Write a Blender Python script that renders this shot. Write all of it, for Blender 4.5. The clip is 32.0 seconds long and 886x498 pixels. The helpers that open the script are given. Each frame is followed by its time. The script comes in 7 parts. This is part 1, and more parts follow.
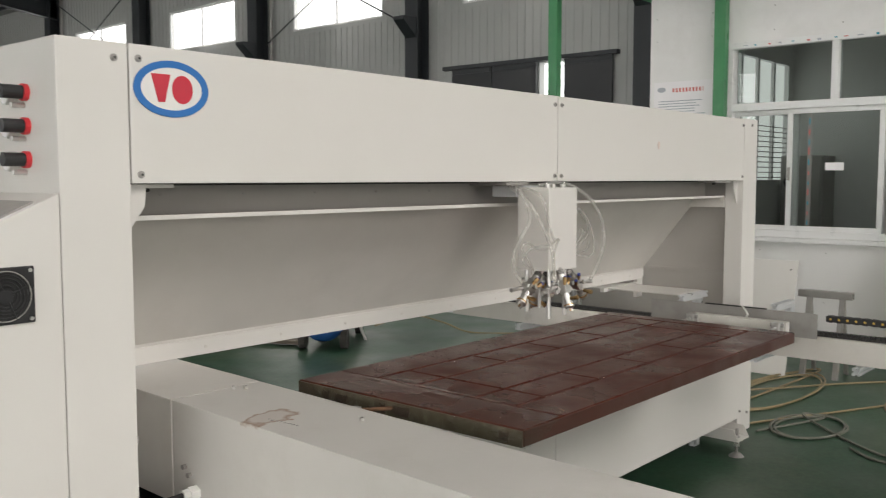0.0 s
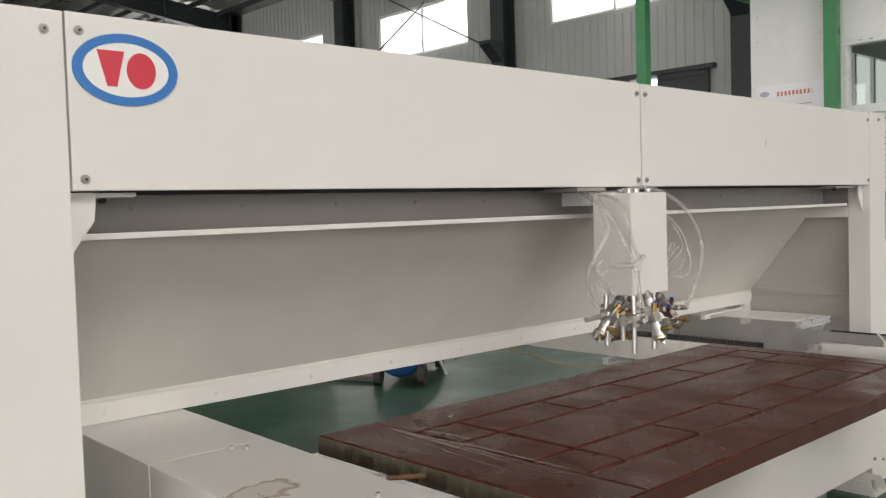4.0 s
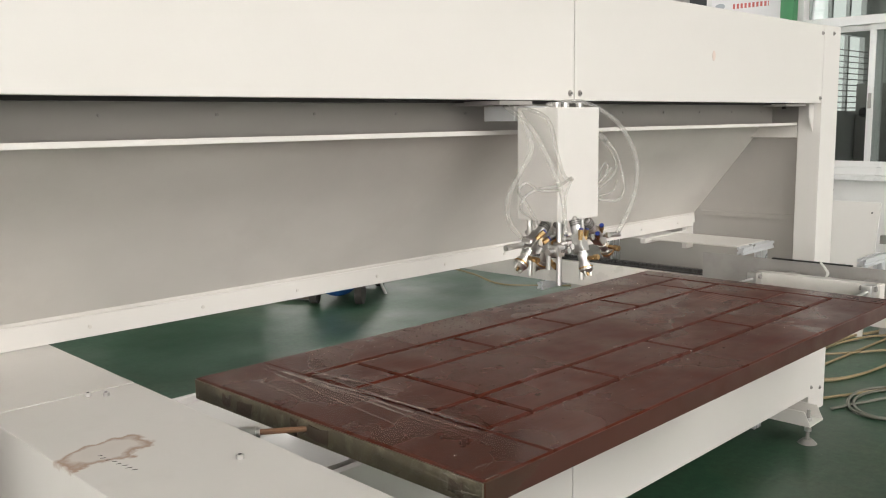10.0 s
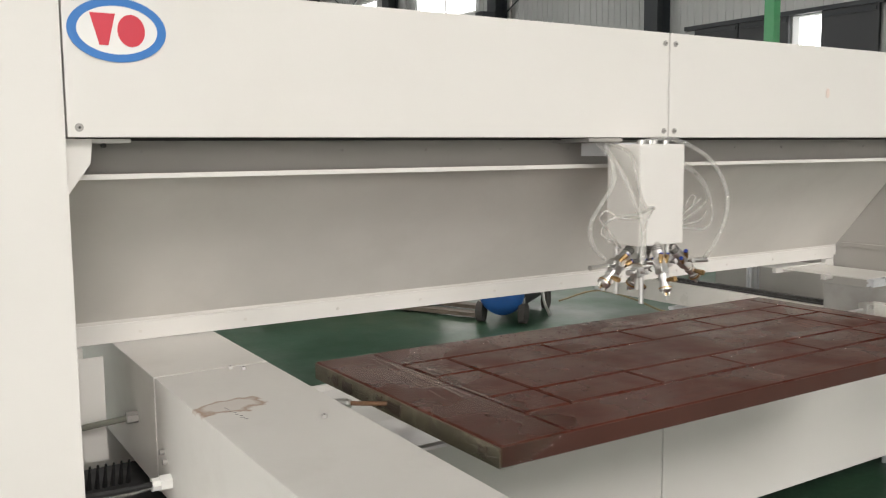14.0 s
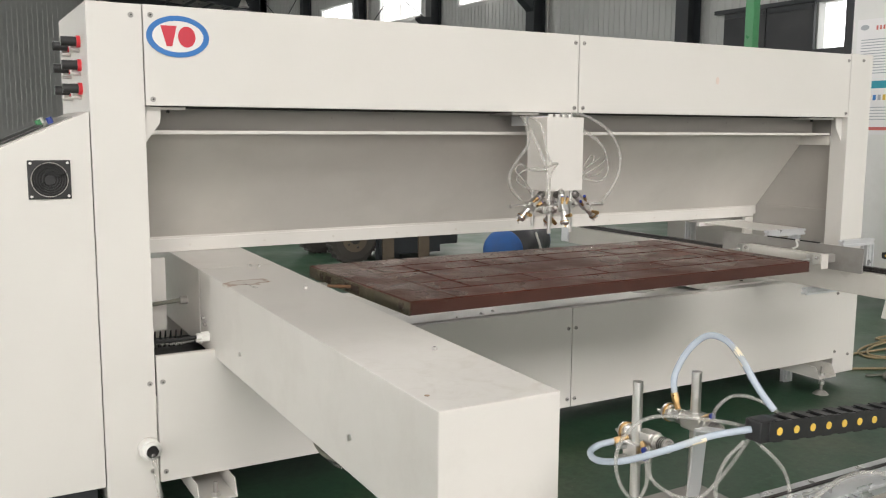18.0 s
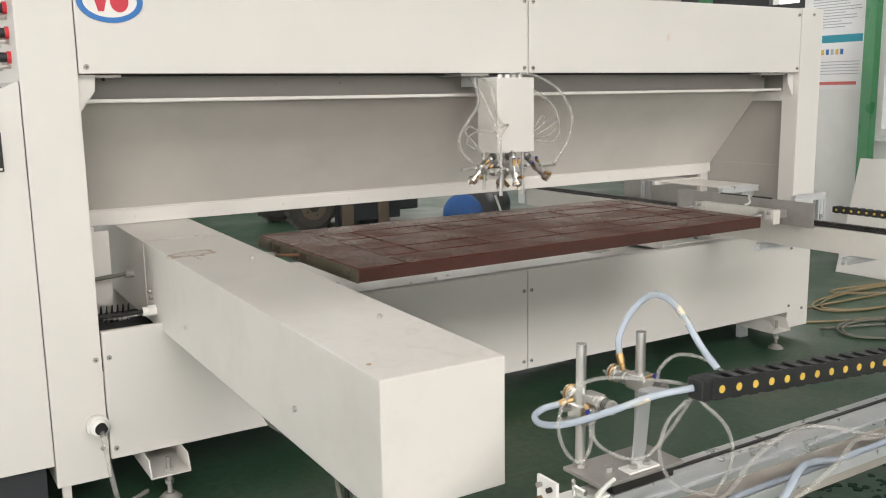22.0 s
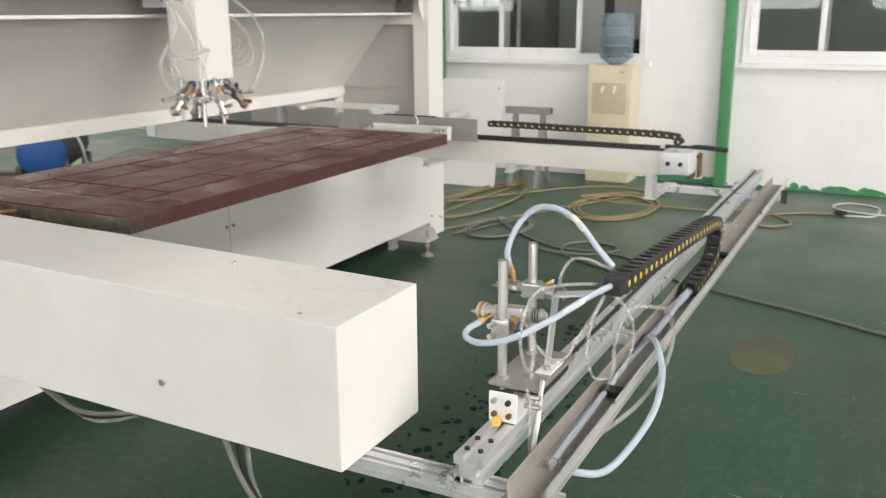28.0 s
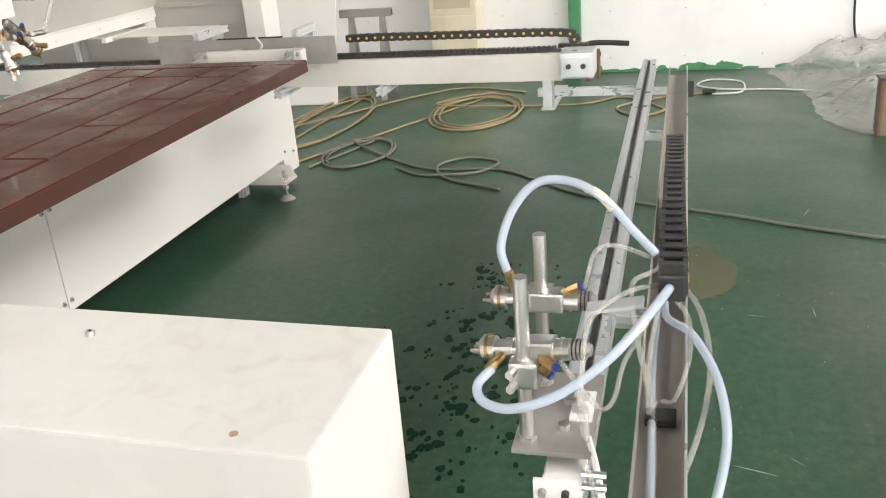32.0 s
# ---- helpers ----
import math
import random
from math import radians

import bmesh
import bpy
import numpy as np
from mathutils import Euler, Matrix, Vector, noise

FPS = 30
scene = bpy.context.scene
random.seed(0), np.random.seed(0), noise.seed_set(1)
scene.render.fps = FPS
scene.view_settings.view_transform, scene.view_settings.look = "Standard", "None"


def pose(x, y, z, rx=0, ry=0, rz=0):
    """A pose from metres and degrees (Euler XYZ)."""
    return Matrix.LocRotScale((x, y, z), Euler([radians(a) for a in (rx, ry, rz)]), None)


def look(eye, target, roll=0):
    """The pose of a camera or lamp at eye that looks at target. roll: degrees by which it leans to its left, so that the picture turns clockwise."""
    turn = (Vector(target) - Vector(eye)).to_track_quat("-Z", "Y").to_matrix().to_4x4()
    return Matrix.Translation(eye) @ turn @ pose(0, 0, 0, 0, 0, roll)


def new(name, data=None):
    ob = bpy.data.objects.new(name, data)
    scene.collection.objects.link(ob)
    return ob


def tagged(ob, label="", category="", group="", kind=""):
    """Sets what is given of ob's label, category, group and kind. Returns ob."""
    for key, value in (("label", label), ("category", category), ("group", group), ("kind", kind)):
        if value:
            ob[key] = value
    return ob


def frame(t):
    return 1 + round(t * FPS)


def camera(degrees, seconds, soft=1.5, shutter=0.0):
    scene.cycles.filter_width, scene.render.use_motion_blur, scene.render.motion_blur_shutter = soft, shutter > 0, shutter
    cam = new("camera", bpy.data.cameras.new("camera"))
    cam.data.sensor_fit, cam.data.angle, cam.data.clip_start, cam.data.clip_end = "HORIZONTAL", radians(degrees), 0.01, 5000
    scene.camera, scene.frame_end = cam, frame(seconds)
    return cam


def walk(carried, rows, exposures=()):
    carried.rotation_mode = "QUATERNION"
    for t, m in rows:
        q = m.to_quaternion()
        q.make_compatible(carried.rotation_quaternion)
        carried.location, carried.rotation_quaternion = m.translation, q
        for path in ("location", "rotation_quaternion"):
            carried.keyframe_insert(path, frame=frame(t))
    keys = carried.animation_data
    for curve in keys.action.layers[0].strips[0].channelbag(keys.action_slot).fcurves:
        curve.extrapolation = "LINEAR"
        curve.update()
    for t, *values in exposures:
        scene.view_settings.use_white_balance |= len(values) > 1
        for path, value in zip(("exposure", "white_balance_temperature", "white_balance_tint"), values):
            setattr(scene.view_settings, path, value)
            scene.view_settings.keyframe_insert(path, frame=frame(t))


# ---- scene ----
cam = camera(52.7, 32.0, soft=1.1, shutter=0.4)
PATH = [
    (0, (-1.26, -2.142, 1.621), (0.247, -0.836, 1.463), -0.0),
    (0.5, (-1.248, -2.102, 1.615), (0.316, -0.865, 1.45), -0.3),
    (1, (-1.233, -2.078, 1.626), (0.335, -0.838, 1.551), -0.3),
    (1.5, (-1.231, -2.065, 1.616), (0.304, -0.782, 1.598), 0.3),
    (2, (-1.207, -2.07, 1.607), (0.331, -0.791, 1.6), -0.3),
    (2.5, (-1.191, -2.095, 1.591), (0.349, -0.819, 1.586), -1.7),
    (4.5, (-0.486, -1.744, 1.544), (0.835, -0.248, 1.411), -1.2),
    (5, (-0.341, -1.716, 1.546), (1.056, -0.311, 1.269), -2.4),
    (5.5, (-0.349, -1.716, 1.552), (1.142, -0.422, 1.229), -4.0),
    (6, (-0.351, -1.724, 1.563), (1.196, -0.493, 1.256), -4.1),
    (6.5, (-0.353, -1.726, 1.559), (1.224, -0.531, 1.268), -3.6),
    (7, (-0.362, -1.73, 1.559), (1.223, -0.54, 1.289), -3.1),
    (7.5, (-0.37, -1.731, 1.56), (1.209, -0.53, 1.307), -2.0),
    (8, (-0.384, -1.728, 1.554), (1.169, -0.491, 1.309), -1.2),
    (8.5, (-0.391, -1.725, 1.55), (1.116, -0.435, 1.296), -1.0),
    (9, (-0.404, -1.721, 1.546), (1.051, -0.375, 1.28), -0.9),
    (9.5, (-0.409, -1.722, 1.554), (1.01, -0.34, 1.271), -0.6),
    (10, (-0.406, -1.72, 1.548), (1.008, -0.335, 1.265), -0.8),
    (10.5, (-0.404, -1.726, 1.549), (1.022, -0.354, 1.262), -1.2),
    (11, (-0.4, -1.735, 1.554), (1.038, -0.377, 1.261), -1.6),
    (11.5, (-0.395, -1.736, 1.554), (1.062, -0.398, 1.262), -1.4),
    (12, (-0.397, -1.734, 1.557), (1.077, -0.411, 1.28), -1.2),
    (12.5, (-0.429, -1.726, 1.559), (1.037, -0.391, 1.302), -1.3),
    (13, (-0.481, -1.741, 1.56), (0.966, -0.385, 1.299), -1.5),
    (13.5, (-0.482, -1.916, 1.551), (0.795, -0.395, 1.32), -2.3),
    (14, (-0.426, -2.24, 1.57), (0.648, -0.567, 1.35), -0.5),
    (14.5, (-0.466, -2.482, 1.568), (0.645, -0.828, 1.4), -1.6),
    (16.5, (-0.457, -3.222, 1.55), (0.532, -1.496, 1.342), -2.0),
    (17, (-0.593, -3.313, 1.528), (0.403, -1.593, 1.309), -2.1),
    (17.5, (-0.683, -3.391, 1.523), (0.328, -1.682, 1.281), -1.2),
    (18, (-0.719, -3.407, 1.526), (0.264, -1.685, 1.261), 0.3),
    (18.5, (-0.699, -3.42, 1.527), (0.267, -1.691, 1.25), 0.9),
    (19, (-0.666, -3.444, 1.524), (0.345, -1.742, 1.239), 0.8),
    (19.5, (-0.641, -3.431, 1.519), (0.399, -1.746, 1.235), 0.2),
    (20, (-0.636, -3.431, 1.523), (0.43, -1.762, 1.237), -0.2),
    (20.5, (-0.628, -3.438, 1.522), (0.48, -1.799, 1.228), -0.3),
    (21, (-0.638, -3.449, 1.519), (0.474, -1.815, 1.215), -0.3),
    (21.5, (-0.639, -3.452, 1.516), (0.431, -1.793, 1.193), -0.9),
    (22, (-0.643, -3.398, 1.519), (0.399, -1.725, 1.176), -0.9),
    (22.5, (-0.681, -3.353, 1.516), (0.392, -1.702, 1.166), 0.2),
    (23, (-0.756, -3.28, 1.52), (0.349, -1.645, 1.195), 2.1),
    (23.5, (-0.821, -3.102, 1.516), (0.317, -1.474, 1.282), 2.7),
    (24, (-0.912, -2.954, 1.529), (0.359, -1.422, 1.34), 2.0),
    (24.5, (-1.084, -2.875, 1.547), (0.304, -1.451, 1.33), -0.3),
    (27, (-1.279, -2.952, 1.544), (0.206, -1.648, 1.23), 0.9),
    (27.2, (-1.279, -2.935, 1.537), (0.264, -1.711, 1.186), 0.5),
    (27.5, (-1.259, -2.888, 1.512), (0.367, -1.794, 1.11), -0.5),
    (28, (-1.173, -2.728, 1.516), (0.545, -1.842, 1.005), -0.4),
    (28.5, (-0.984, -2.485, 1.514), (0.774, -1.761, 0.896), -1.7),
    (29, (-0.804, -2.258, 1.51), (0.99, -1.715, 0.81), -2.6),
    (29.5, (-0.672, -2.128, 1.518), (1.141, -1.704, 0.786), -3.7),
    (30, (-0.616, -2.118, 1.514), (1.181, -1.687, 0.748), -3.7),
    (30.5, (-0.577, -2.154, 1.507), (1.209, -1.678, 0.743), -4.2),
    (31, (-0.571, -2.189, 1.511), (1.21, -1.689, 0.751), -4.6),
    (31.5, (-0.584, -2.201, 1.516), (1.201, -1.692, 0.768), -4.9),
    (32, (-0.593, -2.193, 1.516), (1.194, -1.682, 0.775), -4.7),
]
EXPOSURES = [(0, -1.32), (2.5, -1.33), (5, -1.07), (7, -0.76), (9, -0.8), (14, -0.93), (17, -1.16), (18, -1.0), (20, -1.04), (22, -0.97), (23, -1.0), (24, -1.26), (26.5, -1.25), (28, -0.66), (29, -0.58), (30, -0.4), (32, -0.41)]
walk(cam, [(t, look(eye, target, roll)) for t, eye, target, roll in PATH], EXPOSURES)

# ---- world and lights ----
world = bpy.data.worlds.new("sky")
scene.world = world
world.use_nodes = True
wn = world.node_tree.nodes
sky = wn.new("ShaderNodeTexSky")
sky.sky_type, sky.sun_disc = "NISHITA", False
sky.sun_elevation, sky.sun_rotation = radians(40), radians(169)
sky.air_density, sky.dust_density, sky.ozone_density = 1.0, 6.0, 1.0
wn["Background"].inputs["Strength"].default_value = 0.12
world.node_tree.links.new(sky.outputs["Color"], wn["Background"].inputs["Color"])


def area(name, m, sx, sy, watts, colour=(1, 0.955, 0.92)):
    """Daylight that enters through an opening of sx by sy metres."""
    lamp = bpy.data.lights.new(name, "AREA")
    lamp.shape, lamp.size, lamp.size_y, lamp.energy, lamp.color = "RECTANGLE", sx, sy, watts, colour
    ob = new(name, lamp)
    ob.matrix_world = m
    return ob


# overcast sun through the great door behind the camera
sun = bpy.data.lights.new("sun", "SUN")
sun.energy, sun.angle, sun.color = 0.4, radians(20), (1.0, 0.96, 0.9)
new("sun", sun).matrix_world = look((6, -30, 26), (0, 0, 0))
for k in range(-1, 4):
    area("daylight_right_window", look((17.8, 11.77 + 7.25 * k, 7.13), (0, 4 + 5 * k, 1.5)), 4.0, 1.4, 230)
area("daylight_gate", look((-5.0, -18.5, 3.0), (1.5, 0, 1.0)), 11.0, 5.6, 2050)
area("daylight_left_windows", look((-15.7, -6.5, 3.6), (4, -0.5, 1.5)), 17, 3.8, 2450)
area("daylight_left_windows", look((-15.7, 38, 3.2), (12, 50, 4.0)), 26, 2.8, 5000)
# unseen roof lights, added to brighten tops and the floor behind the machine
area("added_skylight", look((1.0, -13.0, 10.1), (1.2, -9.5, 0)), 18, 6.0, 5600)
area("added_skylight", look((3.0, 9.0, 9.9), (3.0, 8.9, 0)), 9, 2.0, 1500)

# ---- materials ----
def mat(name, base, rough=0.5, metal=0.0, var=0.12, scale=6.0, bump=0.0, bscale=60.0, coat=0.0, stains=None, stain_amount=0.0, stain_scale=3.0, rvar=0.12):
    """A painted or raw surface with drift of tone at two scales, fine relief and uneven gloss."""
    m = bpy.data.materials.new(name)
    m.use_nodes = True
    nt = m.node_tree
    p = nt.nodes["Principled BSDF"]
    co = nt.nodes.new("ShaderNodeTexCoord")
    n1 = nt.nodes.new("ShaderNodeTexNoise")
    n1.inputs["Scale"].default_value, n1.inputs["Detail"].default_value = scale, 6
    n2 = nt.nodes.new("ShaderNodeTexNoise")
    n2.inputs["Scale"].default_value, n2.inputs["Detail"].default_value = scale * 0.17, 3
    add = nt.nodes.new("ShaderNodeMath")
    add.operation = "ADD"
    for n in (n1, n2):
        nt.links.new(co.outputs["Object"], n.inputs["Vector"])
    nt.links.new(n1.outputs["Fac"], add.inputs[0])
    nt.links.new(n2.outputs["Fac"], add.inputs[1])
    ramp = nt.nodes.new("ShaderNodeMapRange")
    ramp.inputs["From Min"].default_value, ramp.inputs["From Max"].default_value = 0.6, 1.4
    ramp.inputs["To Min"].default_value, ramp.inputs["To Max"].default_value = 1 - var, 1 + var
    nt.links.new(add.outputs[0], ramp.inputs["Value"])
    mul = nt.nodes.new("ShaderNodeMixRGB")
    mul.blend_type, mul.inputs[0].default_value = "MULTIPLY", 1.0
    mul.inputs[1].default_value = (*base, 1)
    nt.links.new(ramp.outputs["Result"], mul.inputs[2])
    out = mul.outputs[0]
    if stains:
        n3 = nt.nodes.new("ShaderNodeTexNoise")
        n3.inputs["Scale"].default_value, n3.inputs["Detail"].default_value = stain_scale, 9
        n3.inputs["Roughness"].default_value = 0.68
        nt.links.new(co.outputs["Object"], n3.inputs["Vector"])
        r3 = nt.nodes.new("ShaderNodeMapRange")
        r3.inputs["From Min"].default_value, r3.inputs["From Max"].default_value = 0.5, 0.82
        r3.inputs["To Max"].default_value = stain_amount
        nt.links.new(n3.outputs["Fac"], r3.inputs["Value"])
        mx = nt.nodes.new("ShaderNodeMixRGB")
        mx.inputs[2].default_value = (*stains, 1)
        nt.links.new(out, mx.inputs[1])
        nt.links.new(r3.outputs["Result"], mx.inputs[0])
        out = mx.outputs[0]
    nt.links.new(out, p.inputs["Base Color"])
    rr = nt.nodes.new("ShaderNodeMapRange")
    rr.inputs["From Min"].default_value, rr.inputs["From Max"].default_value = 0.3, 0.7
    rr.inputs["To Min"].default_value, rr.inputs["To Max"].default_value = max(0.03, rough - rvar), min(1, rough + rvar)
    nt.links.new(n1.outputs["Fac"], rr.inputs["Value"])
    nt.links.new(rr.outputs["Result"], p.inputs["Roughness"])
    p.inputs["Metallic"].default_value = metal
    p.inputs["Coat Weight"].default_value = coat
    p.inputs["Coat Roughness"].default_value = 0.12
    if bump:
        nb = nt.nodes.new("ShaderNodeTexNoise")
        nb.inputs["Scale"].default_value, nb.inputs["Detail"].default_value = bscale, 4
        nt.links.new(co.outputs["Object"], nb.inputs["Vector"])
        b = nt.nodes.new("ShaderNodeBump")
        b.inputs["Strength"].default_value, b.inputs["Distance"].default_value = bump, 0.002
        nt.links.new(nb.outputs["Fac"], b.inputs["Height"])
        nt.links.new(b.outputs["Normal"], p.inputs["Normal"])
    return m


def clear(name, tint, rough=0.05, alpha=0.35, crease=0.0):
    """Thin clear stuff: mostly see-through, with gloss."""
    m = bpy.data.materials.new(name)
    m.use_nodes = True
    nt = m.node_tree
    p = nt.nodes["Principled BSDF"]
    p.inputs["Base Color"].default_value, p.inputs["Roughness"].default_value = (*tint, 1), rough
    if crease:
        nb = nt.nodes.new("ShaderNodeTexNoise")
        nb.inputs["Scale"].default_value, nb.inputs["Detail"].default_value, nb.inputs["Distortion"].default_value = 9, 7, 1.5
        b = nt.nodes.new("ShaderNodeBump")
        b.inputs["Strength"].default_value, b.inputs["Distance"].default_value = crease, 0.03
        nt.links.new(nb.outputs["Fac"], b.inputs["Height"])
        nt.links.new(b.outputs["Normal"], p.inputs["Normal"])
    tr = nt.nodes.new("ShaderNodeBsdfTransparent")
    tr.inputs["Color"].default_value = (*[0.5 + 0.5 * c for c in tint], 1)
    mix = nt.nodes.new("ShaderNodeMixShader")
    mix.inputs[0].default_value = alpha
    out = nt.nodes["Material Output"]
    nt.links.new(tr.outputs[0], mix.inputs[1])
    nt.links.new(p.outputs[0], mix.inputs[2])
    nt.links.new(mix.outputs[0], out.inputs["Surface"])
    return m


def pane_glass(name, tint=(0.75, 0.82, 0.8), rough=0.02, sheen=1.0):
    """Window glass: clear with a mirror sheen by the angle."""
    m = bpy.data.materials.new(name)
    m.use_nodes = True
    nt = m.node_tree
    nt.nodes.remove(nt.nodes["Principled BSDF"])
    tr, gl, mix, fr = (nt.nodes.new("ShaderNode" + k) for k in ("BsdfTransparent", "BsdfGlossy", "MixShader", "Fresnel"))
    tr.inputs["Color"].default_value = (*tint, 1)
    gl.inputs["Roughness"].default_value = rough
    fr.inputs["IOR"].default_value = 1.5
    amount = nt.nodes.new("ShaderNodeMath")
    amount.operation = "MULTIPLY"
    amount.inputs[1].default_value = sheen
    nt.links.new(fr.outputs[0], amount.inputs[0])
    nt.links.new(amount.outputs[0], mix.inputs[0])
    nt.links.new(tr.outputs[0], mix.inputs[1])
    nt.links.new(gl.outputs[0], mix.inputs[2])
    nt.links.new(mix.outputs[0], nt.nodes["Material Output"].inputs["Surface"])
    return m


def glow(name, colour, strength):
    m = bpy.data.materials.new(name)
    m.use_nodes = True
    p = m.node_tree.nodes["Principled BSDF"]
    p.inputs["Base Color"].default_value = (0, 0, 0, 1)
    p.inputs["Emission Color"].default_value, p.inputs["Emission Strength"].default_value = (*colour, 1), strength
    return m


CREAM = mat("cream_powder_coat", (0.67, 0.648, 0.612), 0.42, var=0.03, scale=2.2, bump=0.05, bscale=420, stains=(0.5, 0.45, 0.38), stain_amount=0.12, stain_scale=1.3)
# darker grey that stands in for shade on sheets inside the machine
SHADESHEET = mat("shaded_sheet", (0.38, 0.36, 0.33), 0.5, metal=0.1, var=0.08, scale=4, bump=0.05, bscale=150, stains=(0.28, 0.26, 0.24), stain_amount=0.25, stain_scale=3)
CREAM_DIRTY = mat("cream_coat_soiled", (0.63, 0.6, 0.555), 0.36, var=0.07, scale=7, bump=0.06, bscale=300, stains=(0.36, 0.32, 0.27), stain_amount=0.4, stain_scale=3.5)
HOODGREY = mat("hood_sheet_coat", (0.63, 0.605, 0.565), 0.45, var=0.07, scale=5, bump=0.06, bscale=250, stains=(0.4, 0.36, 0.32), stain_amount=0.25, stain_scale=2)
PAN = mat("pan_sheet", (0.58, 0.565, 0.535), 0.3, var=0.04, scale=2.2, rvar=0.04, bump=0.05, bscale=200, stains=(0.42, 0.4, 0.37), stain_amount=0.2, stain_scale=5)
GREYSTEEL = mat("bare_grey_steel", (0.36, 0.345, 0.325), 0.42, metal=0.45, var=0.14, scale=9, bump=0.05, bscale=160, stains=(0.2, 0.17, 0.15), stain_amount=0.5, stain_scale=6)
ALU = mat("extruded_aluminium", (0.66, 0.67, 0.68), 0.36, metal=0.6, var=0.07, scale=14, bump=0.03, bscale=200)
CHROME = mat("polished_steel", (0.64, 0.63, 0.61), 0.36, metal=1.0, var=0.06, scale=30, rvar=0.05)
BRASS = mat("brass", (0.5, 0.33, 0.15), 0.34, metal=1.0, var=0.1, scale=40)
DARKSTEEL = mat("oily_dark_steel", (0.05, 0.047, 0.045), 0.4, metal=0.6, var=0.2, scale=20)
RUST = mat("rusty_steel", (0.17, 0.09, 0.05), 0.75, metal=0.2, var=0.3, scale=30, bump=0.3, bscale=120, stains=(0.27, 0.14, 0.07), stain_amount=0.6, stain_scale=14)
BLACK = mat("black_nylon", (0.018, 0.018, 0.019), 0.45, var=0.2, scale=30, bump=0.08, bscale=200)
RUBBER = mat("black_rubber", (0.015, 0.015, 0.015), 0.7, var=0.25, scale=12, bump=0.2, bscale=80)
YELLOW = mat("yellow_plastic", (0.68, 0.45, 0.08), 0.4, var=0.08)
RED = mat("red_plastic", (0.6, 0.03, 0.04), 0.35, var=0.06)
LOGORED = mat("logo_red_vinyl", (0.55, 0.035, 0.06), 0.4, var=0.05)
LOGOBLUE = mat("logo_blue_vinyl", (0.03, 0.16, 0.45), 0.4, var=0.07, stains=(0.1, 0.25, 0.5), stain_amount=0.3, stain_scale=20)
BLUE = mat("blue_plastic", (0.015, 0.035, 0.22), 0.35, var=0.06)
WHITEPLASTIC = mat("white_plastic", (0.75, 0.74, 0.71), 0.38, var=0.04)
PALEPVC = mat("pvc_window_frame", (0.78, 0.78, 0.77), 0.35, var=0.05, stains=(0.5, 0.46, 0.42), stain_amount=0.25, stain_scale=3)
WALLWHITE = mat("white_wall_board", (0.8, 0.79, 0.775), 0.6, var=0.05, scale=2.5, bump=0.08, bscale=30, stains=(0.52, 0.5, 0.47), stain_amount=0.35, stain_scale=1.8)
GREENPAINT = mat("green_gloss_paint", (0.05, 0.22, 0.09), 0.35, var=0.12, scale=5, stains=(0.12, 0.3, 0.14), stain_amount=0.4, stain_scale=6)
DARKFRAME = mat("dark_column_paint", (0.028, 0.032, 0.036), 0.5, var=0.2, scale=1.5)
CLADDING = mat("grey_wall_cladding", (0.46, 0.47, 0.455), 0.55, var=0.06, scale=0.6, stains=(0.26, 0.27, 0.26), stain_amount=0.3, stain_scale=0.4)
ROOFING = mat("roof_foil", (0.4, 0.4, 0.375), 0.36, metal=0.5, var=0.35, scale=1.2, bump=0.8, bscale=5)
DOORDARK = mat("dark_gate_paint", (0.03, 0.032, 0.035), 0.5, var=0.2, scale=2)
NAVY = mat("navy_banner", (0.018, 0.025, 0.09), 0.55, var=0.1, scale=3)
CREAMINK = mat("banner_letters", (0.6, 0.56, 0.46), 0.6, var=0.05)
BANNERYELLOW = mat("banner_yellow", (0.5, 0.42, 0.06), 0.55, var=0.08)
PAPER = mat("poster_paper", (0.86, 0.84, 0.85), 0.55, var=0.03)
INKRED = mat("poster_red_ink", (0.62, 0.16, 0.15), 0.6)
INKGREY = mat("poster_grey_ink", (0.42, 0.44, 0.48), 0.6)
INKTEAL = mat("poster_teal_ink", (0.03, 0.3, 0.4), 0.6)
BEIGE = mat("beige_appliance", (0.66, 0.6, 0.45), 0.4, var=0.05, stains=(0.4, 0.32, 0.2), stain_amount=0.3, stain_scale=5)
BOTTLE = clear("blue_water_bottle", (0.4, 0.5, 0.56), 0.08, 0.36)
TANKBLUE = mat("blue_tank_paint", (0.012, 0.08, 0.27), 0.6, var=0.25, scale=6, stains=(0.03, 0.05, 0.09), stain_amount=0.5, stain_scale=5)
TANKGREY = mat("grimy_tank", (0.045, 0.045, 0.05), 0.5, var=0.25, scale=6)
TYRE = mat("dusty_tyre", (0.05, 0.045, 0.04), 0.85, var=0.25, scale=10, bump=0.3, bscale=40)
HOSETAN = mat("tan_air_hose", (0.27, 0.21, 0.115), 0.45, var=0.1, scale=10)
CABLEGREY = mat("grey_cable", (0.16, 0.16, 0.13), 0.5, var=0.1, scale=10)
WHITEPIPE = mat("white_hose", (0.66, 0.66, 0.62), 0.4, var=0.06, scale=10)
TUBE = clear("clear_tube", (0.8, 0.79, 0.76), 0.08, 0.2)
TUBEBLUE = clear("bluish_hose", (0.62, 0.69, 0.78), 0.2, 0.55)
SHEETPLASTIC = clear("crumpled_plastic", (0.72, 0.71, 0.68), 0.1, 0.4, 1.0)
WRAP = clear("gathered_wrap", (0.6, 0.58, 0.5), 0.12, 0.3)
PANE = pane_glass("window_pane", (0.66, 0.7, 0.69))
FILM = pane_glass("clear_wrap", (0.99, 0.988, 0.985), 0.12, 0.14)
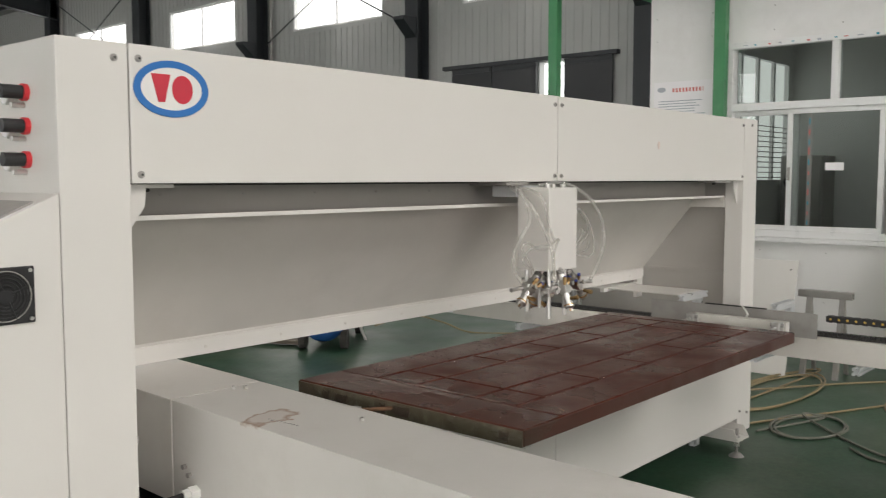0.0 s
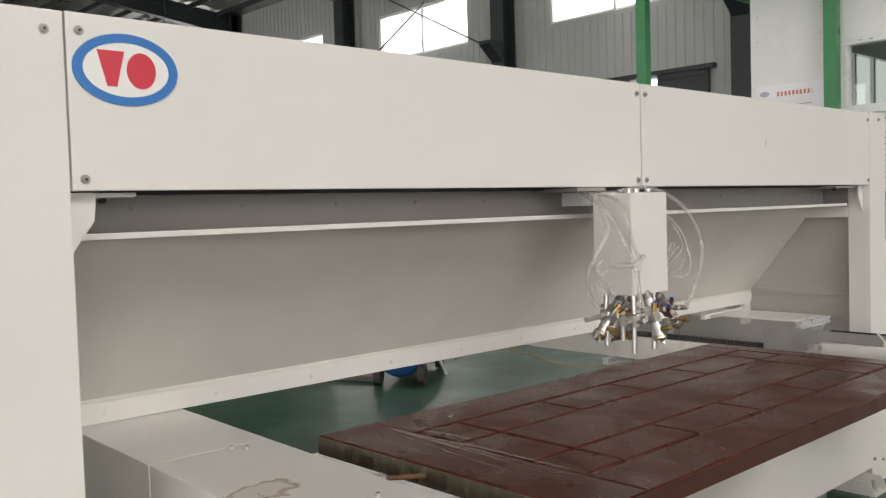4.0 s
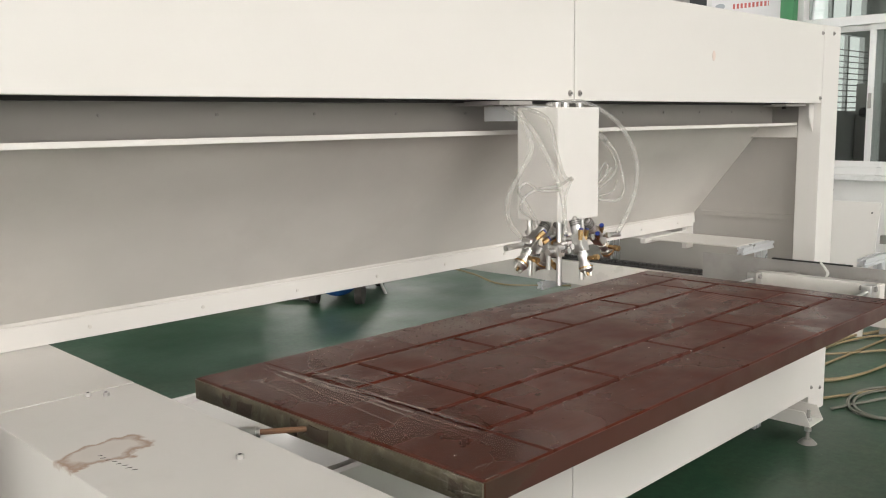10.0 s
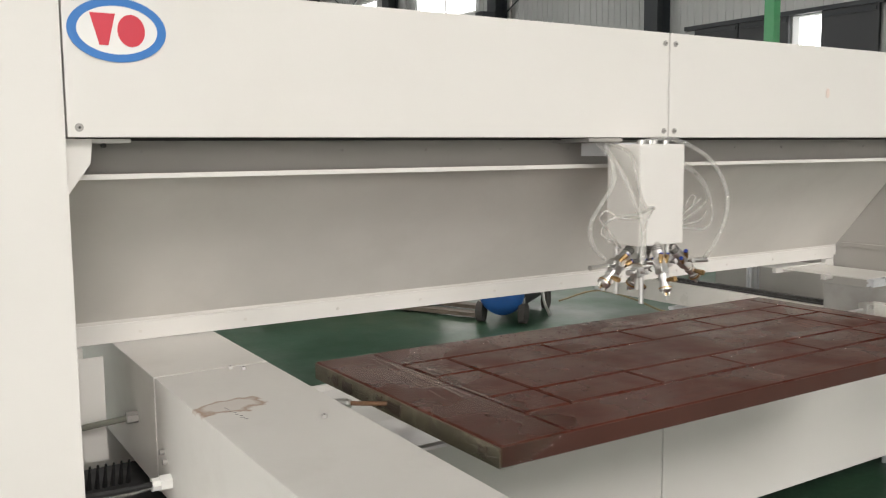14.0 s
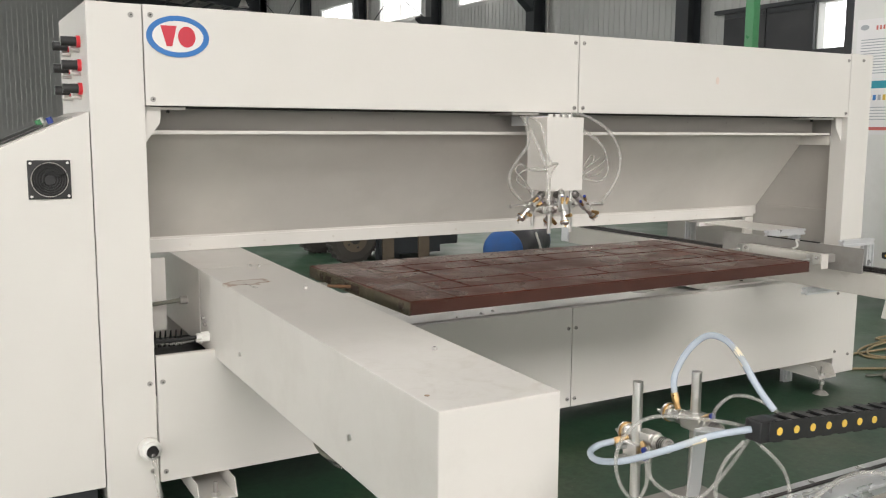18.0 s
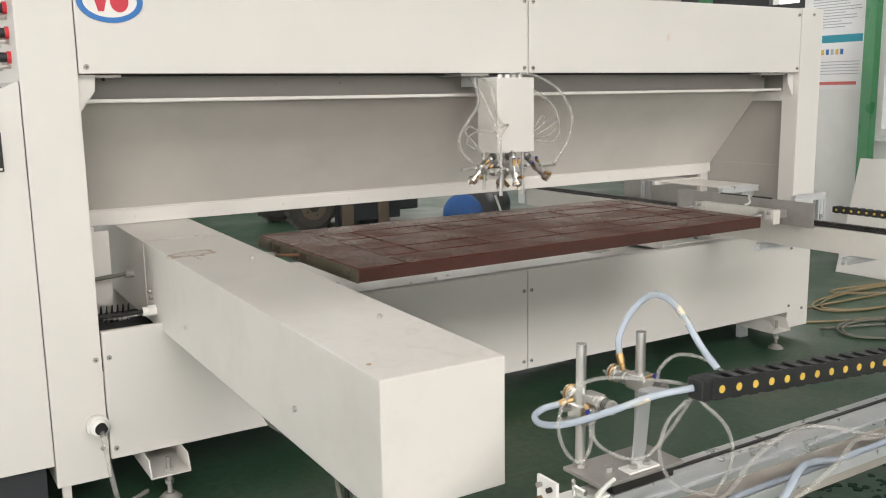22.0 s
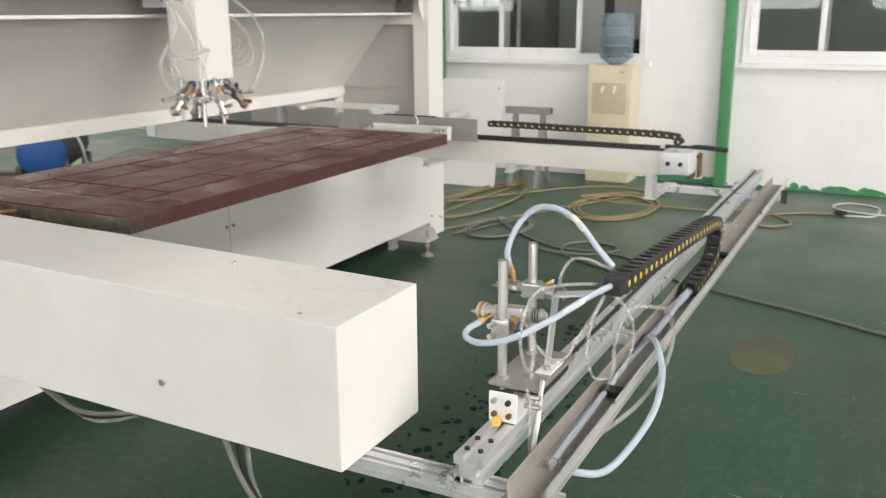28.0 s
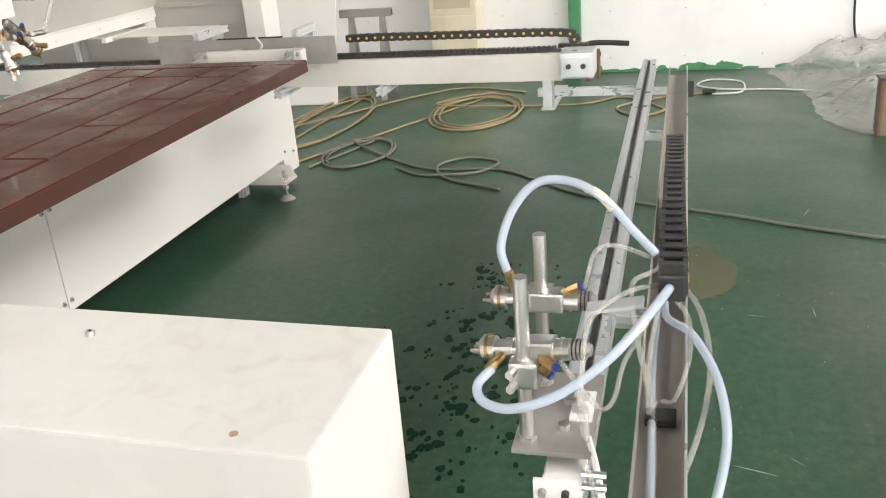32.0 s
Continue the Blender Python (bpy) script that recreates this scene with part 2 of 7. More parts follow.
FOLDFILM = clear("folded_wrap", (0.8, 0.72, 0.66), 0.1, 0.2)
OUTSIDE = glow("bright_overcast_outside", (1.0, 0.99, 0.97), 6.0)
OUTSIDELEFT = glow("bright_daylight_left", (1.0, 0.99, 0.97), 13.0)
FROSTED = glow("frosted_pane_daylight", (1.0, 0.98, 0.93), 2.6)
ADDEDROOFLIGHT = glow("added_roof_light", (1.0, 0.98, 0.95), 2.5)
YELLOWLINE = mat("worn_yellow_floor_paint", (0.42, 0.28, 0.04), 0.5, var=0.2, scale=8, stains=(0.05, 0.1, 0.06), stain_amount=0.5, stain_scale=8)
BRICK = mat("raw_brick", (0.3, 0.13, 0.07), 0.8, var=0.2, scale=9, bump=0.3, bscale=40)


def floor_material():
    m = mat("green_floor_paint", (0.027, 0.067, 0.038), 0.38, var=0.25, scale=1.6, bump=0.06, bscale=60, stains=(0.078, 0.088, 0.048), stain_amount=0.85, stain_scale=0.9, rvar=0.1)
    nt = m.node_tree
    p = nt.nodes["Principled BSDF"]
    src = p.inputs["Base Color"].links[0].from_socket
    co = nt.nodes.new("ShaderNodeTexCoord")
    # fine dust specks and long scuffs
    scuff = nt.nodes.new("ShaderNodeTexNoise")
    mp = nt.nodes.new("ShaderNodeMapping")
    mp.inputs["Scale"].default_value, mp.inputs["Rotation"].default_value = (1.2, 9, 1), (0, 0, 0.7)
    nt.links.new(co.outputs["Object"], mp.inputs["Vector"])
    nt.links.new(mp.outputs[0], scuff.inputs["Vector"])
    scuff.inputs["Scale"].default_value, scuff.inputs["Detail"].default_value = 2.2, 8
    r = nt.nodes.new("ShaderNodeMapRange")
    r.inputs["From Min"].default_value, r.inputs["From Max"].default_value, r.inputs["To Max"].default_value = 0.6, 0.8, 0.35
    nt.links.new(scuff.outputs["Fac"], r.inputs["Value"])
    mx = nt.nodes.new("ShaderNodeMixRGB")
    mx.inputs[2].default_value = (0.10, 0.15, 0.11, 1)
    nt.links.new(r.outputs["Result"], mx.inputs[0])
    nt.links.new(src, mx.inputs[1])
    nt.links.new(mx.outputs[0], p.inputs["Base Color"])
    # fine mottling and pale specks
    fine = nt.nodes.new("ShaderNodeTexNoise")
    fine.inputs["Scale"].default_value, fine.inputs["Detail"].default_value, fine.inputs["Roughness"].default_value = 26, 9, 0.72
    nt.links.new(co.outputs["Object"], fine.inputs["Vector"])
    rf = nt.nodes.new("ShaderNodeMapRange")
    rf.inputs["From Min"].default_value, rf.inputs["From Max"].default_value = 0.3, 0.7
    rf.inputs["To Min"].default_value, rf.inputs["To Max"].default_value = 0.62, 1.38
    nt.links.new(fine.outputs["Fac"], rf.inputs["Value"])
    mf = nt.nodes.new("ShaderNodeMixRGB")
    mf.blend_type, mf.inputs[0].default_value = "MULTIPLY", 1.0
    nt.links.new(mx.outputs[0], mf.inputs[1])
    nt.links.new(rf.outputs["Result"], mf.inputs[2])
    vo = nt.nodes.new("ShaderNodeTexVoronoi")
    vo.inputs["Scale"].default_value = 14
    nt.links.new(co.outputs["Object"], vo.inputs["Vector"])
    rv = nt.nodes.new("ShaderNodeMapRange")
    rv.inputs["From Min"].default_value, rv.inputs["From Max"].default_value, rv.inputs["To Max"].default_value = 0.075, 0.035, 0.5
    nt.links.new(vo.outputs["Distance"], rv.inputs["Value"])
    ms = nt.nodes.new("ShaderNodeMixRGB")
    ms.inputs[2].default_value = (0.16, 0.17, 0.13, 1)
    nt.links.new(rv.outputs["Result"], ms.inputs[0])
    nt.links.new(mf.outputs[0], ms.inputs[1])
    # fresher, darker green patches where the paint was wiped or touched up
    pa = nt.nodes.new("ShaderNodeTexNoise")
    pa.inputs["Scale"].default_value, pa.inputs["Detail"].default_value = 2.6, 10
    pa.inputs["Roughness"].default_value, pa.inputs["Distortion"].default_value = 0.64, 1.4
    nt.links.new(co.outputs["Object"], pa.inputs["Vector"])
    rp = nt.nodes.new("ShaderNodeMapRange")
    rp.inputs["From Min"].default_value, rp.inputs["From Max"].default_value, rp.inputs["To Max"].default_value = 0.54, 0.7, 0.6
    nt.links.new(pa.outputs["Fac"], rp.inputs["Value"])
    mp2 = nt.nodes.new("ShaderNodeMixRGB")
    mp2.inputs[2].default_value = (0.013, 0.052, 0.028, 1)
    nt.links.new(rp.outputs["Result"], mp2.inputs[0])
    nt.links.new(ms.outputs[0], mp2.inputs[1])
    nt.links.new(mp2.outputs[0], p.inputs["Base Color"])
    p.inputs["Specular IOR Level"].default_value = 0.4
    return m


def wood_material():
    m = mat("wet_red_brown_veneer", (0.088, 0.024, 0.015), 0.3, var=0.2, scale=5, coat=0.13, rvar=0.16)
    nt = m.node_tree
    p = nt.nodes["Principled BSDF"]
    src = p.inputs["Base Color"].links[0].from_socket
    co = nt.nodes.new("ShaderNodeTexCoord")
    mp = nt.nodes.new("ShaderNodeMapping")
    mp.inputs["Scale"].default_value = (1.0, 16, 16)
    nt.links.new(co.outputs["Object"], mp.inputs["Vector"])
    g = nt.nodes.new("ShaderNodeTexNoise")
    g.inputs["Scale"].default_value, g.inputs["Detail"].default_value, g.inputs["Roughness"].default_value = 3.0, 8, 0.6
    nt.links.new(mp.outputs[0], g.inputs["Vector"])
    r = nt.nodes.new("ShaderNodeMapRange")
    r.inputs["From Min"].default_value, r.inputs["From Max"].default_value = 0.35, 0.7
    nt.links.new(g.outputs["Fac"], r.inputs["Value"])
    mx = nt.nodes.new("ShaderNodeMixRGB")
    mx.inputs[2].default_value = (0.066, 0.018, 0.012, 1)
    nt.links.new(src, mx.inputs[1])
    nt.links.new(r.outputs["Result"], mx.inputs[0])
    nt.links.new(mx.outputs[0], p.inputs["Base Color"])
    p.inputs["Specular IOR Level"].default_value = 0.16
    # raised grain and an uneven wet coat
    n = nt.nodes.new("ShaderNodeTexNoise")
    n.inputs["Scale"].default_value, n.inputs["Detail"].default_value = 3.2, 6
    nt.links.new(co.outputs["Object"], n.inputs["Vector"])
    rn = nt.nodes.new("ShaderNodeMapRange")
    rn.inputs["From Min"].default_value, rn.inputs["From Max"].default_value = 0.42, 0.66
    rn.inputs["To Min"].default_value, rn.inputs["To Max"].default_value = 0.02, 0.22
    nt.links.new(n.outputs["Fac"], rn.inputs["Value"])
    nt.links.new(rn.outputs["Result"], p.inputs["Coat Weight"])
    p.inputs["Coat Roughness"].default_value = 0.12
    b = nt.nodes.new("ShaderNodeBump")
    b.inputs["Strength"].default_value, b.inputs["Distance"].default_value = 0.16, 0.002
    nt.links.new(g.outputs["Fac"], b.inputs["Height"])
    nt.links.new(b.outputs["Normal"], p.inputs["Normal"])
    return m


FLOOR = floor_material()
WOOD = wood_material()
WETFLOOR = mat("wet_floor_drops", (0.004, 0.026, 0.014), 0.5, var=0.2, scale=8, rvar=0.05)
WETFLOOR.node_tree.nodes["Principled BSDF"].inputs["Specular IOR Level"].default_value = 0.12
EDGEWOOD = mat("raw_door_edge", (0.095, 0.08, 0.05), 0.45, var=0.45, scale=22, bump=0.5, bscale=70, stains=(0.3, 0.27, 0.21), stain_amount=0.8, stain_scale=26)
BEAD = clear("water_bead", (0.8, 0.74, 0.7), 0.03, 0.18)
SCRATCH = mat("pale_scratch", (0.3, 0.17, 0.14), 0.5, var=0.2, scale=60)
TROUGH = mat("stained_trough_sheet", (0.4, 0.37, 0.33), 0.4, metal=0.3, var=0.15, scale=7, bump=0.06, bscale=120, stains=(0.2, 0.16, 0.12), stain_amount=0.6, stain_scale=5)
DUSTPATCH = mat("dried_dust_patch", (0.078, 0.084, 0.045), 0.6, var=0.3, scale=9)
COREPATCH = mat("dark_core_wood", (0.07, 0.05, 0.035), 0.6, var=0.3, scale=30)
RIM = mat("dusty_wheel_rim", (0.11, 0.085, 0.06), 0.6, var=0.25, scale=12)
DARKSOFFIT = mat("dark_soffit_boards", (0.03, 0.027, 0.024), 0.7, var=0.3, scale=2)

FLECK = mat("white_fleck", (0.4, 0.42, 0.36), 0.6, var=0.2, scale=40)

# ---- building helpers ----
def bm_new():
    return bmesh.new()


def link(name, bm, material, parent=None, label="", smooth=False):
    me = bpy.data.meshes.new(name)
    bm.to_mesh(me)
    bm.free()
    me.materials.append(material)
    if smooth:
        for f in me.polygons:
            f.use_smooth = True
    ob = new(name, me)
    if parent is not None:
        ob.parent = parent
    if label:
        tagged(ob, label)
    return ob


def part(name, bm, material, parent, label="", smooth=False):
    return link(name, bm, material, parent, label, smooth)


def thing(name, label, category, group="", loc=(0, 0, 0), kind=""):
    ob = new(name)
    ob.location = loc
    return tagged(ob, label, category, group, kind)


def solid(name, bm, material, label, category="", group="", kind="", smooth=False):
    return tagged(link(name, bm, material, None, "", smooth), label, category, group, kind)


def box(bm, x0, x1, y0, y1, z0, z1, bevel=0.0, m=None):
    r = bmesh.ops.create_cube(bm, size=1)
    vs = r["verts"]
    bmesh.ops.scale(bm, vec=(x1 - x0, y1 - y0, z1 - z0), verts=vs)
    bmesh.ops.translate(bm, vec=((x0 + x1) / 2, (y0 + y1) / 2, (z0 + z1) / 2), verts=vs)
    if m is not None:
        bmesh.ops.transform(bm, matrix=m, verts=vs)
    if bevel:
        es = list({e for v in vs for e in v.link_edges})
        bmesh.ops.bevel(bm, geom=es, offset=bevel, segments=2, profile=0.7, affect="EDGES")
    return bm


def bx(*a, bevel=0.0):
    return box(bm_new(), *a, bevel=bevel)


def rod(bm, a, b, r, seg=12, r2=None):
    a, b = Vector(a), Vector(b)
    d = b - a
    m = Matrix.Translation((a + b) / 2) @ d.to_track_quat("Z", "Y").to_matrix().to_4x4()
    bmesh.ops.create_cone(bm, cap_ends=True, segments=seg, radius1=r, radius2=r if r2 is None else r2, depth=d.length, matrix=m)
    return bm


def rd(a, b, r, seg=12, r2=None):
    return rod(bm_new(), a, b, r, seg, r2)


def spline(pts, n=10):
    """Points of a smooth curve through pts."""
    ps = [Vector(p) for p in pts]
    ps = [2 * ps[0] - ps[1]] + ps + [2 * ps[-1] - ps[-2]]
    out = []
    for i in range(1, len(ps) - 2):
        a, b, c, d = ps[i - 1:i + 3]
        for k in range(n):
            t = k / n
            out.append(0.5 * ((2 * b) + (c - a) * t + (2 * a - 5 * b + 4 * c - d) * t * t + (3 * b - a - 3 * c + d) * t ** 3))
    out.append(ps[-2])
    return out


def tube(bm, pts, r, seg=8, n=8, raw=False):
    """A round hose along a curve through pts."""
    path = [Vector(p) for p in pts] if raw else spline(pts, n)
    rings = []
    up = Vector((0.13, 0.31, 0.94)).normalized()
    for i, p in enumerate(path):
        d = (path[min(i + 1, len(path) - 1)] - path[max(i - 1, 0)]).normalized()
        s = d.cross(up)
        if s.length < 1e-3:
            s = d.orthogonal()
        s.normalize()
        u = s.cross(d)
        up = u
        rings.append([bm.verts.new(p + r * (math.cos(k * math.tau / seg) * s + math.sin(k * math.tau / seg) * u)) for k in range(seg)])
    for a, b in zip(rings, rings[1:]):
        for k in range(seg):
            bm.faces.new((a[k], a[(k + 1) % seg], b[(k + 1) % seg], b[k]))
    bm.faces.new(rings[0][::-1])
    bm.faces.new(rings[-1])
    return bm


def tb(pts, r, seg=8, n=8):
    return tube(bm_new(), pts, r, seg, n)


def sweep_x(bm, prof, x0, x1, thick):
    """A bent sheet: the (y, z) line prof, thick metres thick, from x0 to x1."""
    n = len(prof)
    front = [Vector((0, *p)) for p in prof]
    back = []
    for i in range(n):
        d = (front[min(i + 1, n - 1)] - front[max(i - 1, 0)]).normalized()
        back.append(front[i] + Vector((0, -d.z, d.y)) * thick)
    loop = front + back[::-1]
    a = [bm.verts.new((x0, p.y, p.z)) for p in loop]
    b = [bm.verts.new((x1, p.y, p.z)) for p in loop]
    k = len(loop)
    for i in range(k):
        j = (i + 1) % k
        bm.faces.new((a[i], a[j], b[j], b[i]))
    for i in range(n - 1):
        bm.faces.new((a[i], a[k - 1 - i], a[k - 2 - i], a[i + 1]))
        bm.faces.new((b[i], b[i + 1], b[k - 2 - i], b[k - 1 - i]))
    bmesh.ops.recalc_face_normals(bm, faces=bm.faces)
    return bm


def prism(bm, outline, axis, v0, v1, bevel=0.0):
    """An outline of two coordinates pushed along an axis from v0 to v1."""
    def at(p, v):
        return {"x": (v, p[0], p[1]), "y": (p[0], v, p[1]), "z": (p[0], p[1], v)}[axis]
    a = [bm.verts.new(at(p, v0)) for p in outline]
    b = [bm.verts.new(at(p, v1)) for p in outline]
    fs = [bm.faces.new(a[::-1]), bm.faces.new(b)]
    k = len(outline)
    for i in range(k):
        fs.append(bm.faces.new((a[i], a[(i + 1) % k], b[(i + 1) % k], b[i])))
    bmesh.ops.recalc_face_normals(bm, faces=fs)
    if bevel:
        bmesh.ops.bevel(bm, geom=list({e for f in fs for e in f.edges}), offset=bevel, segments=2, profile=0.7, affect="EDGES")
    return bm


def wall_x(bm, x0, x1, y0, y1, z0, z1, holes):
    """A wall across x with openings (y0, y1, z0, z1) that go through it."""
    ys = sorted({y0, y1, *[h[0] for h in holes], *[h[1] for h in holes]})
    zs = sorted({z0, z1, *[h[2] for h in holes], *[h[3] for h in holes]})
    inside = lambda a, b: any(h[0] <= a <= h[1] and h[2] <= b <= h[3] for h in holes)
    cell = [[not inside((ya + yb) / 2, (za + zb) / 2) for za, zb in zip(zs, zs[1:])] for ya, yb in zip(ys, ys[1:])]
    vs = {}
    def v(x, i, j):
        if (x, i, j) not in vs:
            vs[(x, i, j)] = bm.verts.new((x, ys[i], zs[j]))
        return vs[(x, i, j)]
    ny, nz = len(ys) - 1, len(zs) - 1
    full = lambda i, j: 0 <= i < ny and 0 <= j < nz and cell[i][j]
    for i in range(ny):
        for j in range(nz):
            if not cell[i][j]:
                continue
            bm.faces.new((v(x0, i, j), v(x0, i, j + 1), v(x0, i + 1, j + 1), v(x0, i + 1, j)))
            bm.faces.new((v(x1, i, j), v(x1, i + 1, j), v(x1, i + 1, j + 1), v(x1, i, j + 1)))
            if not full(i - 1, j):
                bm.faces.new((v(x0, i, j), v(x1, i, j), v(x1, i, j + 1), v(x0, i, j + 1)))
            if not full(i + 1, j):
                bm.faces.new((v(x0, i + 1, j), v(x0, i + 1, j + 1), v(x1, i + 1, j + 1), v(x1, i + 1, j)))
            if not full(i, j - 1):
                bm.faces.new((v(x0, i, j), v(x0, i + 1, j), v(x1, i + 1, j), v(x1, i, j)))
            if not full(i, j + 1):
                bm.faces.new((v(x0, i, j + 1), v(x1, i, j + 1), v(x1, i + 1, j + 1), v(x0, i + 1, j + 1)))
    bmesh.ops.recalc_face_normals(bm, faces=bm.faces)
    return bm


def disc_y(bm, cx, y, cz, rx, rz, thick, seg=40):
    """An upright oval plate that faces -y."""
    ring = [(cx + rx * math.cos(k * math.tau / seg), cz + rz * math.sin(k * math.tau / seg)) for k in range(seg)]
    return prism(bm, ring, "y", y, y + thick)




def screw(parent, p, n, r=0.0075):
    """A small socket screw with a washer, head along n."""
    p, n = Vector(p), Vector(n)
    bm = bm_new()
    rod(bm, p - n * 0.001, p + n * 0.002, r * 1.35, 12)
    rod(bm, p + n * 0.002, p + n * 0.007, r * 0.85, 10)
    s = part("screw", bm, GREYSTEEL, parent)
    part("socket", rd(p + n * 0.0065, p + n * 0.0078, r * 0.45, 6), DARKSTEEL, s)
    return s


def profile(bm, a, b, w, h):
    """A slotted aluminium extrusion from a to b, w wide and h high."""
    a, b = Vector(a), Vector(b)
    d = (b - a)
    L = d.length
    q = d.to_track_quat("X", "Z").to_matrix().to_4x4()
    m = Matrix.Translation(a) @ q
    s = min(w, h) * 0.16
    g = min(w, h) * 0.2
    hw, hh = w / 2, h / 2
    out = []
    def side(p0, p1, inn, cuts):
        for i in range(cuts):
            t0 = (i + 0.5) / cuts
            c = Vector(p0).lerp(Vector(p1), t0)
            e = (Vector(p1) - Vector(p0)).normalized()
            out.append(tuple(c - e * s)), out.append(tuple(c - e * s + Vector(inn) * g))
            out.append(tuple(c + e * s + Vector(inn) * g)), out.append(tuple(c + e * s))
    cw, ch = (2 if w > 1.5 * h else 1), (2 if h > 1.5 * w else 1)
    out.append((-hw, -hh)); side((-hw, -hh), (hw, -hh), (0, 1), cw)
    out.append((hw, -hh)); side((hw, -hh), (hw, hh), (-1, 0), ch)
    out.append((hw, hh)); side((hw, hh), (-hw, hh), (0, -1), cw)
    out.append((-hw, hh)); side((-hw, hh), (-hw, -hh), (1, 0), ch)
    A = [bm.verts.new(m @ Vector((0, p[0], p[1]))) for p in out]
    B = [bm.verts.new(m @ Vector((L, p[0], p[1]))) for p in out]
    k = len(out)
    fs = [bm.faces.new(A[::-1]), bm.faces.new(B)]
    for i in range(k):
        fs.append(bm.faces.new((A[i], A[(i + 1) % k], B[(i + 1) % k], B[i])))
    bmesh.ops.recalc_face_normals(bm, faces=fs)
    bmesh.ops.triangulate(bm, faces=fs[:2])
    return bm


def pf(a, b, w, h):
    return profile(bm_new(), a, b, w, h)


def chain_links(parent, pts, w, h, pitch, side, dots=False):
    """A plastic cable chain of separate links along a line; side points to its outer flank."""
    path = spline(pts, 30)
    cum = [0.0]
    for a, b in zip(path, path[1:]):
        cum.append(cum[-1] + (b - a).length)
    side = Vector(side).normalized()
    bm0 = bm_new()
    for yy in (-w / 2 + 0.004, w / 2 - 0.004):
        box(bm0, -pitch * 0.56, pitch * 0.56, yy - 0.004, yy + 0.004, -h / 2, h / 2, bevel=0.002)
    box(bm0, -pitch * 0.26, pitch * 0.26, -w / 2, w / 2, h / 2 - 0.003, h / 2 + 0.002, bevel=0.001)
    box(bm0, -pitch * 0.26, pitch * 0.26, -w / 2, w / 2, -h / 2 - 0.002, -h / 2 + 0.003, bevel=0.001)
    me = bpy.data.meshes.new("chain_link")
    bm0.to_mesh(me)
    bm0.free()
    me.materials.append(BLACK)
    dm = bpy.data.meshes.new("dot")
    b1 = rd((0, -w / 2 - 0.0015, 0), (0, -w / 2 + 0.003, 0), h * 0.2, 16)
    b1.to_mesh(dm)
    b1.free()
    dm.materials.append(YELLOW)
    s, i = pitch / 2, 0
    while s < cum[-1] - pitch / 2:
        while cum[i + 1] < s:
            i += 1
        t = (s - cum[i]) / (cum[i + 1] - cum[i])
        p = path[i].lerp(path[i + 1], t)
        d = (path[i + 1] - path[i]).normalized()
        z = d.cross(-side).normalized()
        y = z.cross(d)
        m = Matrix((d, y, z)).transposed().to_4x4()
        m.translation = p
        o = new("chain_link", me)
        o.parent, o.matrix_basis = parent, m
        if dots:
            q = new("dot", dm)
            q.parent = o
        s += pitch

# ---- the hall ----
solid("floor", bx(-60, 60, -60, 110, -0.2, 0.0), FLOOR, "green painted concrete floor, worn and dusty", "floor", kind="structure")

FARX = 18.0
PITCH = 7.25
win_rows = [(9.69 + PITCH * i, 13.84 + PITCH * i) for i in range(-4, 8)]
holes = [(a, b, 6.39, 7.87) for a, b in win_rows] + [(10.44, 11.26, 3.5, 4.58)]
solid("wall_far", wall_x(bm_new(), FARX, FARX + 0.25, -20, 63, 0, 10.5, holes), CLADDING, "grey ribbed metal cladding of the hall", "wall", kind="structure")
# ribs of the cladding
bm = bm_new()
for k in range(300):
    y = -12 + 0.25 * k
    blocked = [(a - 0.12, b + 0.12) for a, b in win_rows]
    inwin = any(a < y < b for a, b in blocked)
    lo = 4.72 if 8.9 < y < 14.3 else 0.0
    for z0, z1 in ([(lo, 6.27), (7.99, 10.4)] if inwin else [(lo, 10.4)]):
        box(bm, FARX - 0.018, FARX + 0.002, y - 0.03, y + 0.03, z0, z1)
solid("cladding_rib_far", bm, CLADDING, "raised ribs of the grey metal cladding", "wall rib", kind="stuff")
solid("wall_end", bx(-16, 18.2, 63, 63.3, 0, 13), CLADDING, "ribbed end wall of the hall", "wall", kind="structure")
bm = bm_new()
for k in range(110):
    box(bm, -16 + 0.31 * k, -15.89 + 0.31 * k, 62.93, 63.01, 0, 12.5)
solid("cladding_rib_end", bm, CLADDING, "ribs of the end wall cladding", "wall rib", kind="stuff")
LEFTX = -16.0
lwin = [(-10.4 + 5.2 * i, -6.6 + 5.2 * i) for i in (0, 1, 2, 4, 5, 6, 7, 8, 9, 10, 11)]
solid("wall_left", wall_x(bm_new(), LEFTX - 0.25, LEFTX, -20, 63, 0, 10.5, [(a, b, 1.5, 5.4) for a, b in lwin]), CLADDING, "grey hall wall with a row of tall windows", "wall", kind="structure")
bm = bm_new()
for x0, x1, z0, z1 in [(-16, -10.6, 0, 10.5), (0.6, 18.2, 0, 10.5), (-10.6, 0.6, 6.0, 10.5)]:
    box(bm, x0, x1, -20.25, -20, z0, z1)
solid("wall_rear", bm, CLADDING, "hall wall with a wide open gate", "wall", kind="structure")


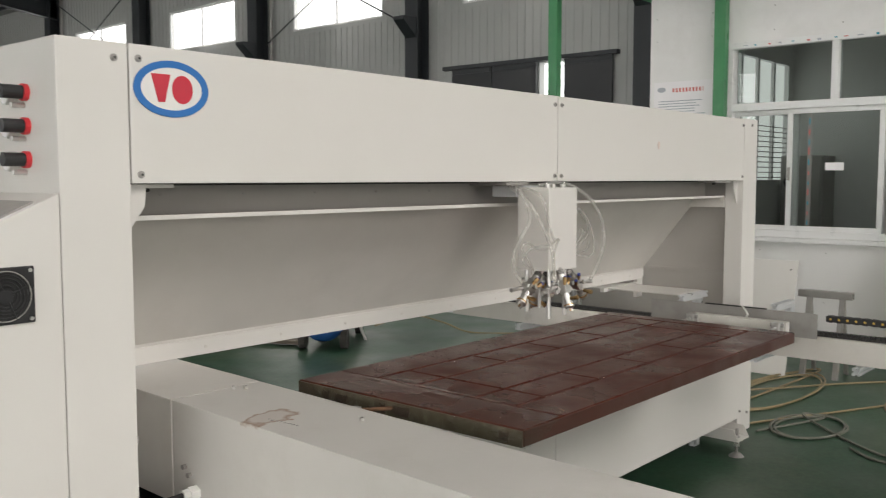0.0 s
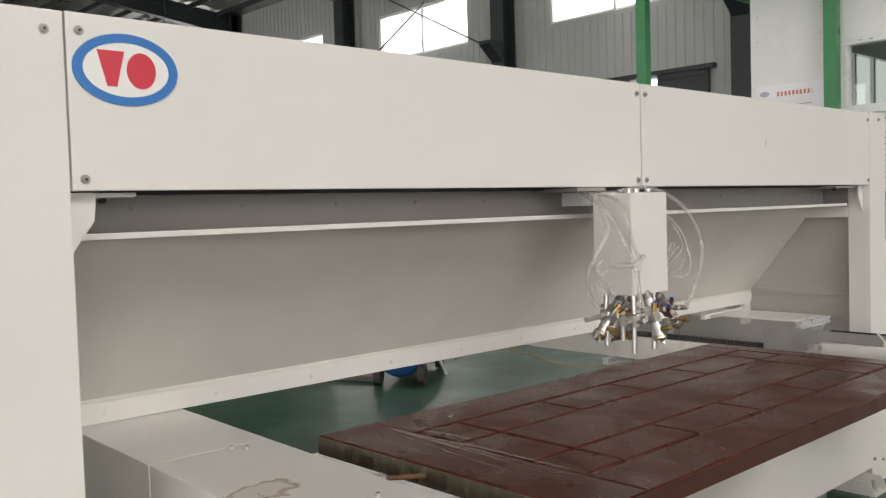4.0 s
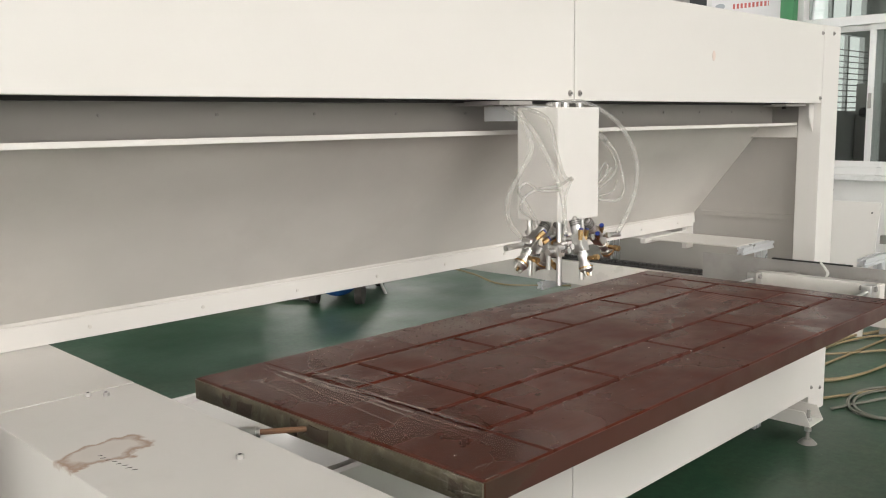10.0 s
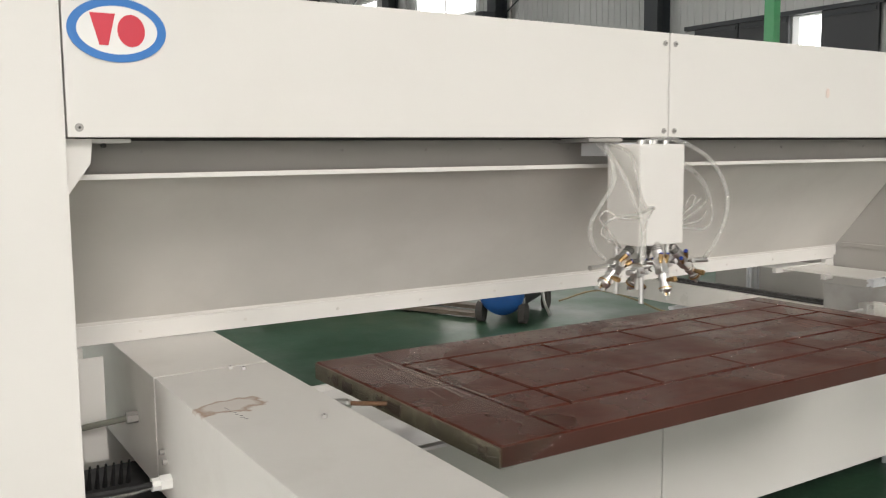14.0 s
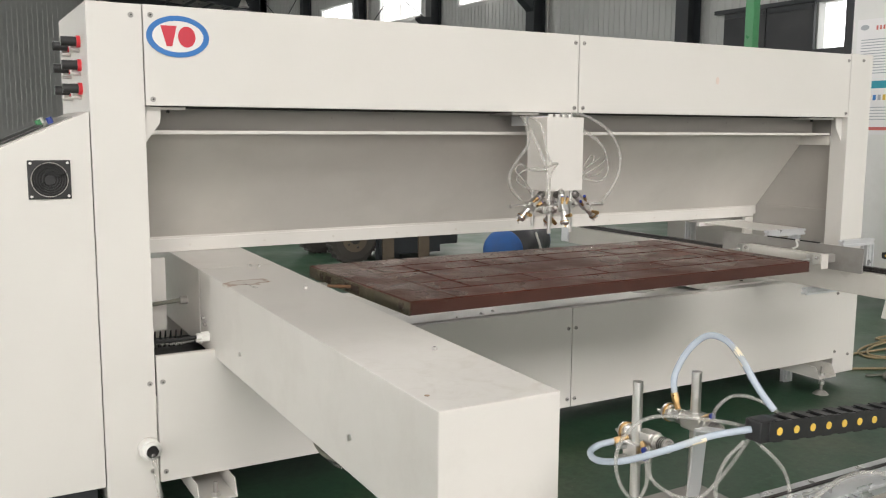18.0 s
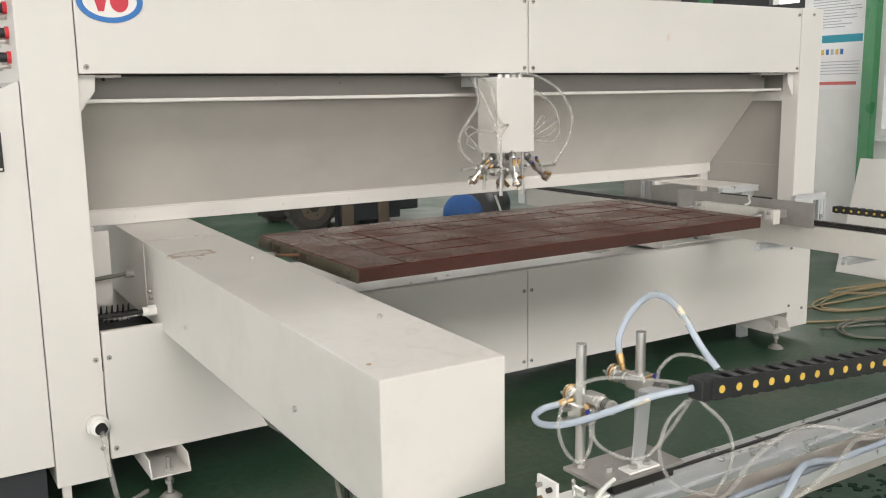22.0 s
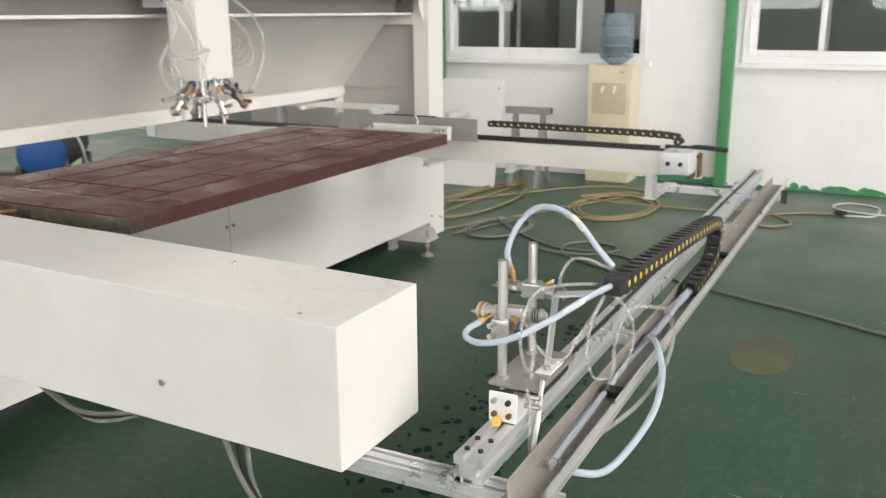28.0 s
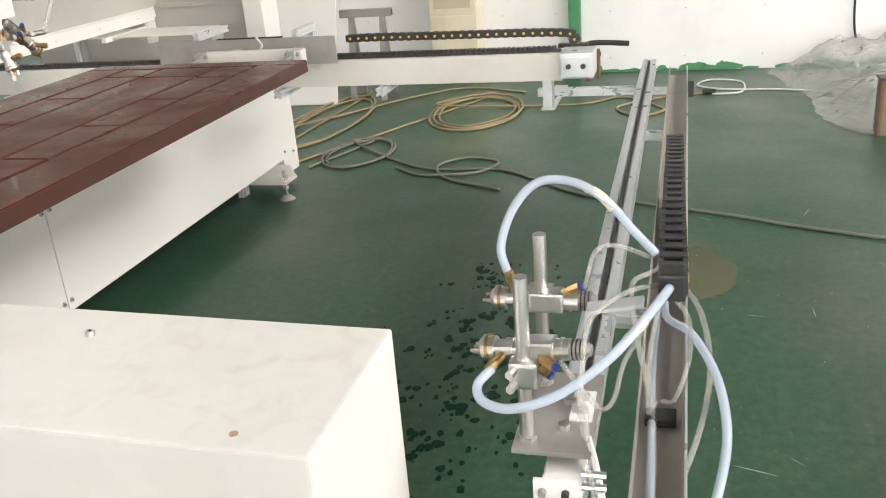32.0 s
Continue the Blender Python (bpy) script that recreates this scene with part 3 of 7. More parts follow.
def hall_window(name, x, y0, y1, z0, z1, nx, nz):
    w = thing(name, "white-framed hall window, glaring with daylight", "window", kind="structure")
    bm = bm_new()
    for a, b, c, d in [(y0, y1, z0, z0 + 0.07), (y0, y1, z1 - 0.07, z1), (y0, y0 + 0.07, z0 + 0.07, z1 - 0.07), (y1 - 0.07, y1, z0 + 0.07, z1 - 0.07)]:
        box(bm, x - 0.05, x + 0.05, a, b, c, d)
    part("window_frame", bm, PALEPVC, w)
    for k in range(1, nx):
        y = y0 + (y1 - y0) * k / nx
        part("mullion", bx(x - 0.03, x + 0.03, y - 0.03, y + 0.03, z0 + 0.07, z1 - 0.07), PALEPVC, w)
    for k in range(1, nz):
        z = z0 + (z1 - z0) * k / nz
        part("glazing_bar", bx(x - 0.02, x + 0.02, y0 + 0.07, y1 - 0.07, z - 0.02, z + 0.02), PALEPVC, w)
    return w


for i, (a, b) in enumerate(win_rows):
    hall_window("window_%d" % (10 + i), FARX + 0.1, a, b, 6.39, 7.87, 2, 1)
for i, (a, b) in enumerate(lwin):
    hall_window("window_%d" % (30 + i), LEFTX - 0.1, a, b, 1.5, 5.4, 4, 10)
solid("backdrop_right", bx(19.2, 19.3, -22, 66, 2, 12), OUTSIDE, "bright overcast daylight outside", "sky", kind="structure")
solid("backdrop_left", bx(-17.4, -17.3, -22, 66, 0, 8), OUTSIDELEFT, "bright overcast daylight outside", "sky", kind="structure")

# dark sliding gate leaves round the small window
gate = thing("gate", "dark sliding gate with a small bright window", "gate", kind="structure")
for y0, y1 in [(9.05, 10.42), (11.28, 12.7), (12.73, 14.1)]:
    leaf = part("gate_leaf", bx(FARX - 0.14, FARX - 0.06, y0, y1, 0.05, 4.6, bevel=0.01), DOORDARK, gate)
    for z in (1.5, 3.0, 4.5):
        part("rail", bx(FARX - 0.17, FARX - 0.135, y0 + 0.05, y1 - 0.05, z - 0.04, z + 0.04), DARKFRAME, leaf)
part("gate_leaf", bx(FARX - 0.14, FARX - 0.06, 10.42, 11.28, 0.05, 3.48, bevel=0.01), DOORDARK, gate)
part("gate_track", bx(FARX - 0.2, FARX - 0.02, 8.9, 14.4, 4.6, 4.7), DARKFRAME, gate)

# steel portal columns along the far wall, each with a bracket, pipe and lamp of the roof
for i in range(-2, 7):
    y = 8.03 + PITCH * i
    col = thing("steel_column", "dark painted steel column of the hall", "column", "hall columns")
    bm = bm_new()
    box(bm, 17.47, 17.52, y - 0.24, y + 0.24, 0, 9.6)
    box(bm, 17.90, 17.95, y - 0.24, y + 0.24, 0, 9.6)
    box(bm, 17.52, 17.90, y - 0.03, y + 0.03, 0, 9.6)
    part("shaft", bm, DARKFRAME, col)
    part("bracket", prism(bm_new(), [(17.48, 6.1), (16.96, 6.1), (16.96, 6.0), (17.48, 5.55)], "y", y - 0.2, y + 0.2), DARKFRAME, col)
    if i % 2 == 0:
        part("downpipe", rd((17.85, y - 0.55, 0), (17.85, y - 0.55, 9.4), 0.06, 10), GREYSTEEL, col)
    else:
        part("brace", rd((17.7, y + 0.4, 6.0), (17.7, y + PITCH - 0.4, 9.2), 0.025, 6), DARKFRAME, col)
        part("brace", rd((17.7, y + 0.4, 9.2), (17.7, y + PITCH - 0.4, 6.0), 0.025, 6), DARKFRAME, col)

# roof: two slopes of foil-faced sheets on purlins and rafters
ridge_x = 1.0
bm = bm_new()
for xa, za, xb, zb in [(18.3, 9.4, ridge_x, 11.4), (ridge_x, 11.4, -16.3, 9.4)]:
    prism(bm, [(xa, za), (xb, zb), (xb, zb + 0.12), (xa, za + 0.12)], "y", -20.3, 63.3)
solid("ceiling", bm, ROOFING, "dim foil-faced roof sheets", "roof", kind="structure")
# glowing panels added out of view to go with the roof lamps
solid("skylight", bx(-1.5, 7.5, 8.0, 10.0, 10.02, 10.05), ADDEDROOFLIGHT, "added roof light panel, out of view", "skylight", kind="structure")
for k in range(6):
    x = -7.6 + 3.0 * k
    zr = 11.4 - abs(x + 1.2 - ridge_x) * 0.1156 - 0.30
    solid("skylight", bx(x, x + 2.4, -16.2, -10.0, zr, zr + 0.03), ADDEDROOFLIGHT, "added roof light panel, out of view", "skylight", kind="structure")
for i in range(-3, 8):
    y = 8.03 + PITCH * i
    raf = thing("roof_rafter", "dark steel rafter under the hall roof", "rafter", "hall rafters")
    for xa, za, xb, zb in [(17.9, 9.35, ridge_x, 11.3), (ridge_x, 11.3, -15.9, 9.35)]:
        part("web", prism(bm_new(), [(xa, za), (xb, zb), (xb, zb - 0.45), (xa, za - 0.75)], "y", y - 0.03, y + 0.03), DARKFRAME, raf)
        part("flange", prism(bm_new(), [(xa, za - 0.75), (xb, zb - 0.45), (xb, zb - 0.5), (xa, za - 0.8)], "y", y - 0.18, y + 0.18), DARKFRAME, raf)
for k in range(14):
    x = 17.0 - 1.2 * k
    z = 9.4 + (18.3 - x) / 17.3 * 2.0 - 0.1
    solid("purlin", bx(x - 0.04, x + 0.04, -20, 63, z - 0.17, z), DARKFRAME, "thin dark roof purlin", "purlin", "roof purlins")
for i, (x, y) in enumerate([(13.5, 12), (13.5, 19.5), (13.5, 27), (13.5, 34.5), (13.5, 42)]):
    lamp = thing("bay_lamp", "unlit bell-shaped bay lamp under the roof", "lamp", "bay lamps")
    part("cord", rd((x, y, 8.0), (x, y, 9.99), 0.015, 6), DARKFRAME, lamp)
    part("shade", rd((x, y, 7.6), (x, y, 8.0), 0.26, 16, 0.08), GREYSTEEL, lamp, smooth=True)

# ---- office block along the right ----
WX = 7.033
W1 = (-0.58, 1.455, 1.08, 2.89)
W2 = (-3.45, -1.42, 1.08, 2.89)
bm = wall_x(bm_new(), WX, WX + 0.16, -9, 2.27, 0, 3.50, [W1, W2])
solid("wall_office", bm, WALLWHITE, "white board office wall, scuffed and marked", "wall", kind="structure")
bm = bm_new()
for x0, x1, z0, z1 in [(WX + 0.16, 8.4, 0, 3.50), (10.45, 10.6, 0, 3.50), (8.4, 10.45, 0, 1.55), (8.4, 10.45, 3.1, 3.50)]:
    box(bm, x0, x1, 2.11, 2.27, z0, z1)
solid("wall_office_side", bm, WALLWHITE, "white side wall of the office", "wall", kind="structure")
solid("wall_office_back", bx(10.6, 10.76, -9, 2.27, 0, 3.50), WALLWHITE, "office back wall", "wall", kind="structure")
solid("ceiling_office", bx(WX + 0.162, 10.598, -9, 2.108, 3.38, 3.45), WALLWHITE, "flat office roof", "ceiling", kind="structure")
# splashes of the green paint along the foot of the wall
bm = bm_new()
rs = random.Random(4)
for k in range(60):
    y = -3.9 + 0.062 * k * 0.95 + rs.uniform(-0.02, 0.02)
    if rs.random() < 0.72:
        w, h = rs.uniform(0.03, 0.12), rs.uniform(0.012, 0.05)
        ring = [(y + w * math.cos(a) * rs.uniform(0.7, 1.2), max(0.001, h * 0.5 + h * math.sin(a) * rs.uniform(0.6, 1.2))) for a in [q * math.tau / 9 for q in range(9)]]
        prism(bm, ring, "x", WX - 0.0025 - 0.0004 * (k % 3), WX + 0.001)
solid("trim_paint_splash", bm, GREENPAINT, "green paint smeared along the wall foot", "paint", kind="stuff")


bm = bm_new()
for y in (2.2, 1.62, 1.02, 0.42, -0.2, -0.8):
    for z in (3.42, 3.2, 2.98):
        rod(bm, (WX + 0.001, y, z), (WX - 0.0025, y, z), 0.006, 8)
for z in (2.7, 2.4, 1.3, 0.9, 0.5):
    rod(bm, (WX + 0.001, 1.6, z), (WX - 0.0025, 1.6, z), 0.006, 8)
for y in (1.1, 0.5, -0.1, -0.7, -1.15, -1.6, -2.2, -2.8):
    for z in (0.95, 0.5, 0.12):
        rod(bm, (WX + 0.001, y, z), (WX - 0.0025, y, z), 0.005, 8)
solid("trim_wall_screws", bm, GREYSTEEL, "small screw heads in the white wall boards", "screw", kind="stuff")


def office_window(name, w, mulls, sashes, open_bay=None):
    y0, y1, z0, z1 = w
    tz = 2.29
    o = thing(name, "white plastic window with sliding sashes, film still on the frame", "window", kind="structure")
    f = 0.06
    bm = bm_new()
    for a, b, c, d in [(y0, y1, z0, z0 + f), (y0, y1, z1 - f, z1), (y0, y0 + f, z0 + f, z1 - f), (y1 - f, y1, z0 + f, z1 - f), (y0 + f, y1 - f, tz - 0.04, tz + 0.03)]:
        box(bm, WX - 0.02, WX + 0.10, a, b, c, d, bevel=0.004)
    part("window_frame", bm, PALEPVC, o)
    part("window_sill", bx(WX - 0.06, WX + 0.02, y0 - 0.05, y1 + 0.05, z0 - 0.045, z0 - 0.004, bevel=0.006), PALEPVC, o)
    for m in mulls:
        part("mullion", bx(WX - 0.015, WX + 0.09, m - 0.03, m + 0.03, tz + 0.03, z1 - f), PALEPVC, o)
    edges = [y0 + f] + mulls + [y1 - f]
    for a, b in zip(edges, edges[1:]):
        p = part("pane", bx(WX + 0.04, WX + 0.045, a + 0.02, b - 0.02, tz + 0.03, z1 - f), PANE, o)
        p.visible_shadow = False
    for k, (a, b) in enumerate(sashes):
        xo = WX + (0.0 if k % 2 else 0.045)
        bm = bm_new()
        s = 0.045
        for q in [(a, b, z0 + f, z0 + f + s), (a, b, tz - 0.04 - s, tz - 0.04), (a, a + s, z0 + f + s, tz - 0.04 - s), (b - s, b, z0 + f + s, tz - 0.04 - s)]:
            box(bm, xo, xo + 0.04, *q, bevel=0.004)
        sa = part("sash", bm, PALEPVC, o)
        p = part("pane", bx(xo + 0.018, xo + 0.022, a + s, b - s, z0 + f + s, tz - 0.04 - s), PANE, sa)
        p.visible_shadow = False
        part("sash_lock", bx(xo - 0.018, xo, b - 0.035, b - 0.012, 1.6, 1.72, bevel=0.004), GREYSTEEL, sa)
    return o


win1 = office_window("window_1", W1, [0.47], [(0.79, 1.395), (0.045, 0.875)])
office_window("window_2", W2, [-2.43], [(-2.09, -1.48), (-2.95, -2.02)])
# remains of printed film and a paper tag on the glass
rs = random.Random(9)
for k in range(16):
    y = -0.45 + 0.115 * k + rs.uniform(-0.02, 0.02)
    part("film_print", bx(WX - 0.0235, WX - 0.0205, y, y + rs.uniform(0.02, 0.05), 2.848 + rs.uniform(-0.006, 0.006), 2.860), [INKGREY, INKRED, INKTEAL][k % 3], win1)
for k in range(11):
    part("film_print", bx(WX - 0.003, WX - 0.0005, 0.670, 0.681, 1.2 + 0.09 * k, 1.2 + 0.09 * k + rs.uniform(0.03, 0.07)), [INKTEAL, INKRED][k % 2], win1)
part("film_strip", bx(WX + 0.012, WX + 0.0165, 0.655, 0.695, 1.16, 2.24), SHEETPLASTIC, win1)
part("paper_tag", bx(WX + 0.012, WX + 0.0165, 0.375, 0.535, 1.69, 1.76), PAPER, win1)
# inside the office: a cupboard, a partition, a pale door and a lit far window
w3 = thing("window_3", "frosted barred window in the office side wall", "window", kind="structure")
part("pane", bx(8.4, 10.45, 2.17, 2.18, 1.55, 3.1), FROSTED, w3)
bm = bm_new()
for x0, x1, z0, z1 in [(8.4, 8.45, 1.55, 3.1), (10.4, 10.45, 1.55, 3.1), (8.45, 10.4, 1.55, 1.6), (8.45, 10.4, 3.05, 3.1), (8.45, 10.4, 2.42, 2.5)]:
    box(bm, x0, x1, 2.10, 2.16, z0, z1)
part("window_frame", bm, PALEPVC, w3)
for x in (8.95, 9.45, 9.95):
    part("mullion", bx(x - 0.025, x + 0.025, 2.11, 2.15, 1.6, 3.05), PALEPVC, w3)
for k in range(11):
    part("bar", rd((8.45, 2.06, 1.63 + 0.062 * k), (10.4, 2.06, 1.63 + 0.062 * k), 0.006, 6), GREYSTEEL, w3)
cup = thing("metal_cupboard", "grey metal cupboard behind the office window", "cupboard")
part("body", bx(10.12, 10.58, 1.55, 2.07, 0, 1.9, bevel=0.01), GREYSTEEL, cup)
part("door", bx(10.10, 10.12, 1.57, 2.05, 0.08, 1.85, bevel=0.004), GREYSTEEL, cup)
part("dial", rd((10.07, 1.96, 1.58), (10.10, 1.96, 1.58), 0.055, 20), DARKSTEEL, cup)
rack = thing("filing_rack", "dark filing rack with a grey box and a brown folder", "rack")
part("frame", bx(7.75, 8.15, -0.95, 0.05, 0.0, 2.3, bevel=0.005), DARKFRAME, rack)
part("grey_box", bx(7.66, 7.75, -0.42, -0.08, 1.25, 1.85, bevel=0.006), GREYSTEEL, rack, "grey steel box")
part("folder", bx(7.69, 7.745, -0.55, -0.44, 1.4, 1.75, bevel=0.003), BEIGE, rack, "brown cardboard folder")
part("hood", bx(7.64, 7.75, -0.5, 0.02, 1.87, 1.93, bevel=0.008), RUBBER, rack, "black lid")
desk = thing("office_desk", "cluttered brown desk inside the office", "desk")
part("tabletop", bx(7.5, 8.3, -0.4, 0.9, 0.72, 0.75, bevel=0.005), BEIGE, desk)
for x, y in [(7.55, -0.35), (8.25, -0.35), (7.55, 0.85), (8.25, 0.85)]:
    part("leg", bx(x - 0.02, x + 0.02, y - 0.02, y + 0.02, 0, 0.72), DARKFRAME, desk)
bxo = thing("cardboard_box", "small brown box on the office desk", "box")
part("body", bx(7.7, 7.95, 0.45, 0.75, 0.752, 0.95, bevel=0.004), BEIGE, bxo)

# green posts that carry the banner frame
for x, y, h, w in [(6.70, 3.205, 3.75, 0.055), (6.93, 1.482, 3.75, 0.055), (6.955, -1.32, 3.75, 0.048)]:
    solid("trim_green_post", bx(x - 0.045, x + 0.045, y - w, y + w, 0, h, bevel=0.008), GREENPAINT, "green painted square steel post", "post", kind="structure")
bm = bm_new()
box(bm, 6.62, 6.75, -9, 3.3, 3.80, 3.92, bevel=0.006)
box(bm, 6.76, 10.6, 3.12, 3.24, 3.76, 3.88, bevel=0.006)
solid("trim_green_beam", bm, GREENPAINT, "green steel beam under the banner", "beam", kind="structure")
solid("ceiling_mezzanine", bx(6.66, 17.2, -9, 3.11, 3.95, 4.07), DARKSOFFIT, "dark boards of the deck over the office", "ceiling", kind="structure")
for k in range(2):
    solid("brick", bx(7.06 + 0.012 * k, 7.175 + 0.012 * k, 1.24 + 0.25 * k, 1.475 + 0.25 * k, 3.502, 3.546, bevel=0.005), BRICK, "loose red brick lying on the office wall top", "brick", "loose bricks")
ban = thing("banner", "dark blue slogan banner with yellow edge and pale letters", "banner")
part("cloth", bx(6.585, 6.6, -6, 3.245, 3.645, 4.645), NAVY, ban)
part("border", bx(6.578, 6.5845, -6, 3.245, 3.645, 3.69), BANNERYELLOW, ban)
part("border", bx(6.578, 6.5845, -6, 3.245, 4.60, 4.645), BANNERYELLOW, ban)


def lettering(text, size, m, material, parent, name="lettering"):
    cu = bpy.data.curves.new(name, "FONT")
    cu.body, cu.size, cu.extrude, cu.align_x = text, size, 0.001, "LEFT"
    cu.offset = 0.012
    tmp = new(name, cu)
    dg = bpy.context.evaluated_depsgraph_get()
    me = bpy.data.meshes.new_from_object(tmp.evaluated_get(dg))
    bpy.data.objects.remove(tmp)
    me.materials.clear()
    me.materials.append(material)
    ob = new(name, me)
    ob.parent, ob.matrix_basis = parent, m
    return ob


FACE_MX = Matrix(((0, 0, -1, 0), (-1, 0, 0, 0), (0, 1, 0, 0), (0, 0, 0, 1)))
lettering("优秀的职责：", 1.0, Matrix.Translation((6.578, 3.03, 3.825)) @ FACE_MX @ Matrix.Diagonal((0.305, 0.55, 1, 1)), CREAMINK, ban)

post = thing("safety_poster", "white rules poster with a red heading and fine print", "poster")
part("sheet", bx(WX - 0.004, WX - 0.0005, 1.60, 2.22, 1.5, 2.575), PAPER, post)
part("heading", bx(WX - 0.0055, WX - 0.0035, 1.70, 2.02, 2.47, 2.51), INKRED, post)
for k in range(9):
    part("heading_mark", bx(WX - 0.0065, WX - 0.0045, 1.985 - 0.035 * k, 2.0 - 0.035 * k, 2.462, 2.518), PAPER, post)
part("emblem", prism(bm_new(), [(2.14 + 0.045 * math.cos(a), 2.5 + 0.025 * math.sin(a)) for a in [q * math.tau / 20 for q in range(20)]], "x", WX - 0.0055, WX - 0.0035), INKGREY, post)
rs = random.Random(3)
for k in range(13):
    z = 2.38 - 0.026 * k
    part("text_line", bx(WX - 0.0055, WX - 0.0035, 1.66 + rs.uniform(0, 0.2), 2.17, z, z + 0.008), INKGREY, post)
part("picture", bx(WX - 0.0055, WX - 0.0035, 1.64, 2.13, 1.93, 2.0), INKTEAL, post)
for k in range(6):
    part("picture", bx(WX - 0.0055, WX - 0.0035, 2.08 - 0.05 * k, 2.11 - 0.05 * k, 1.82, 1.87), [INKGREY, YELLOW, LOGOBLUE][k % 3], post)
for k in range(5):
    part("text_line", bx(WX - 0.0055, WX - 0.0035, 1.66, 2.17 - rs.uniform(0, 0.1), 1.75 - 0.028 * k, 1.757 - 0.028 * k), INKGREY, post)
part("footer", bx(WX - 0.0055, WX - 0.0035, 1.68, 2.16, 1.54, 1.57), INKRED, post)

# ---- the spraying machine ----
mach = thing("spraying_machine", "long cream powder-coated spraying machine on levelling feet", "machine")
part("left_column", bx(-0.219, -0.0285, 0.0, 0.73, 0.10, 1.967, bevel=0.004), CREAM, mach)
part("right_column", bx(3.938, 4.134, 0.0, 0.11, 0.07, 1.972, bevel=0.004), CREAM, mach)
part("right_skin", bx(4.12, 4.132, 0.112, 1.5, 0.07, 1.968), CREAM, mach)
for x0, x1 in [(-0.0245, 1.9555), (1.9605, 3.934)]:
    p = part("front_panel", bx(x0, x1, 0.0, 0.03, 1.607, 1.968, bevel=0.003), CREAM, mach)
    for sx in (x0 + 0.026, x1 - 0.02):
        for sz in (1.63, 1.931):
            screw(p, (sx, 0.0, sz), (0, -1, 0))
# faint scratch of red lead on the second panel
part("paint_spot", prism(bm_new(), [(2.868 + 0.012 * math.cos(a), 1.785 + 0.02 * math.sin(a)) for a in [q * math.tau / 9 for q in range(9)]], "y", -0.0012, 0.001), mat("pale_red_smear", (0.66, 0.55, 0.49), 0.5, var=0.1, scale=30), mach)
part("beam_top", bx(-0.0245, 3.9485, 0.032, 0.73, 1.93, 1.96), CREAM, mach)
part("beam_back", bx(-0.0245, 3.9485, 0.70, 0.73, 1.48, 1.928), CREAM, mach)
# emblem: oval ring with two plain red marks
em = part("emblem", disc_y(bm_new(), 0.0985, -0.002, 1.859, 0.098, 0.061, 0.003), WHITEPLASTIC, mach, "white oval emblem with blue ring")
bm = bm_new()
seg = 56
rings = [[bm.verts.new((0.0985 + rx * math.cos(k * math.tau / seg), y, 1.859 + rz * math.sin(k * math.tau / seg))) for k in range(seg)] for rx, rz, y in [(0.114, 0.075, -0.0005), (0.114, 0.075, -0.0032), (0.093, 0.0565, -0.0032), (0.093, 0.0565, -0.0005)]]
for ra, rb in zip(rings, rings[1:] + rings[:1]):
    for k in range(seg):
        bm.faces.new((ra[k], ra[(k + 1) % seg], rb[(k + 1) % seg], rb[k]))
bmesh.ops.recalc_face_normals(bm, faces=bm.faces)
part("ring", bm, LOGOBLUE, em, "blue vinyl ring")
part("mark", prism(bm_new(), [(0.036, 1.897), (0.094, 1.897), (0.076, 1.823), (0.056, 1.823)], "y", -0.0036, -0.001), LOGORED, em, "plain red mark")
part("mark", disc_y(bm_new(), 0.13, -0.0036, 1.859, 0.032, 0.038, 0.002, 24), LOGORED, em, "plain red mark")
# column screws
for x, z in [(-0.067, 1.927), (4.046, 1.937), (-0.05, 0.565), (-0.05, 0.22), (4.075, 0.18)]:
    screw(mach, (x, 0.0, z), (0, -1, 0))
# under the beam: back plate coloured darker for shade, bolts, flange strip, sloping hood and its lip
part("back_plate", bx(-0.0245, 3.93, 0.235, 0.247, 1.51, 1.93), SHADESHEET, mach, "back plate, coloured darker for the shade under the beam")
for k in range(13):
    x = 0.2 + 0.3 * k
    part("bolt_head", rd((x, 0.2352, 1.572), (x, 0.232, 1.572), 0.0045, 8), GREYSTEEL, mach)
part("flange_strip", prism(bm_new(), [(0.11, 1.504), (0.235, 1.504), (0.235, 1.508), (0.114, 1.508), (0.114, 1.517), (0.11, 1.517)], "x", 0.0, 3.93), CREAM, mach)
part("hood_sheet", sweep_x(bm_new(), [(0.228, 1.500), (0.300, 1.500), (0.664, 1.045), (0.660, 0.99)], -0.0245, 3.965, 0.003), HOODGREY, mach)
lip = part("hood_lip", bx(-0.0245, 3.93, 0.648, 0.656, 0.976, 1.036, bevel=0.003), CREAM, mach)
for k in range(12):
    x = 0.277 + 0.349 * k
    if x < 3.9:
        part("screw", rd((x, 0.6482, 1.004), (x, 0.6455, 1.004), 0.0055, 12), CREAM_DIRTY, lip)
part("lip_end_post", bx(3.86, 3.93, 0.649, 0.675, 0.86, 0.974, bevel=0.002), CREAM, mach)
part("lip_end_bar", bx(3.45, 3.86, 0.649, 0.675, 0.93, 0.955, bevel=0.002), CREAM, mach)
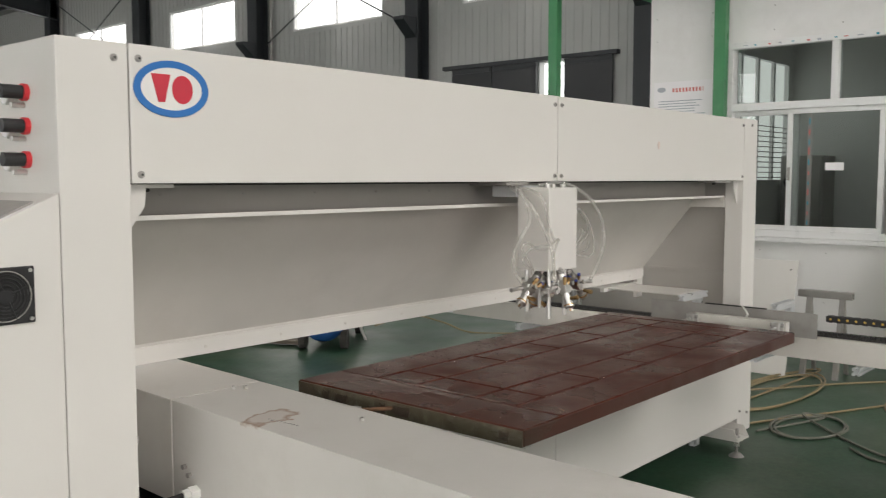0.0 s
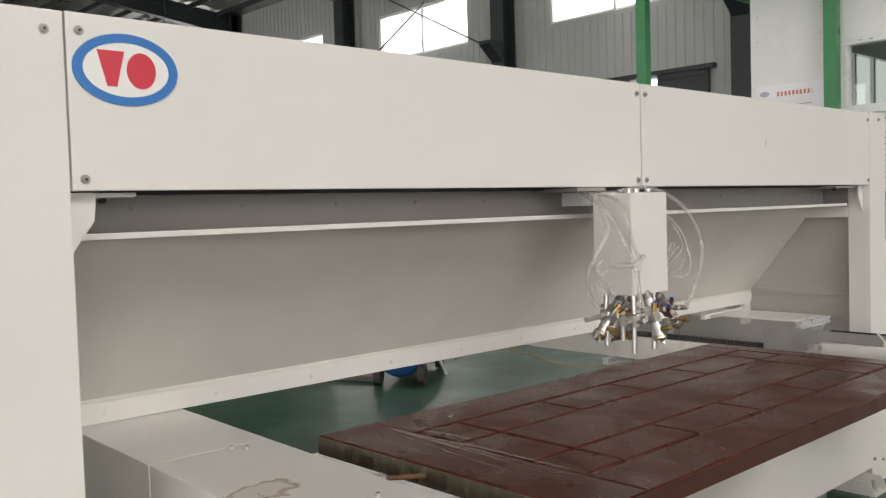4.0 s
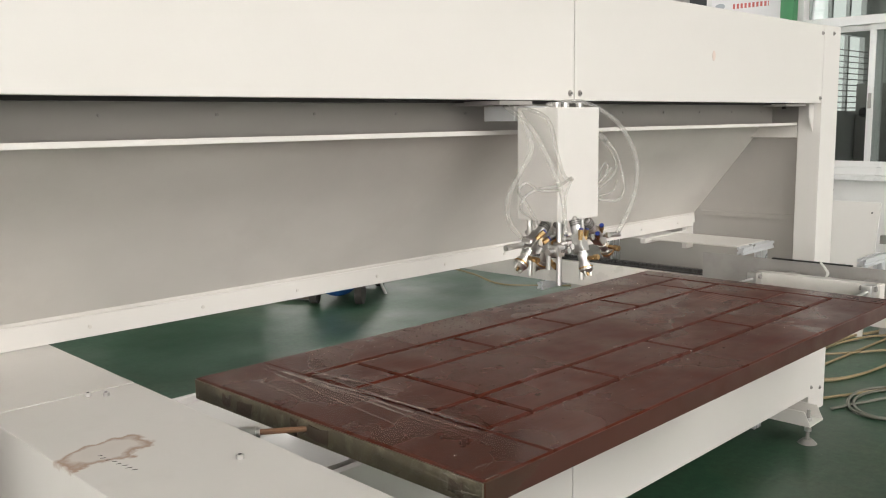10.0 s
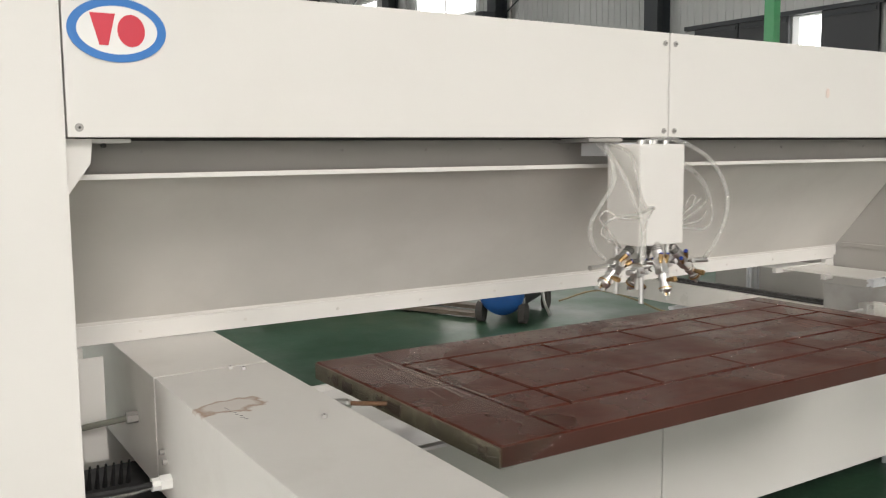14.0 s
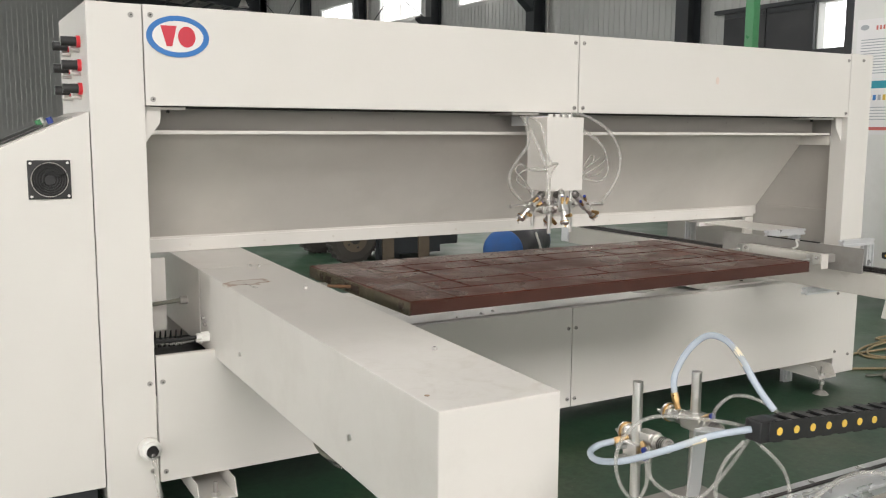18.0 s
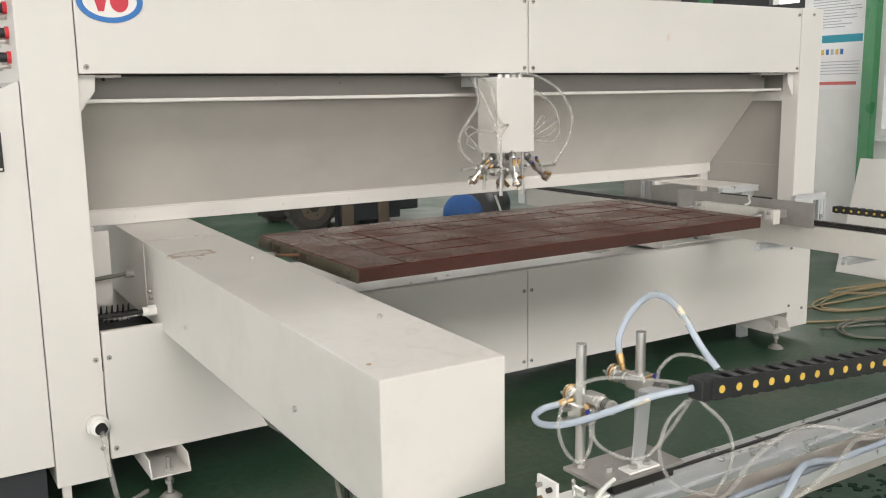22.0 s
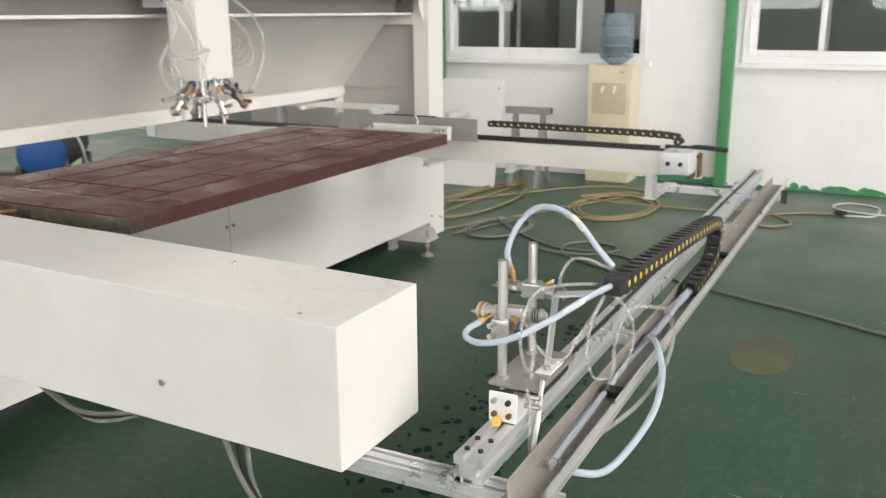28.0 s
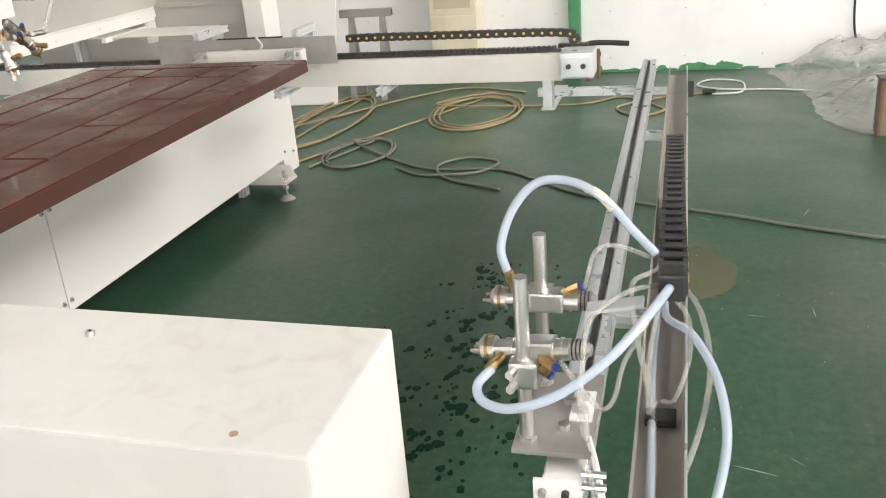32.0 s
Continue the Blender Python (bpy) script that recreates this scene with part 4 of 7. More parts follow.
# right end: side sheets inside with a ledge, their shade put into a darker colour
part("side_sheet", bx(4.0, 4.012, 0.112, 1.5, 0.19, 1.92), SHADESHEET, mach)
part("side_ledge", bx(3.985, 3.999, 0.112, 0.64, 1.034, 1.056, bevel=0.002), SHADESHEET, mach)
part("side_header", bx(3.93, 3.998, 0.112, 0.36, 1.445, 1.50, bevel=0.002), HOODGREY, mach)
for side in ([(-0.0245, 1.604), (0.036, 1.604), (0.030, 1.545), (-0.0245, 1.47)], [(3.934, 1.604), (3.934, 1.47), (3.885, 1.545), (3.879, 1.604)]):
    part("gusset", prism(bm_new(), side, "y", 0.034, 0.04), CREAM, mach)
part("end_stop", bx(0.037, 0.13, 0.05, 0.16, 1.594, 1.604, bevel=0.002), CREAM, mach)
part("end_stop", bx(3.66, 3.876, 0.05, 0.16, 1.594, 1.604, bevel=0.002), CREAM, mach)
for x in (0.075, 3.75):
    part("limit_roller", rd((x, 0.092, 1.588), (x, 0.108, 1.588), 0.006, 12), DARKSTEEL, mach)
# guide rail of the spray head, in the dark under the beam
part("guide_rail", bx(0.02, 3.9, 0.12, 0.15, 1.60, 1.64), DARKSTEEL, mach)
# inner left frame and black brush box behind the arm
part("inner_post", bx(-0.02, 0.09, 0.59, 0.62, 0.67, 0.981, bevel=0.003), CREAM, mach)
part("inner_post", bx(-0.02, 0.12, 0.45, 0.455, 0.67, 0.98), CREAM, mach)
part("brush_box", bx(-0.018, 0.60, 0.03, 0.60, 0.50, 0.60), RUBBER, mach, "black rubber lined box")
for k in range(26):
    x = -0.01 + 0.022 * k
    part("brush_tuft", rd((x, 0.42, 0.60), (x + 0.004, 0.41, 0.672), 0.008, 5, 0.003), RUBBER, mach) if k < 9 else None
# lower tray
for x0, x1 in [(-0.0245, 1.9435), (1.9485, 3.9505)]:
    p = part("lower_panel", bx(x0, x1, -0.014, 0.012, 0.175, 0.671, bevel=0.003), CREAM, mach)
    for sx in (x0 + 0.02, x1 - 0.02):
        for sz in (0.57, 0.215):
            screw(p, (sx, -0.014, sz), (0, -1, 0))
tray = part("tray", sweep_x(bm_new(), [(0.016, 0.655), (0.035, 0.668), (0.05, 0.650), (0.20, 0.640), (0.45, 0.622), (0.70, 0.640), (0.83, 0.650), (0.845, 0.668), (0.87, 0.668), (0.87, 0.60)], 0.62, 3.93, 0.004), PAN, mach, "shallow wet sheet tray")
part("tray_back", bx(0.0, 3.95, 0.874, 0.886, 0.175, 0.66), CREAM, mach)
part("tray_bottom", bx(0.0, 3.95, 0.016, 0.872, 0.176, 0.19), CREAM, mach)
part("tray_end", bx(0.60, 0.618, 0.016, 0.872, 0.192, 0.66), CREAM, mach)
cov = part("tray_cover", bx(2.93, 3.57, 0.045, 0.80, 0.672, 0.684, bevel=0.004), CREAM, mach)
part("cover_rim", bx(2.918, 2.93, 0.045, 0.80, 0.660, 0.690, bevel=0.002), CREAM, cov)
rs = random.Random(5)
for k in range(14):
    x, y = rs.uniform(3.18, 3.5), rs.uniform(0.05, 0.75)
    part("paint_clump", rd((x, y, 0.684), (x, y, 0.684 + rs.uniform(0.004, 0.01)), rs.uniform(0.006, 0.014), 6), DARKSTEEL, cov)
for k in range(9):
    x, y = rs.uniform(0.7, 1.9), rs.uniform(0.15, 0.75)
    part("foam_blob", rd((x, y, 0.632), (x, y, 0.652), rs.uniform(0.01, 0.02), 8, 0.006), WHITEPLASTIC, tray)
# foot brackets and levelling feet
for xf in (0.165, 3.735):
    f = part("foot_bracket", bx(xf - 0.075, xf + 0.075, -0.125, 0.7, 0.104, 0.109), CREAM, mach)
    for s in (-1, 1):
        part("bracket_side", prism(bm_new(), [(-0.125, 0.110), (-0.095, 0.172), (0.7, 0.172), (0.7, 0.110)], "x", xf + s * 0.073 - 0.0025, xf + s * 0.073 + 0.0025), CREAM, f)
    part("levelling_foot", rd((xf, -0.085, 0.02), (xf, -0.085, 0.165), 0.009, 10), GREYSTEEL, f)
    part("foot_pad", rd((xf, -0.085, 0.0), (xf, -0.085, 0.022), 0.045, 24, 0.022), GREYSTEEL, f, smooth=False)
    part("lock_nut", rd((xf, -0.085, 0.06), (xf, -0.085, 0.075), 0.018, 6), CHROME, f)
    part("lock_nut", rd((xf, -0.085, 0.110), (xf, -0.085, 0.124), 0.018, 6), CHROME, f)
for x, y in [(-0.12, 0.6), (4.05, 0.6)]:
    part("rear_foot", rd((x, y, 0), (x, y, 0.1), 0.02, 10), GREYSTEEL, mach)
part("column_foot", bx(-0.2, -0.17, 0.02, 0.05, 0, 0.1), CREAM, mach)
# conduit elbow at the foot of the left column
el = part("conduit_socket", rod(rod(bm_new(), (-0.068, 0.0, 0.318), (-0.064, -0.028, 0.318), 0.038, 24), (-0.064, -0.028, 0.318), (-0.060, -0.058, 0.317), 0.033, 24), WHITEPLASTIC, mach, "grey-white plastic conduit socket", True)
part("socket_nut", rd((-0.0655, -0.018, 0.318), (-0.063, -0.038, 0.318), 0.0425, 10), WHITEPLASTIC, el)
part("mouth", rd((-0.0602, -0.0575, 0.317), (-0.0598, -0.0595, 0.317), 0.024, 20), RUBBER, el)
part("drop_tube", tb([(-0.06, -0.055, 0.305), (-0.058, -0.085, 0.27), (-0.05, -0.095, 0.18), (-0.03, -0.09, 0.05), (-0.01, -0.07, 0.010), (0.1, 0.0, 0.010)], 0.0095, 8), TUBE, el, "flat clear tube", True)
# air regulators on the column's flank
for yy in (0.16, 0.40):
    for zz in (1.838, 1.753, 1.668):
        r = part("regulator", rd((-0.219, yy, zz), (-0.232, yy, zz), 0.022, 18), RED, mach, "red-ringed black pressure knob")
        part("knob", rd((-0.232, yy, zz), (-0.285, yy, zz), 0.0175, 18), BLACK, r)
        part("gauge", rd((-0.219, yy + 0.07, zz - 0.004), (-0.245, yy + 0.07, zz - 0.004), 0.026, 20), CHROME, r)
        part("gauge_face", rd((-0.245, yy + 0.07, zz - 0.004), (-0.2465, yy + 0.07, zz - 0.004), 0.022, 20), PAPER, r)
        part("fitting", rd((-0.22, yy + 0.012, zz - 0.032), (-0.255, yy + 0.012, zz - 0.032), 0.007, 8), CHROME, r)

# ---- control cabinet with its fan and sloping desk ----
cab = thing("control_cabinet", "cream control cabinet with a black cooling fan", "cabinet")
part("body", prism(bm_new(), [(-0.2225, 0.19), (-0.2225, 1.584), (-0.78, 1.336), (-0.78, 0.19)], "y", -0.004, 0.62, bevel=0.004), CREAM, cab)
desk_z = lambda x: 1.584 + 0.445 * (x + 0.2225)
part("desk_plate", prism(bm_new(), [(-0.275, desk_z(-0.275)), (-0.275, desk_z(-0.275) + 0.005), (-0.75, desk_z(-0.75) + 0.005), (-0.75, desk_z(-0.75))], "y", 0.02, 0.60), GREYSTEEL, cab, "brushed steel sloping control desk")
part("screen", prism(bm_new(), [(-0.36, desk_z(-0.36) + 0.006), (-0.36, desk_z(-0.36) + 0.014), (-0.53, desk_z(-0.53) + 0.014), (-0.53, desk_z(-0.53) + 0.006)], "y", 0.12, 0.36, bevel=0.003), DARKSTEEL, cab, "dark touch screen")
for x, y, mm in [(-0.56, 0.10, RED), (-0.33, 0.16, BLUE), (-0.35, 0.34, GREENPAINT), (-0.33, 0.46, WHITEPLASTIC)]:
    part("push_button", rd((x, y, desk_z(x) + 0.004), (x - 0.009, y, desk_z(x) + 0.026), 0.016 if mm is RED else 0.011, 16), mm, cab)
fan = part("fan_frame", bx(-0.433, -0.293, -0.012, -0.004, 1.277, 1.413, bevel=0.004), BLACK, cab, "square black fan guard")
fc = (-0.363, 1.345)
part("fan_well", rd((fc[0], -0.0125, fc[1]), (fc[0], -0.0135, fc[1]), 0.061, 36), RUBBER, fan)
for k in range(6):
    r = 0.017 + 0.0085 * k
    bm = bm_new()
    tube(bm, [(fc[0] + r * math.cos(a), -0.016, fc[1] + r * math.sin(a)) for a in [q * math.tau / 36 for q in range(37)]], 0.0016, 5, 1, raw=True)
    part("guard_ring", bm, BLACK if k < 5 else GREYSTEEL, fan)
for k in range(4):
    a = math.tau * k / 4 + 0.4
    part("guard_spoke", rd((fc[0] + 0.012 * math.cos(a), -0.0165, fc[1] + 0.012 * math.sin(a)), (fc[0] + 0.061 * math.cos(a), -0.0165, fc[1] + 0.061 * math.sin(a)), 0.002, 5), BLACK, fan)
part("fan_hub", rd((fc[0], -0.012, fc[1]), (fc[0], -0.018, fc[1]), 0.016, 20), BLACK, fan)
for sx in (-0.06, 0.06):
    for sz in (-0.058, 0.058):
        part("screw", rd((fc[0] + sx, -0.011, fc[1] + sz), (fc[0] + sx, -0.0145, fc[1] + sz), 0.005, 8), CHROME, fan)
part("plinth", bx(-0.75, -0.25, 0.03, 0.58, 0.0, 0.189), DARKFRAME, cab)

# ---- left conveyor arm ----
SL = 0.0186


def sheared(bm):
    for v in bm.verts:
        v.co.z += SL * (v.co.y + 1.78)
    return bm


arm = thing("conveyor_housing", "cream sheet-metal conveyor housing with soiled top", "conveyor")


def arm_material():
    m = mat("arm_top_coat", (0.66, 0.636, 0.60), 0.40, var=0.06, scale=3.1, stains=(0.45, 0.41, 0.36), stain_amount=0.3, stain_scale=4.0, bump=0.05, bscale=420, rvar=0.03)
    nt = m.node_tree
    p = nt.nodes["Principled BSDF"]
    src = p.inputs["Base Color"].links[0].from_socket
    co = nt.nodes.new("ShaderNodeTexCoord")
    # one dried rust ring: an oval with a ragged rim
    mp = nt.nodes.new("ShaderNodeMapping")
    mp.inputs["Location"].default_value = (-0.338 / 0.10, 0.11 / 0.062, -0.953 / 0.05)
    mp.inputs["Scale"].default_value = (1 / 0.10, 1 / 0.062, 1 / 0.05)
    wob = nt.nodes.new("ShaderNodeTexNoise")
    wob.inputs["Scale"].default_value, wob.inputs["Detail"].default_value = 16, 6
    nt.links.new(co.outputs["Object"], wob.inputs["Vector"])
    mixv = nt.nodes.new("ShaderNodeVectorMath")
    mixv.operation = "MULTIPLY_ADD"
    mixv.inputs[1].default_value = (0.10, 0.10, 0)
    nt.links.new(wob.outputs["Color"], mixv.inputs[0])
    nt.links.new(co.outputs["Object"], mixv.inputs[2])
    nt.links.new(mixv.outputs[0], mp.inputs["Vector"])
    ln = nt.nodes.new("ShaderNodeVectorMath")
    ln.operation = "LENGTH"
    nt.links.new(mp.outputs[0], ln.inputs[0])
    rim = nt.nodes.new("ShaderNodeValToRGB")
    rim.color_ramp.elements[0].position, rim.color_ramp.elements[0].color = 0.0, (0.2, 0.2, 0.2, 1)
    rim.color_ramp.elements[1].position, rim.color_ramp.elements[1].color = 1.0, (0, 0, 0, 1)
    for pos, c in ((0.62, 0.16), (0.84, 0.8), (0.95, 0.0)):
        e = rim.color_ramp.elements.new(pos)
        e.color = (c, c, c, 1)
    nt.links.new(ln.outputs["Value"], rim.inputs[0])
    mx = nt.nodes.new("ShaderNodeMixRGB")
    mx.inputs[2].default_value = (0.27, 0.13, 0.055, 1)
    nt.links.new(rim.outputs[0], mx.inputs[0])
    nt.links.new(src, mx.inputs[1])
    # dried dust smeared over the top near its free end
    sm = nt.nodes.new("ShaderNodeTexNoise")
    sm.inputs["Scale"].default_value, sm.inputs["Detail"].default_value, sm.inputs["Distortion"].default_value = 13, 9, 1.6
    nt.links.new(co.outputs["Object"], sm.inputs["Vector"])
    xyz = nt.nodes.new("ShaderNodeSeparateXYZ")
    nt.links.new(co.outputs["Object"], xyz.inputs[0])
    last = None
    for sock, lo, hi, to in ((sm.outputs["Fac"], 0.5, 0.72, 0.4), (xyz.outputs["Y"], -1.05, -1.6, 1.0), (xyz.outputs["Z"], 0.9195, 0.9225, 1.0)):
        r = nt.nodes.new("ShaderNodeMapRange")
        r.inputs["From Min"].default_value, r.inputs["From Max"].default_value, r.inputs["To Max"].default_value = lo, hi, to
        nt.links.new(sock, r.inputs["Value"])
        if last is None:
            last = r.outputs["Result"]
        else:
            mu = nt.nodes.new("ShaderNodeMath")
            mu.operation = "MULTIPLY"
            nt.links.new(last, mu.inputs[0])
            nt.links.new(r.outputs["Result"], mu.inputs[1])
            last = mu.outputs[0]
    md = nt.nodes.new("ShaderNodeMixRGB")
    md.inputs[2].default_value = (0.50, 0.46, 0.40, 1)
    nt.links.new(last, md.inputs[0])
    nt.links.new(mx.outputs[0], md.inputs[1])
    nt.links.new(md.outputs[0], p.inputs["Base Color"])
    return m


ARMTOP = arm_material()
part("front_cover", sheared(bx(0.198, 0.525, -1.785, 0.197, 0.607, 0.923, bevel=0.005)), ARMTOP, arm)
part("rear_cover", sheared(bx(0.197, 0.526, 0.2005, 1.7, 0.607, 0.923, bevel=0.004)), ARMTOP, arm)
for x, y in [(0.435, 0.150), (0.405, 0.175), (0.44, -0.37), (0.442, -1.33)]:
    z = 0.923 + SL * (y + 1.78)
    b = part("bolt", rd((x, y, z - 0.002), (x, y, z + 0.008), 0.007, 14), CHROME, arm, "bright socket-head bolt")
    part("socket", rd((x, y, z + 0.0077), (x, y, z + 0.0085), 0.0036, 6), DARKSTEEL, b)
bm = bm_new()
rs = random.Random(77)
for k in range(8):
    x, y = 0.268 + 0.0025 * k + rs.uniform(-0.003, 0.003), -0.175 - 0.015 * k
    z = 0.923 + SL * (y + 1.78)
    a = rs.uniform(0.003, 0.007)
    prism(bm, [(x - a, y), (x, y - 0.0035), (x + a * 0.5, y - 0.005), (x + 0.001, y - 0.002)], "z", z - 0.0005, z + 0.0006)
part("pen_scrawl", bm, DARKSTEEL, arm, "smudged dark pen strokes")
part("bolt_hole", rd((0.23, -1.675, 0.9245), (0.23, -1.675, 0.9262), 0.006, 9), mat("pale_rust", (0.42, 0.3, 0.2), 0.6, var=0.3, scale=90), arm)
for y, z in [(-0.346, 0.727), (-1.312, 0.719)]:
    part("side_screw", rd((0.198, y, z), (0.19, y, z), 0.008, 10), CHROME, arm)
for y, z in [(0.13, 0.77), (0.105, 0.75)]:
    part("side_screw", rd((0.198, y, z), (0.186, y, z), 0.008, 8), GREYSTEEL, arm)
g = part("cable_gland", rd((0.198, 0.075, 0.705), (0.168, 0.075, 0.705), 0.022, 6), WHITEPLASTIC, arm)
part("gland_nut", rd((0.168, 0.075, 0.705), (0.148, 0.075, 0.705), 0.018, 8), WHITEPLASTIC, g)
part("gland_cable", tb([(0.15, 0.072, 0.708), (0.06, 0.08, 0.704), (-0.03, 0.10, 0.70), (-0.1, 0.10, 0.69)], 0.008, 8), RUBBER, g)
part("gland_tube", tb([(0.15, 0.08, 0.699), (0.07, 0.09, 0.69), (-0.03, 0.11, 0.698), (-0.1, 0.12, 0.69)], 0.007, 8), TUBE, g)
g = part("cable_gland", rd((0.197, 0.40, 0.80), (0.165, 0.40, 0.80), 0.018, 6), GREYSTEEL, arm)
part("gland_cable", tb([(0.165, 0.40, 0.80), (0.06, 0.41, 0.79), (-0.05, 0.42, 0.78)], 0.009, 8), CABLEGREY, g)
# hoses that leave the arm's underside and droop to the floor
for k, (o, r, mm) in enumerate([(0.0, 0.007, CABLEGREY), (0.022, 0.006, RUBBER), (0.045, 0.006, TUBE)]):
    part("drooping_hose", tb([(0.30 + o, -0.55 - o, 0.63), (0.29 + o, -0.75, 0.58 - o), (0.27 + o, -0.95, 0.54 - o), (0.3 + o, -1.2, 0.585)], r, 8), mm, arm)
for k, (o, r, mm) in enumerate([(0.0, 0.007, CABLEGREY), (0.02, 0.006, RUBBER), (0.04, 0.006, TUBE)]):
    part("drooping_hose", tb([(0.25 + o, -1.42 - o, 0.612), (0.25 + o, -1.48, 0.48 - o), (0.30 + o, -1.56, 0.3), (0.36 + 2 * o, -1.62, 0.12), (0.45, -1.7 - o, 0.012)], r, 8), mm, arm)

# ---- right conveyor rail with roller chain ----
rail = thing("conveyor_rail", "cream conveyor beam with an oily roller chain on top", "conveyor")
part("beam", bx(3.18, 3.30, -1.70, 1.62, 0.735, 0.850, bevel=0.004), CREAM_DIRTY, rail)
part("chain_bed", bx(3.205, 3.245, -1.69, 1.60, 0.851, 0.860), DARKSTEEL, rail)
bm = bm_new()
for k in range(150):
    y = -1.66 + 0.0216 * k
    box(bm, 3.209, 3.241, y - 0.0085, y + 0.0085, 0.860, 0.874)
tagged(part("roller_chain", bm, DARKSTEEL, rail), kind="stuff")
blk = part("bearing_block", bx(3.16, 3.33, -1.83, -1.69, 0.745, 0.852, bevel=0.006), ALU, rail)
part("block_plate", bx(3.150, 3.158, -1.81, -1.71, 0.758, 0.838, bevel=0.003), ALU, blk)
for y in (-1.79, -1.73):
    part("bolt", rd((3.15, y, 0.80), (3.138, y, 0.80), 0.011, 10), DARKSTEEL, blk)
part("rear_block", bx(3.17, 3.31, 1.622, 1.70, 0.74, 0.845, bevel=0.006), ALU, rail)
part("pulley", rd((3.19, 1.69, 0.80), (3.29, 1.69, 0.80), 0.03, 16), GREYSTEEL, rail)
part("support_foot", bx(3.2, 3.28, 0.25, 0.55, 0.685, 0.734), CREAM, rail)
for y in (-0.9, 1.05):
    part("cross_profile", pf((3.12, y, 0.715), (3.5, y, 0.715), 0.035, 0.035), ALU, rail)
# bracket and cable tray at the front end
tc = part("toggle_clamp", prism(bm_new(), [(3.37, 0.69), (3.47, 0.69), (3.49, 0.76), (3.45, 0.84), (3.39, 0.84), (3.36, 0.76)], "y", -1.80, -1.775, bevel=0.003), RUST, rail, "rusty toggle clamp with a black handle")
part("clamp_cheek", prism(bm_new(), [(3.38, 0.70), (3.46, 0.70), (3.44, 0.82), (3.40, 0.82)], "y", -1.835, -1.822, bevel=0.002), RUST, tc)
part("pivot", rd((3.42, -1.84, 0.80), (3.42, -1.77, 0.80), 0.009, 10), DARKSTEEL, tc)
part("handle", tb([(3.41, -1.75, 0.835), (3.42, -1.80, 0.848), (3.43, -1.87, 0.846), (3.44, -1.96, 0.838)], 0.012, 10), RUBBER, tc, "black rubber grip", True)
part("clamp_arm", bx(3.36, 3.40, -1.79, -1.66, 0.842, 0.858, bevel=0.003), DARKSTEEL, tc)
# sheet shelf and stub brackets behind the rail
sh = thing("sheet_shelf", "cream sheet shelf on aluminium posts", "shelf")
part("shelf_sheet", prism(bm_new(), [(3.50, 0.19), (3.80, 0.19), (3.80, 1.15), (3.50, 1.15)], "z", 0.945, 0.951), CREAM, sh)
part("edge_profile", pf((3.50, 0.17, 0.930), (3.82, 0.17, 0.930), 0.035, 0.035), ALU, sh)
for y in (0.20, 1.05):
    part("post", pf((3.78, y, 0.0), (3.78, y, 0.943), 0.035, 0.07), ALU, sh)
st = thing("bracket_post", "short aluminium bracket on a post", "bracket")
part("arm", pf((3.387, -0.41, 0.945), (3.64, -0.41, 0.945), 0.035, 0.035), ALU, st)
part("post", pf((3.61, -0.41, 0.733), (3.61, -0.41, 0.927), 0.035, 0.06), ALU, st)
part("cross_profile", pf((3.12, -0.41, 0.715), (3.66, -0.41, 0.715), 0.035, 0.035), ALU, st)

# ---- the door leaf on the conveyor ----
DX0, DX1, DY0, DY1, DZ = 0.668, 2.694, -0.76, 0.17, 0.945
door = thing("door_leaf", "wet red-brown panelled door leaf wrapped in clear film", "door")
L, W = DX1 - DX0, DY1 - DY0
part("core", bx(DX0, DX1, DY0, DY1, DZ - 0.048, DZ - 0.010, bevel=0.002), WOOD, door)
# fields between the grooves, each a raised board of its own
G = 0.0065
GY = [DY0, DY0 + 0.17, DY0 + 0.325, DY0 + 0.575, DY0 + 0.745, DY1]
GU0, GU1 = DX0 + 0.195, DX0 + 1.925


def board(x0, x1, y0, y1, name="raised_panel", drop=0.0):
    bm = bm_new()
    a = [(x0, y0), (x1, y0), (x1, y1), (x0, y1)]
    e = 0.005
    b = [(x0 + e, y0 + e), (x1 - e, y0 + e), (x1 - e, y1 - e), (x0 + e, y1 - e)]
    lo = [bm.verts.new((*p, DZ - 0.0105)) for p in a]
    mid = [bm.verts.new((*p, DZ - 0.003 - drop)) for p in a]
    hi = [bm.verts.new((*p, DZ - drop)) for p in b]
    for r0, r1 in ((lo, mid), (mid, hi)):
        for k in range(4):
            bm.faces.new((r0[k], r0[(k + 1) % 4], r1[(k + 1) % 4], r1[k]))
    bm.faces.new(hi)
    bmesh.ops.recalc_face_normals(bm, faces=bm.faces)
    return part(name, bm, WOOD, door)


# border frame
board(DX0, GU0 - G, DY0, DY1, "end_rail")
board(GU1 + G, DX1, DY0, DY1, "end_rail")
board(GU0 - G + 0.0002, GU1 + G - 0.0002, DY0, GY[1] - G, "side_stile")
board(GU0 - G + 0.0002, GU1 + G - 0.0002, GY[4] + G, DY1, "side_stile")
cols = [
    (GY[1], GY[2], [0.0, 0.148, 0.475, 0.82, 1.17, 1.53, 1.73]),
    (GY[2], GY[3], [0.0, 0.148, 1.56, 1.73]),
    (GY[3], GY[4], [0.0, 0.148, 0.50, 0.85, 1.21, 1.58, 1.73]),
]
for y0, y1, cuts in cols:
    for a, b in zip(cuts, cuts[1:]):
        board(GU0 + a + G * 0.6, GU0 + b - G * 0.6, y0 + G * 0.6, y1 - G * 0.6)
